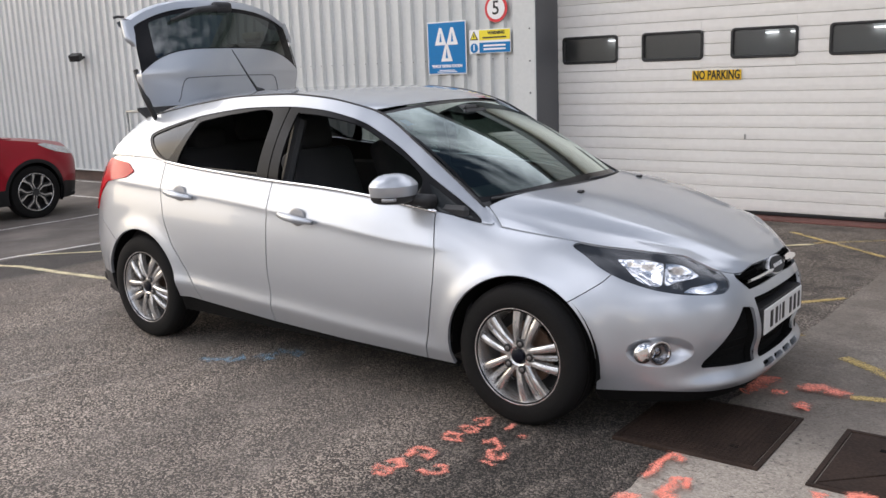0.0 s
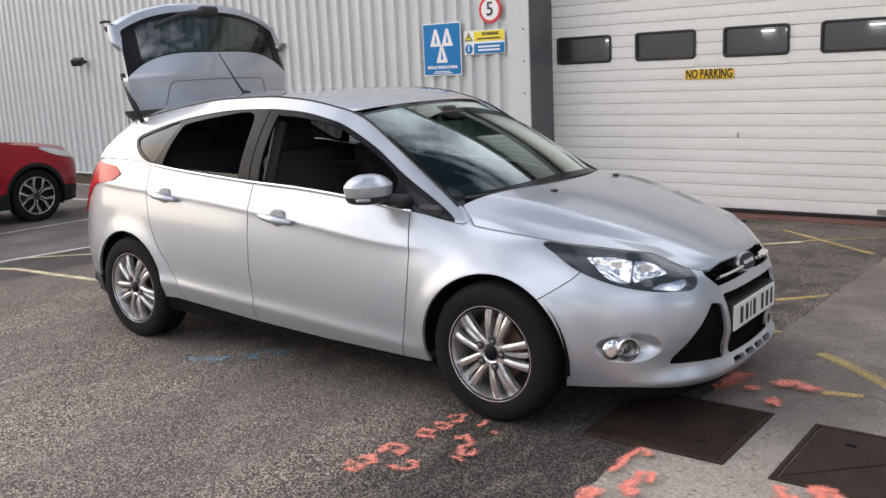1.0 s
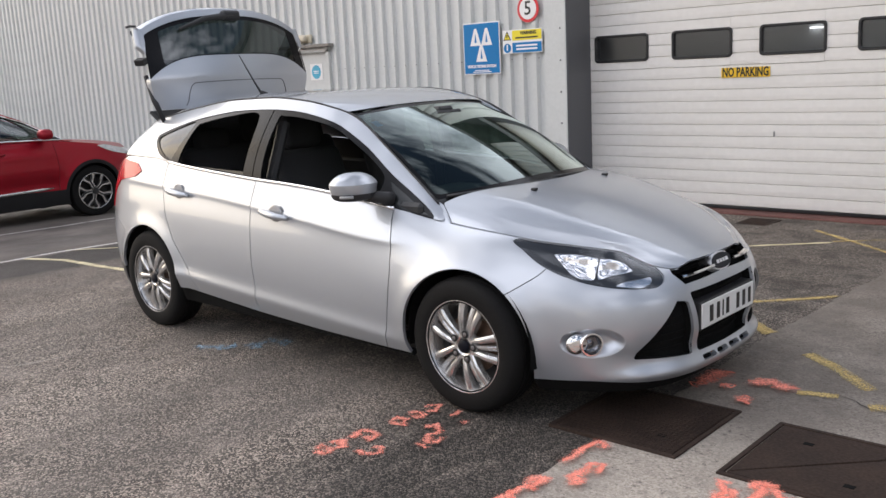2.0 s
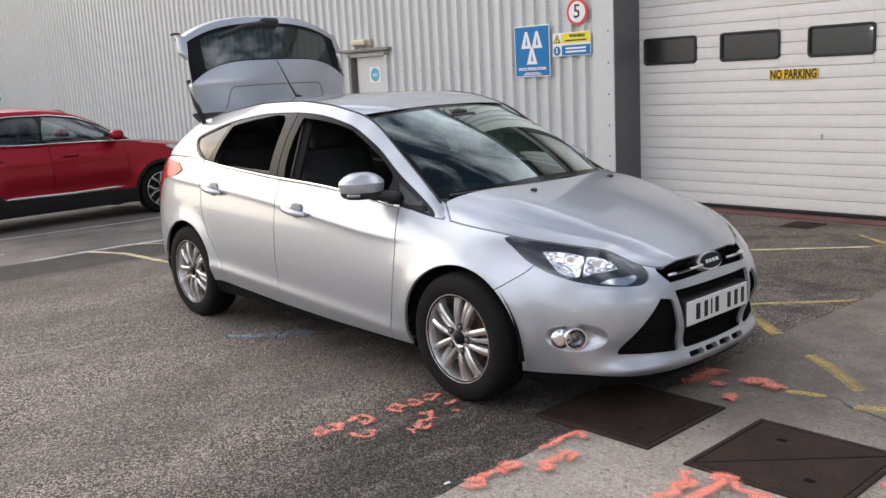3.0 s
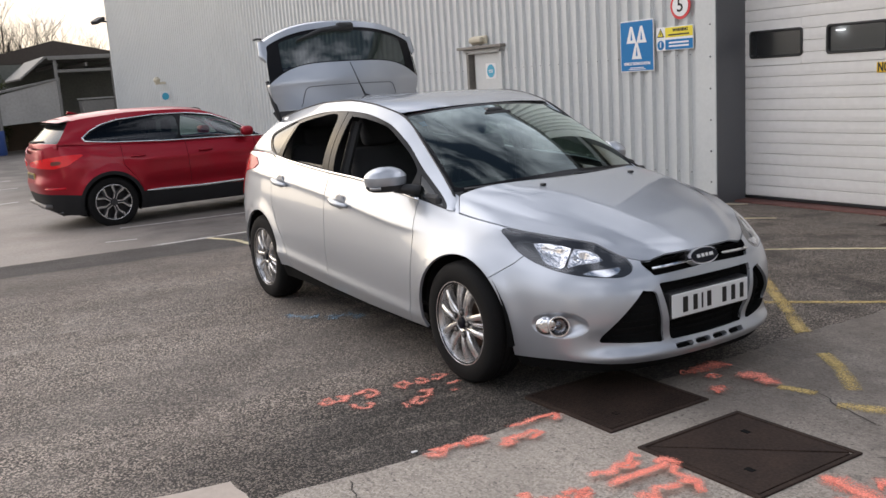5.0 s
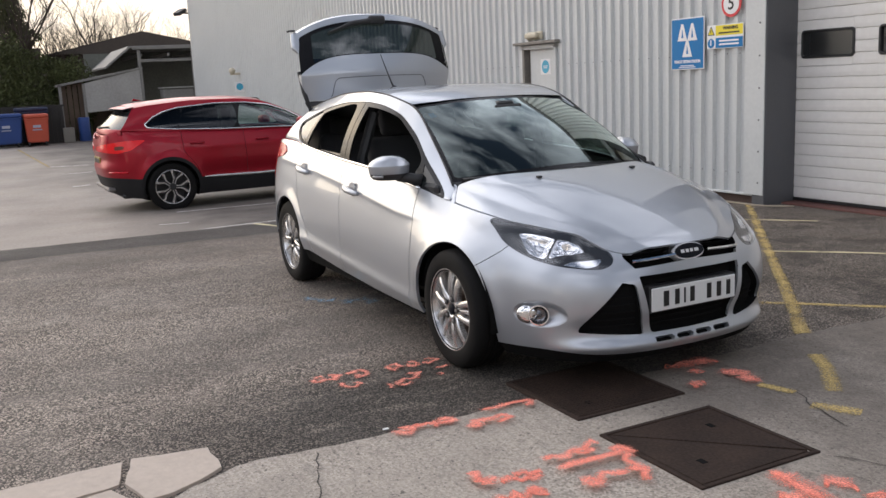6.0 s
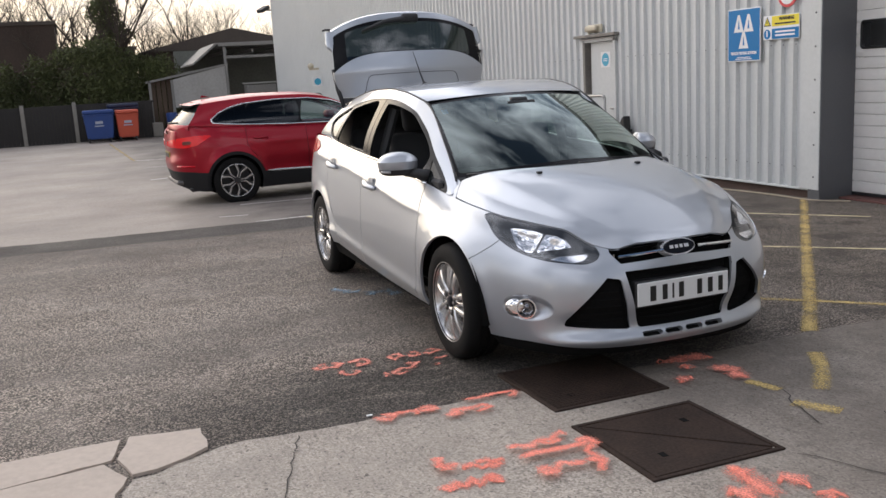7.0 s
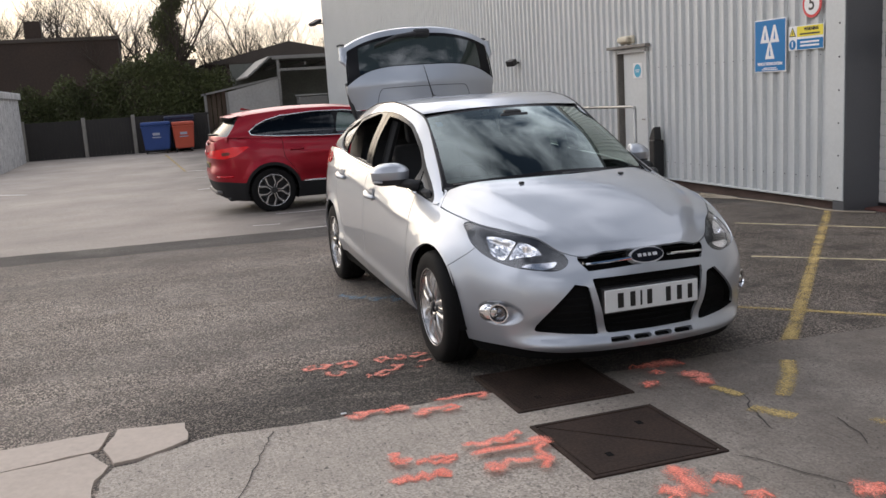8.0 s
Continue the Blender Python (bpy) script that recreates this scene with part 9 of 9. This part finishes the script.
def bare_tree(x, y, height, seed, lean=0.0, spread=0.55, ivy=0):
    """A winter tree: tapered trunk, forking limbs and fine twigs."""
    rnd = random.Random(seed)
    t = thing("bare_tree", "leafless winter tree with " + ("ivy-covered trunk" if ivy else "fine dark twigs") + " behind the yard", "tree", (x, y, -0.3), 0, "trees behind the yard")
    trunk, crown = bmesh.new(), bmesh.new()

    def grow(bm, p, d, length, r, level):
        n = 4 if level < 2 else 3
        pts, rad = [p], [r]
        for i in range(n):
            d = (d + Vector((rnd.gauss(0, 0.10), rnd.gauss(0, 0.10), 0.05 + rnd.gauss(0, 0.05)))).normalized()
            p = p + d * length / n
            pts.append(p)
            rad.append(r * (1 - 0.55 * (i + 1) / n))
        add_tube(bm, pts, rad, 6 if level == 0 else (4 if level < 3 else 3))
        if level >= 5:
            return
        kids = (6, 5, 4, 4, 4)[level]
        for k in range(kids):
            i = rnd.randint(1 if level else 2, n)
            side = Vector((rnd.gauss(0, 1), rnd.gauss(0, 1), rnd.gauss(0, 0.35))).normalized()
            nd = (d * (1 - spread) + side * spread * rnd.uniform(0.7, 1.2) + Vector((0, 0, 0.22))).normalized()
            grow(crown, pts[i], nd, length * rnd.uniform(0.5, 0.78), rad[i] * 0.62, level + 1)
    grow(trunk, Vector((0, 0, 0)), Vector((lean, 0, 1)).normalized(), height * 0.42, height * 0.022, 0)
    part("trunk", trunk, M_BARK, t, smooth=True)
    part("crown", crown, M_BARK, t, "fine leafless branches")
    if ivy:
        bm = bmesh.new()
        for k in range(26):
            z = height * (0.10 + 0.85 * k / 26)
            wide = (1.0 - 0.80 * k / 26) * ivy * rnd.uniform(0.75, 1.2)
            leaf_cloud(bm, rnd, Vector((rnd.uniform(-0.3, 0.3), rnd.uniform(-0.5, 0.5), z)), Vector((wide, wide, 0.6)), 620, 0.10)
        part("ivy", bm, M_LEAF, t, "dark ivy covering the trunk")
    return t


bare_tree(-52, -0.2, 13.0, 3, 0.0, 0.5, 1.45)
TREES = [(-66, -13.0, 13), (-64, -9.5, 14), (-64, -6.5, 13.5), (-62, -4.6, 12.5), (-58, -2.6, 12), (-60, 3.2, 8.5), (-62, 5.4, 12), (-64, 7.2, 9.5), (-66, 9.4, 8.8), (-66, 11.2, 8.0), (-72, 1.5, 9.0), (-55, -16.0, 12), (-70, -11.0, 14), (-72, -8.0, 14.5), (-70, -3.6, 13), (-74, 4.3, 9.5), (-75, 8.2, 10)]
SEED_TREES = [bare_tree(x, y, 12.0, 40 + i * 7, 0.02 * (i % 3 - 1), 0.52) for i, (x, y, h) in enumerate(TREES[:4])]
for i, (x, y, h) in enumerate(TREES[4:]):
    copy_thing(SEED_TREES[i % 4], pose(x, y, -0.3, 0, 0, 67 * i + 30) @ Matrix.Scale(h / 12.0, 4))


def far_house(name, label, x0, x1, y0, y1, h, ridge, chimneys=(), wins=(), flat=False):
    b = thing(name, label, "house", (0, 0, -0.3))
    part("wall", box((x0, y0, 0), (x1, y1, h)), M_BRICKW, b, "dark brick wall")
    bm = bmesh.new()
    if flat:
        add_box(bm, (x0 - 0.1, y0 - 0.1, h), (x1 + 0.1, y1 + 0.1, h + 0.25), 0.03)
    else:
        m = (y0 + y1) / 2
        add_prism(bm, [(y0 - 0.4, h - 0.1), (y1 + 0.4, h - 0.1), (m, ridge)], x1 - x0 + 0.6, Matrix.Translation((x0 - 0.3, 0, 0)) @ Euler((radians(90), 0, radians(90))).to_matrix().to_4x4())
    part("roof", bm, M_TILE, b, "dark roof")
    for y, w, top in chimneys:
        part("chimney", box((x1 - 1.6, y - w / 2, h - 0.5), (x1 - 0.6, y + w / 2, top), 0.03), M_BRICKW, b)
    for y, z in wins:
        wn = part("window", box((x1 - 0.02, y - 0.55, z), (x1 + 0.04, y + 0.55, z + 1.1), 0.02), M_SHEDGREY, b)
        part("pane", box((x1 + 0.03, y - 0.48, z + 0.07), (x1 + 0.05, y + 0.48, z + 1.03)), M_GLOSSBLK, wn)


far_house("brick_building", "dark brick building with chimney behind the hedge", -68, -58, -22.0, -3.2, 6.35, 0, ((-8.3, 1.0, 7.75),), (), True)
far_house("brick_annexe", "low dark brick annexe behind the hedge", -64, -58, -3.2, 1.5, 4.6, 0, (), (), True)
far_house("brick_house", "dark brick house with hipped roof behind the canopy", -70, -60, 2.3, 14.0, 4.6, 5.9, (), ())


# unseen plain blocks added round the yard to cut horizon glare on the car
M_CLOSE = mat("grey_brown_light_block", (0.40, 0.385, 0.36), 0.8, vary=0.15, big=0.4, fine=4)
for nm, lab, lo, hi in (("light_block_opposite", "unseen grey-brown block added across the yard against horizon glare", (-34, -36, -0.4), (16, -30, 4.2)), ("light_block_side", "unseen grey-brown block added to close the yard against horizon glare", (18, -24, -0.4), (24, 30, 5.0))):
    tagged(part(nm, box(lo, hi, 0.05), M_CLOSE), lab, "building", kind="structure")
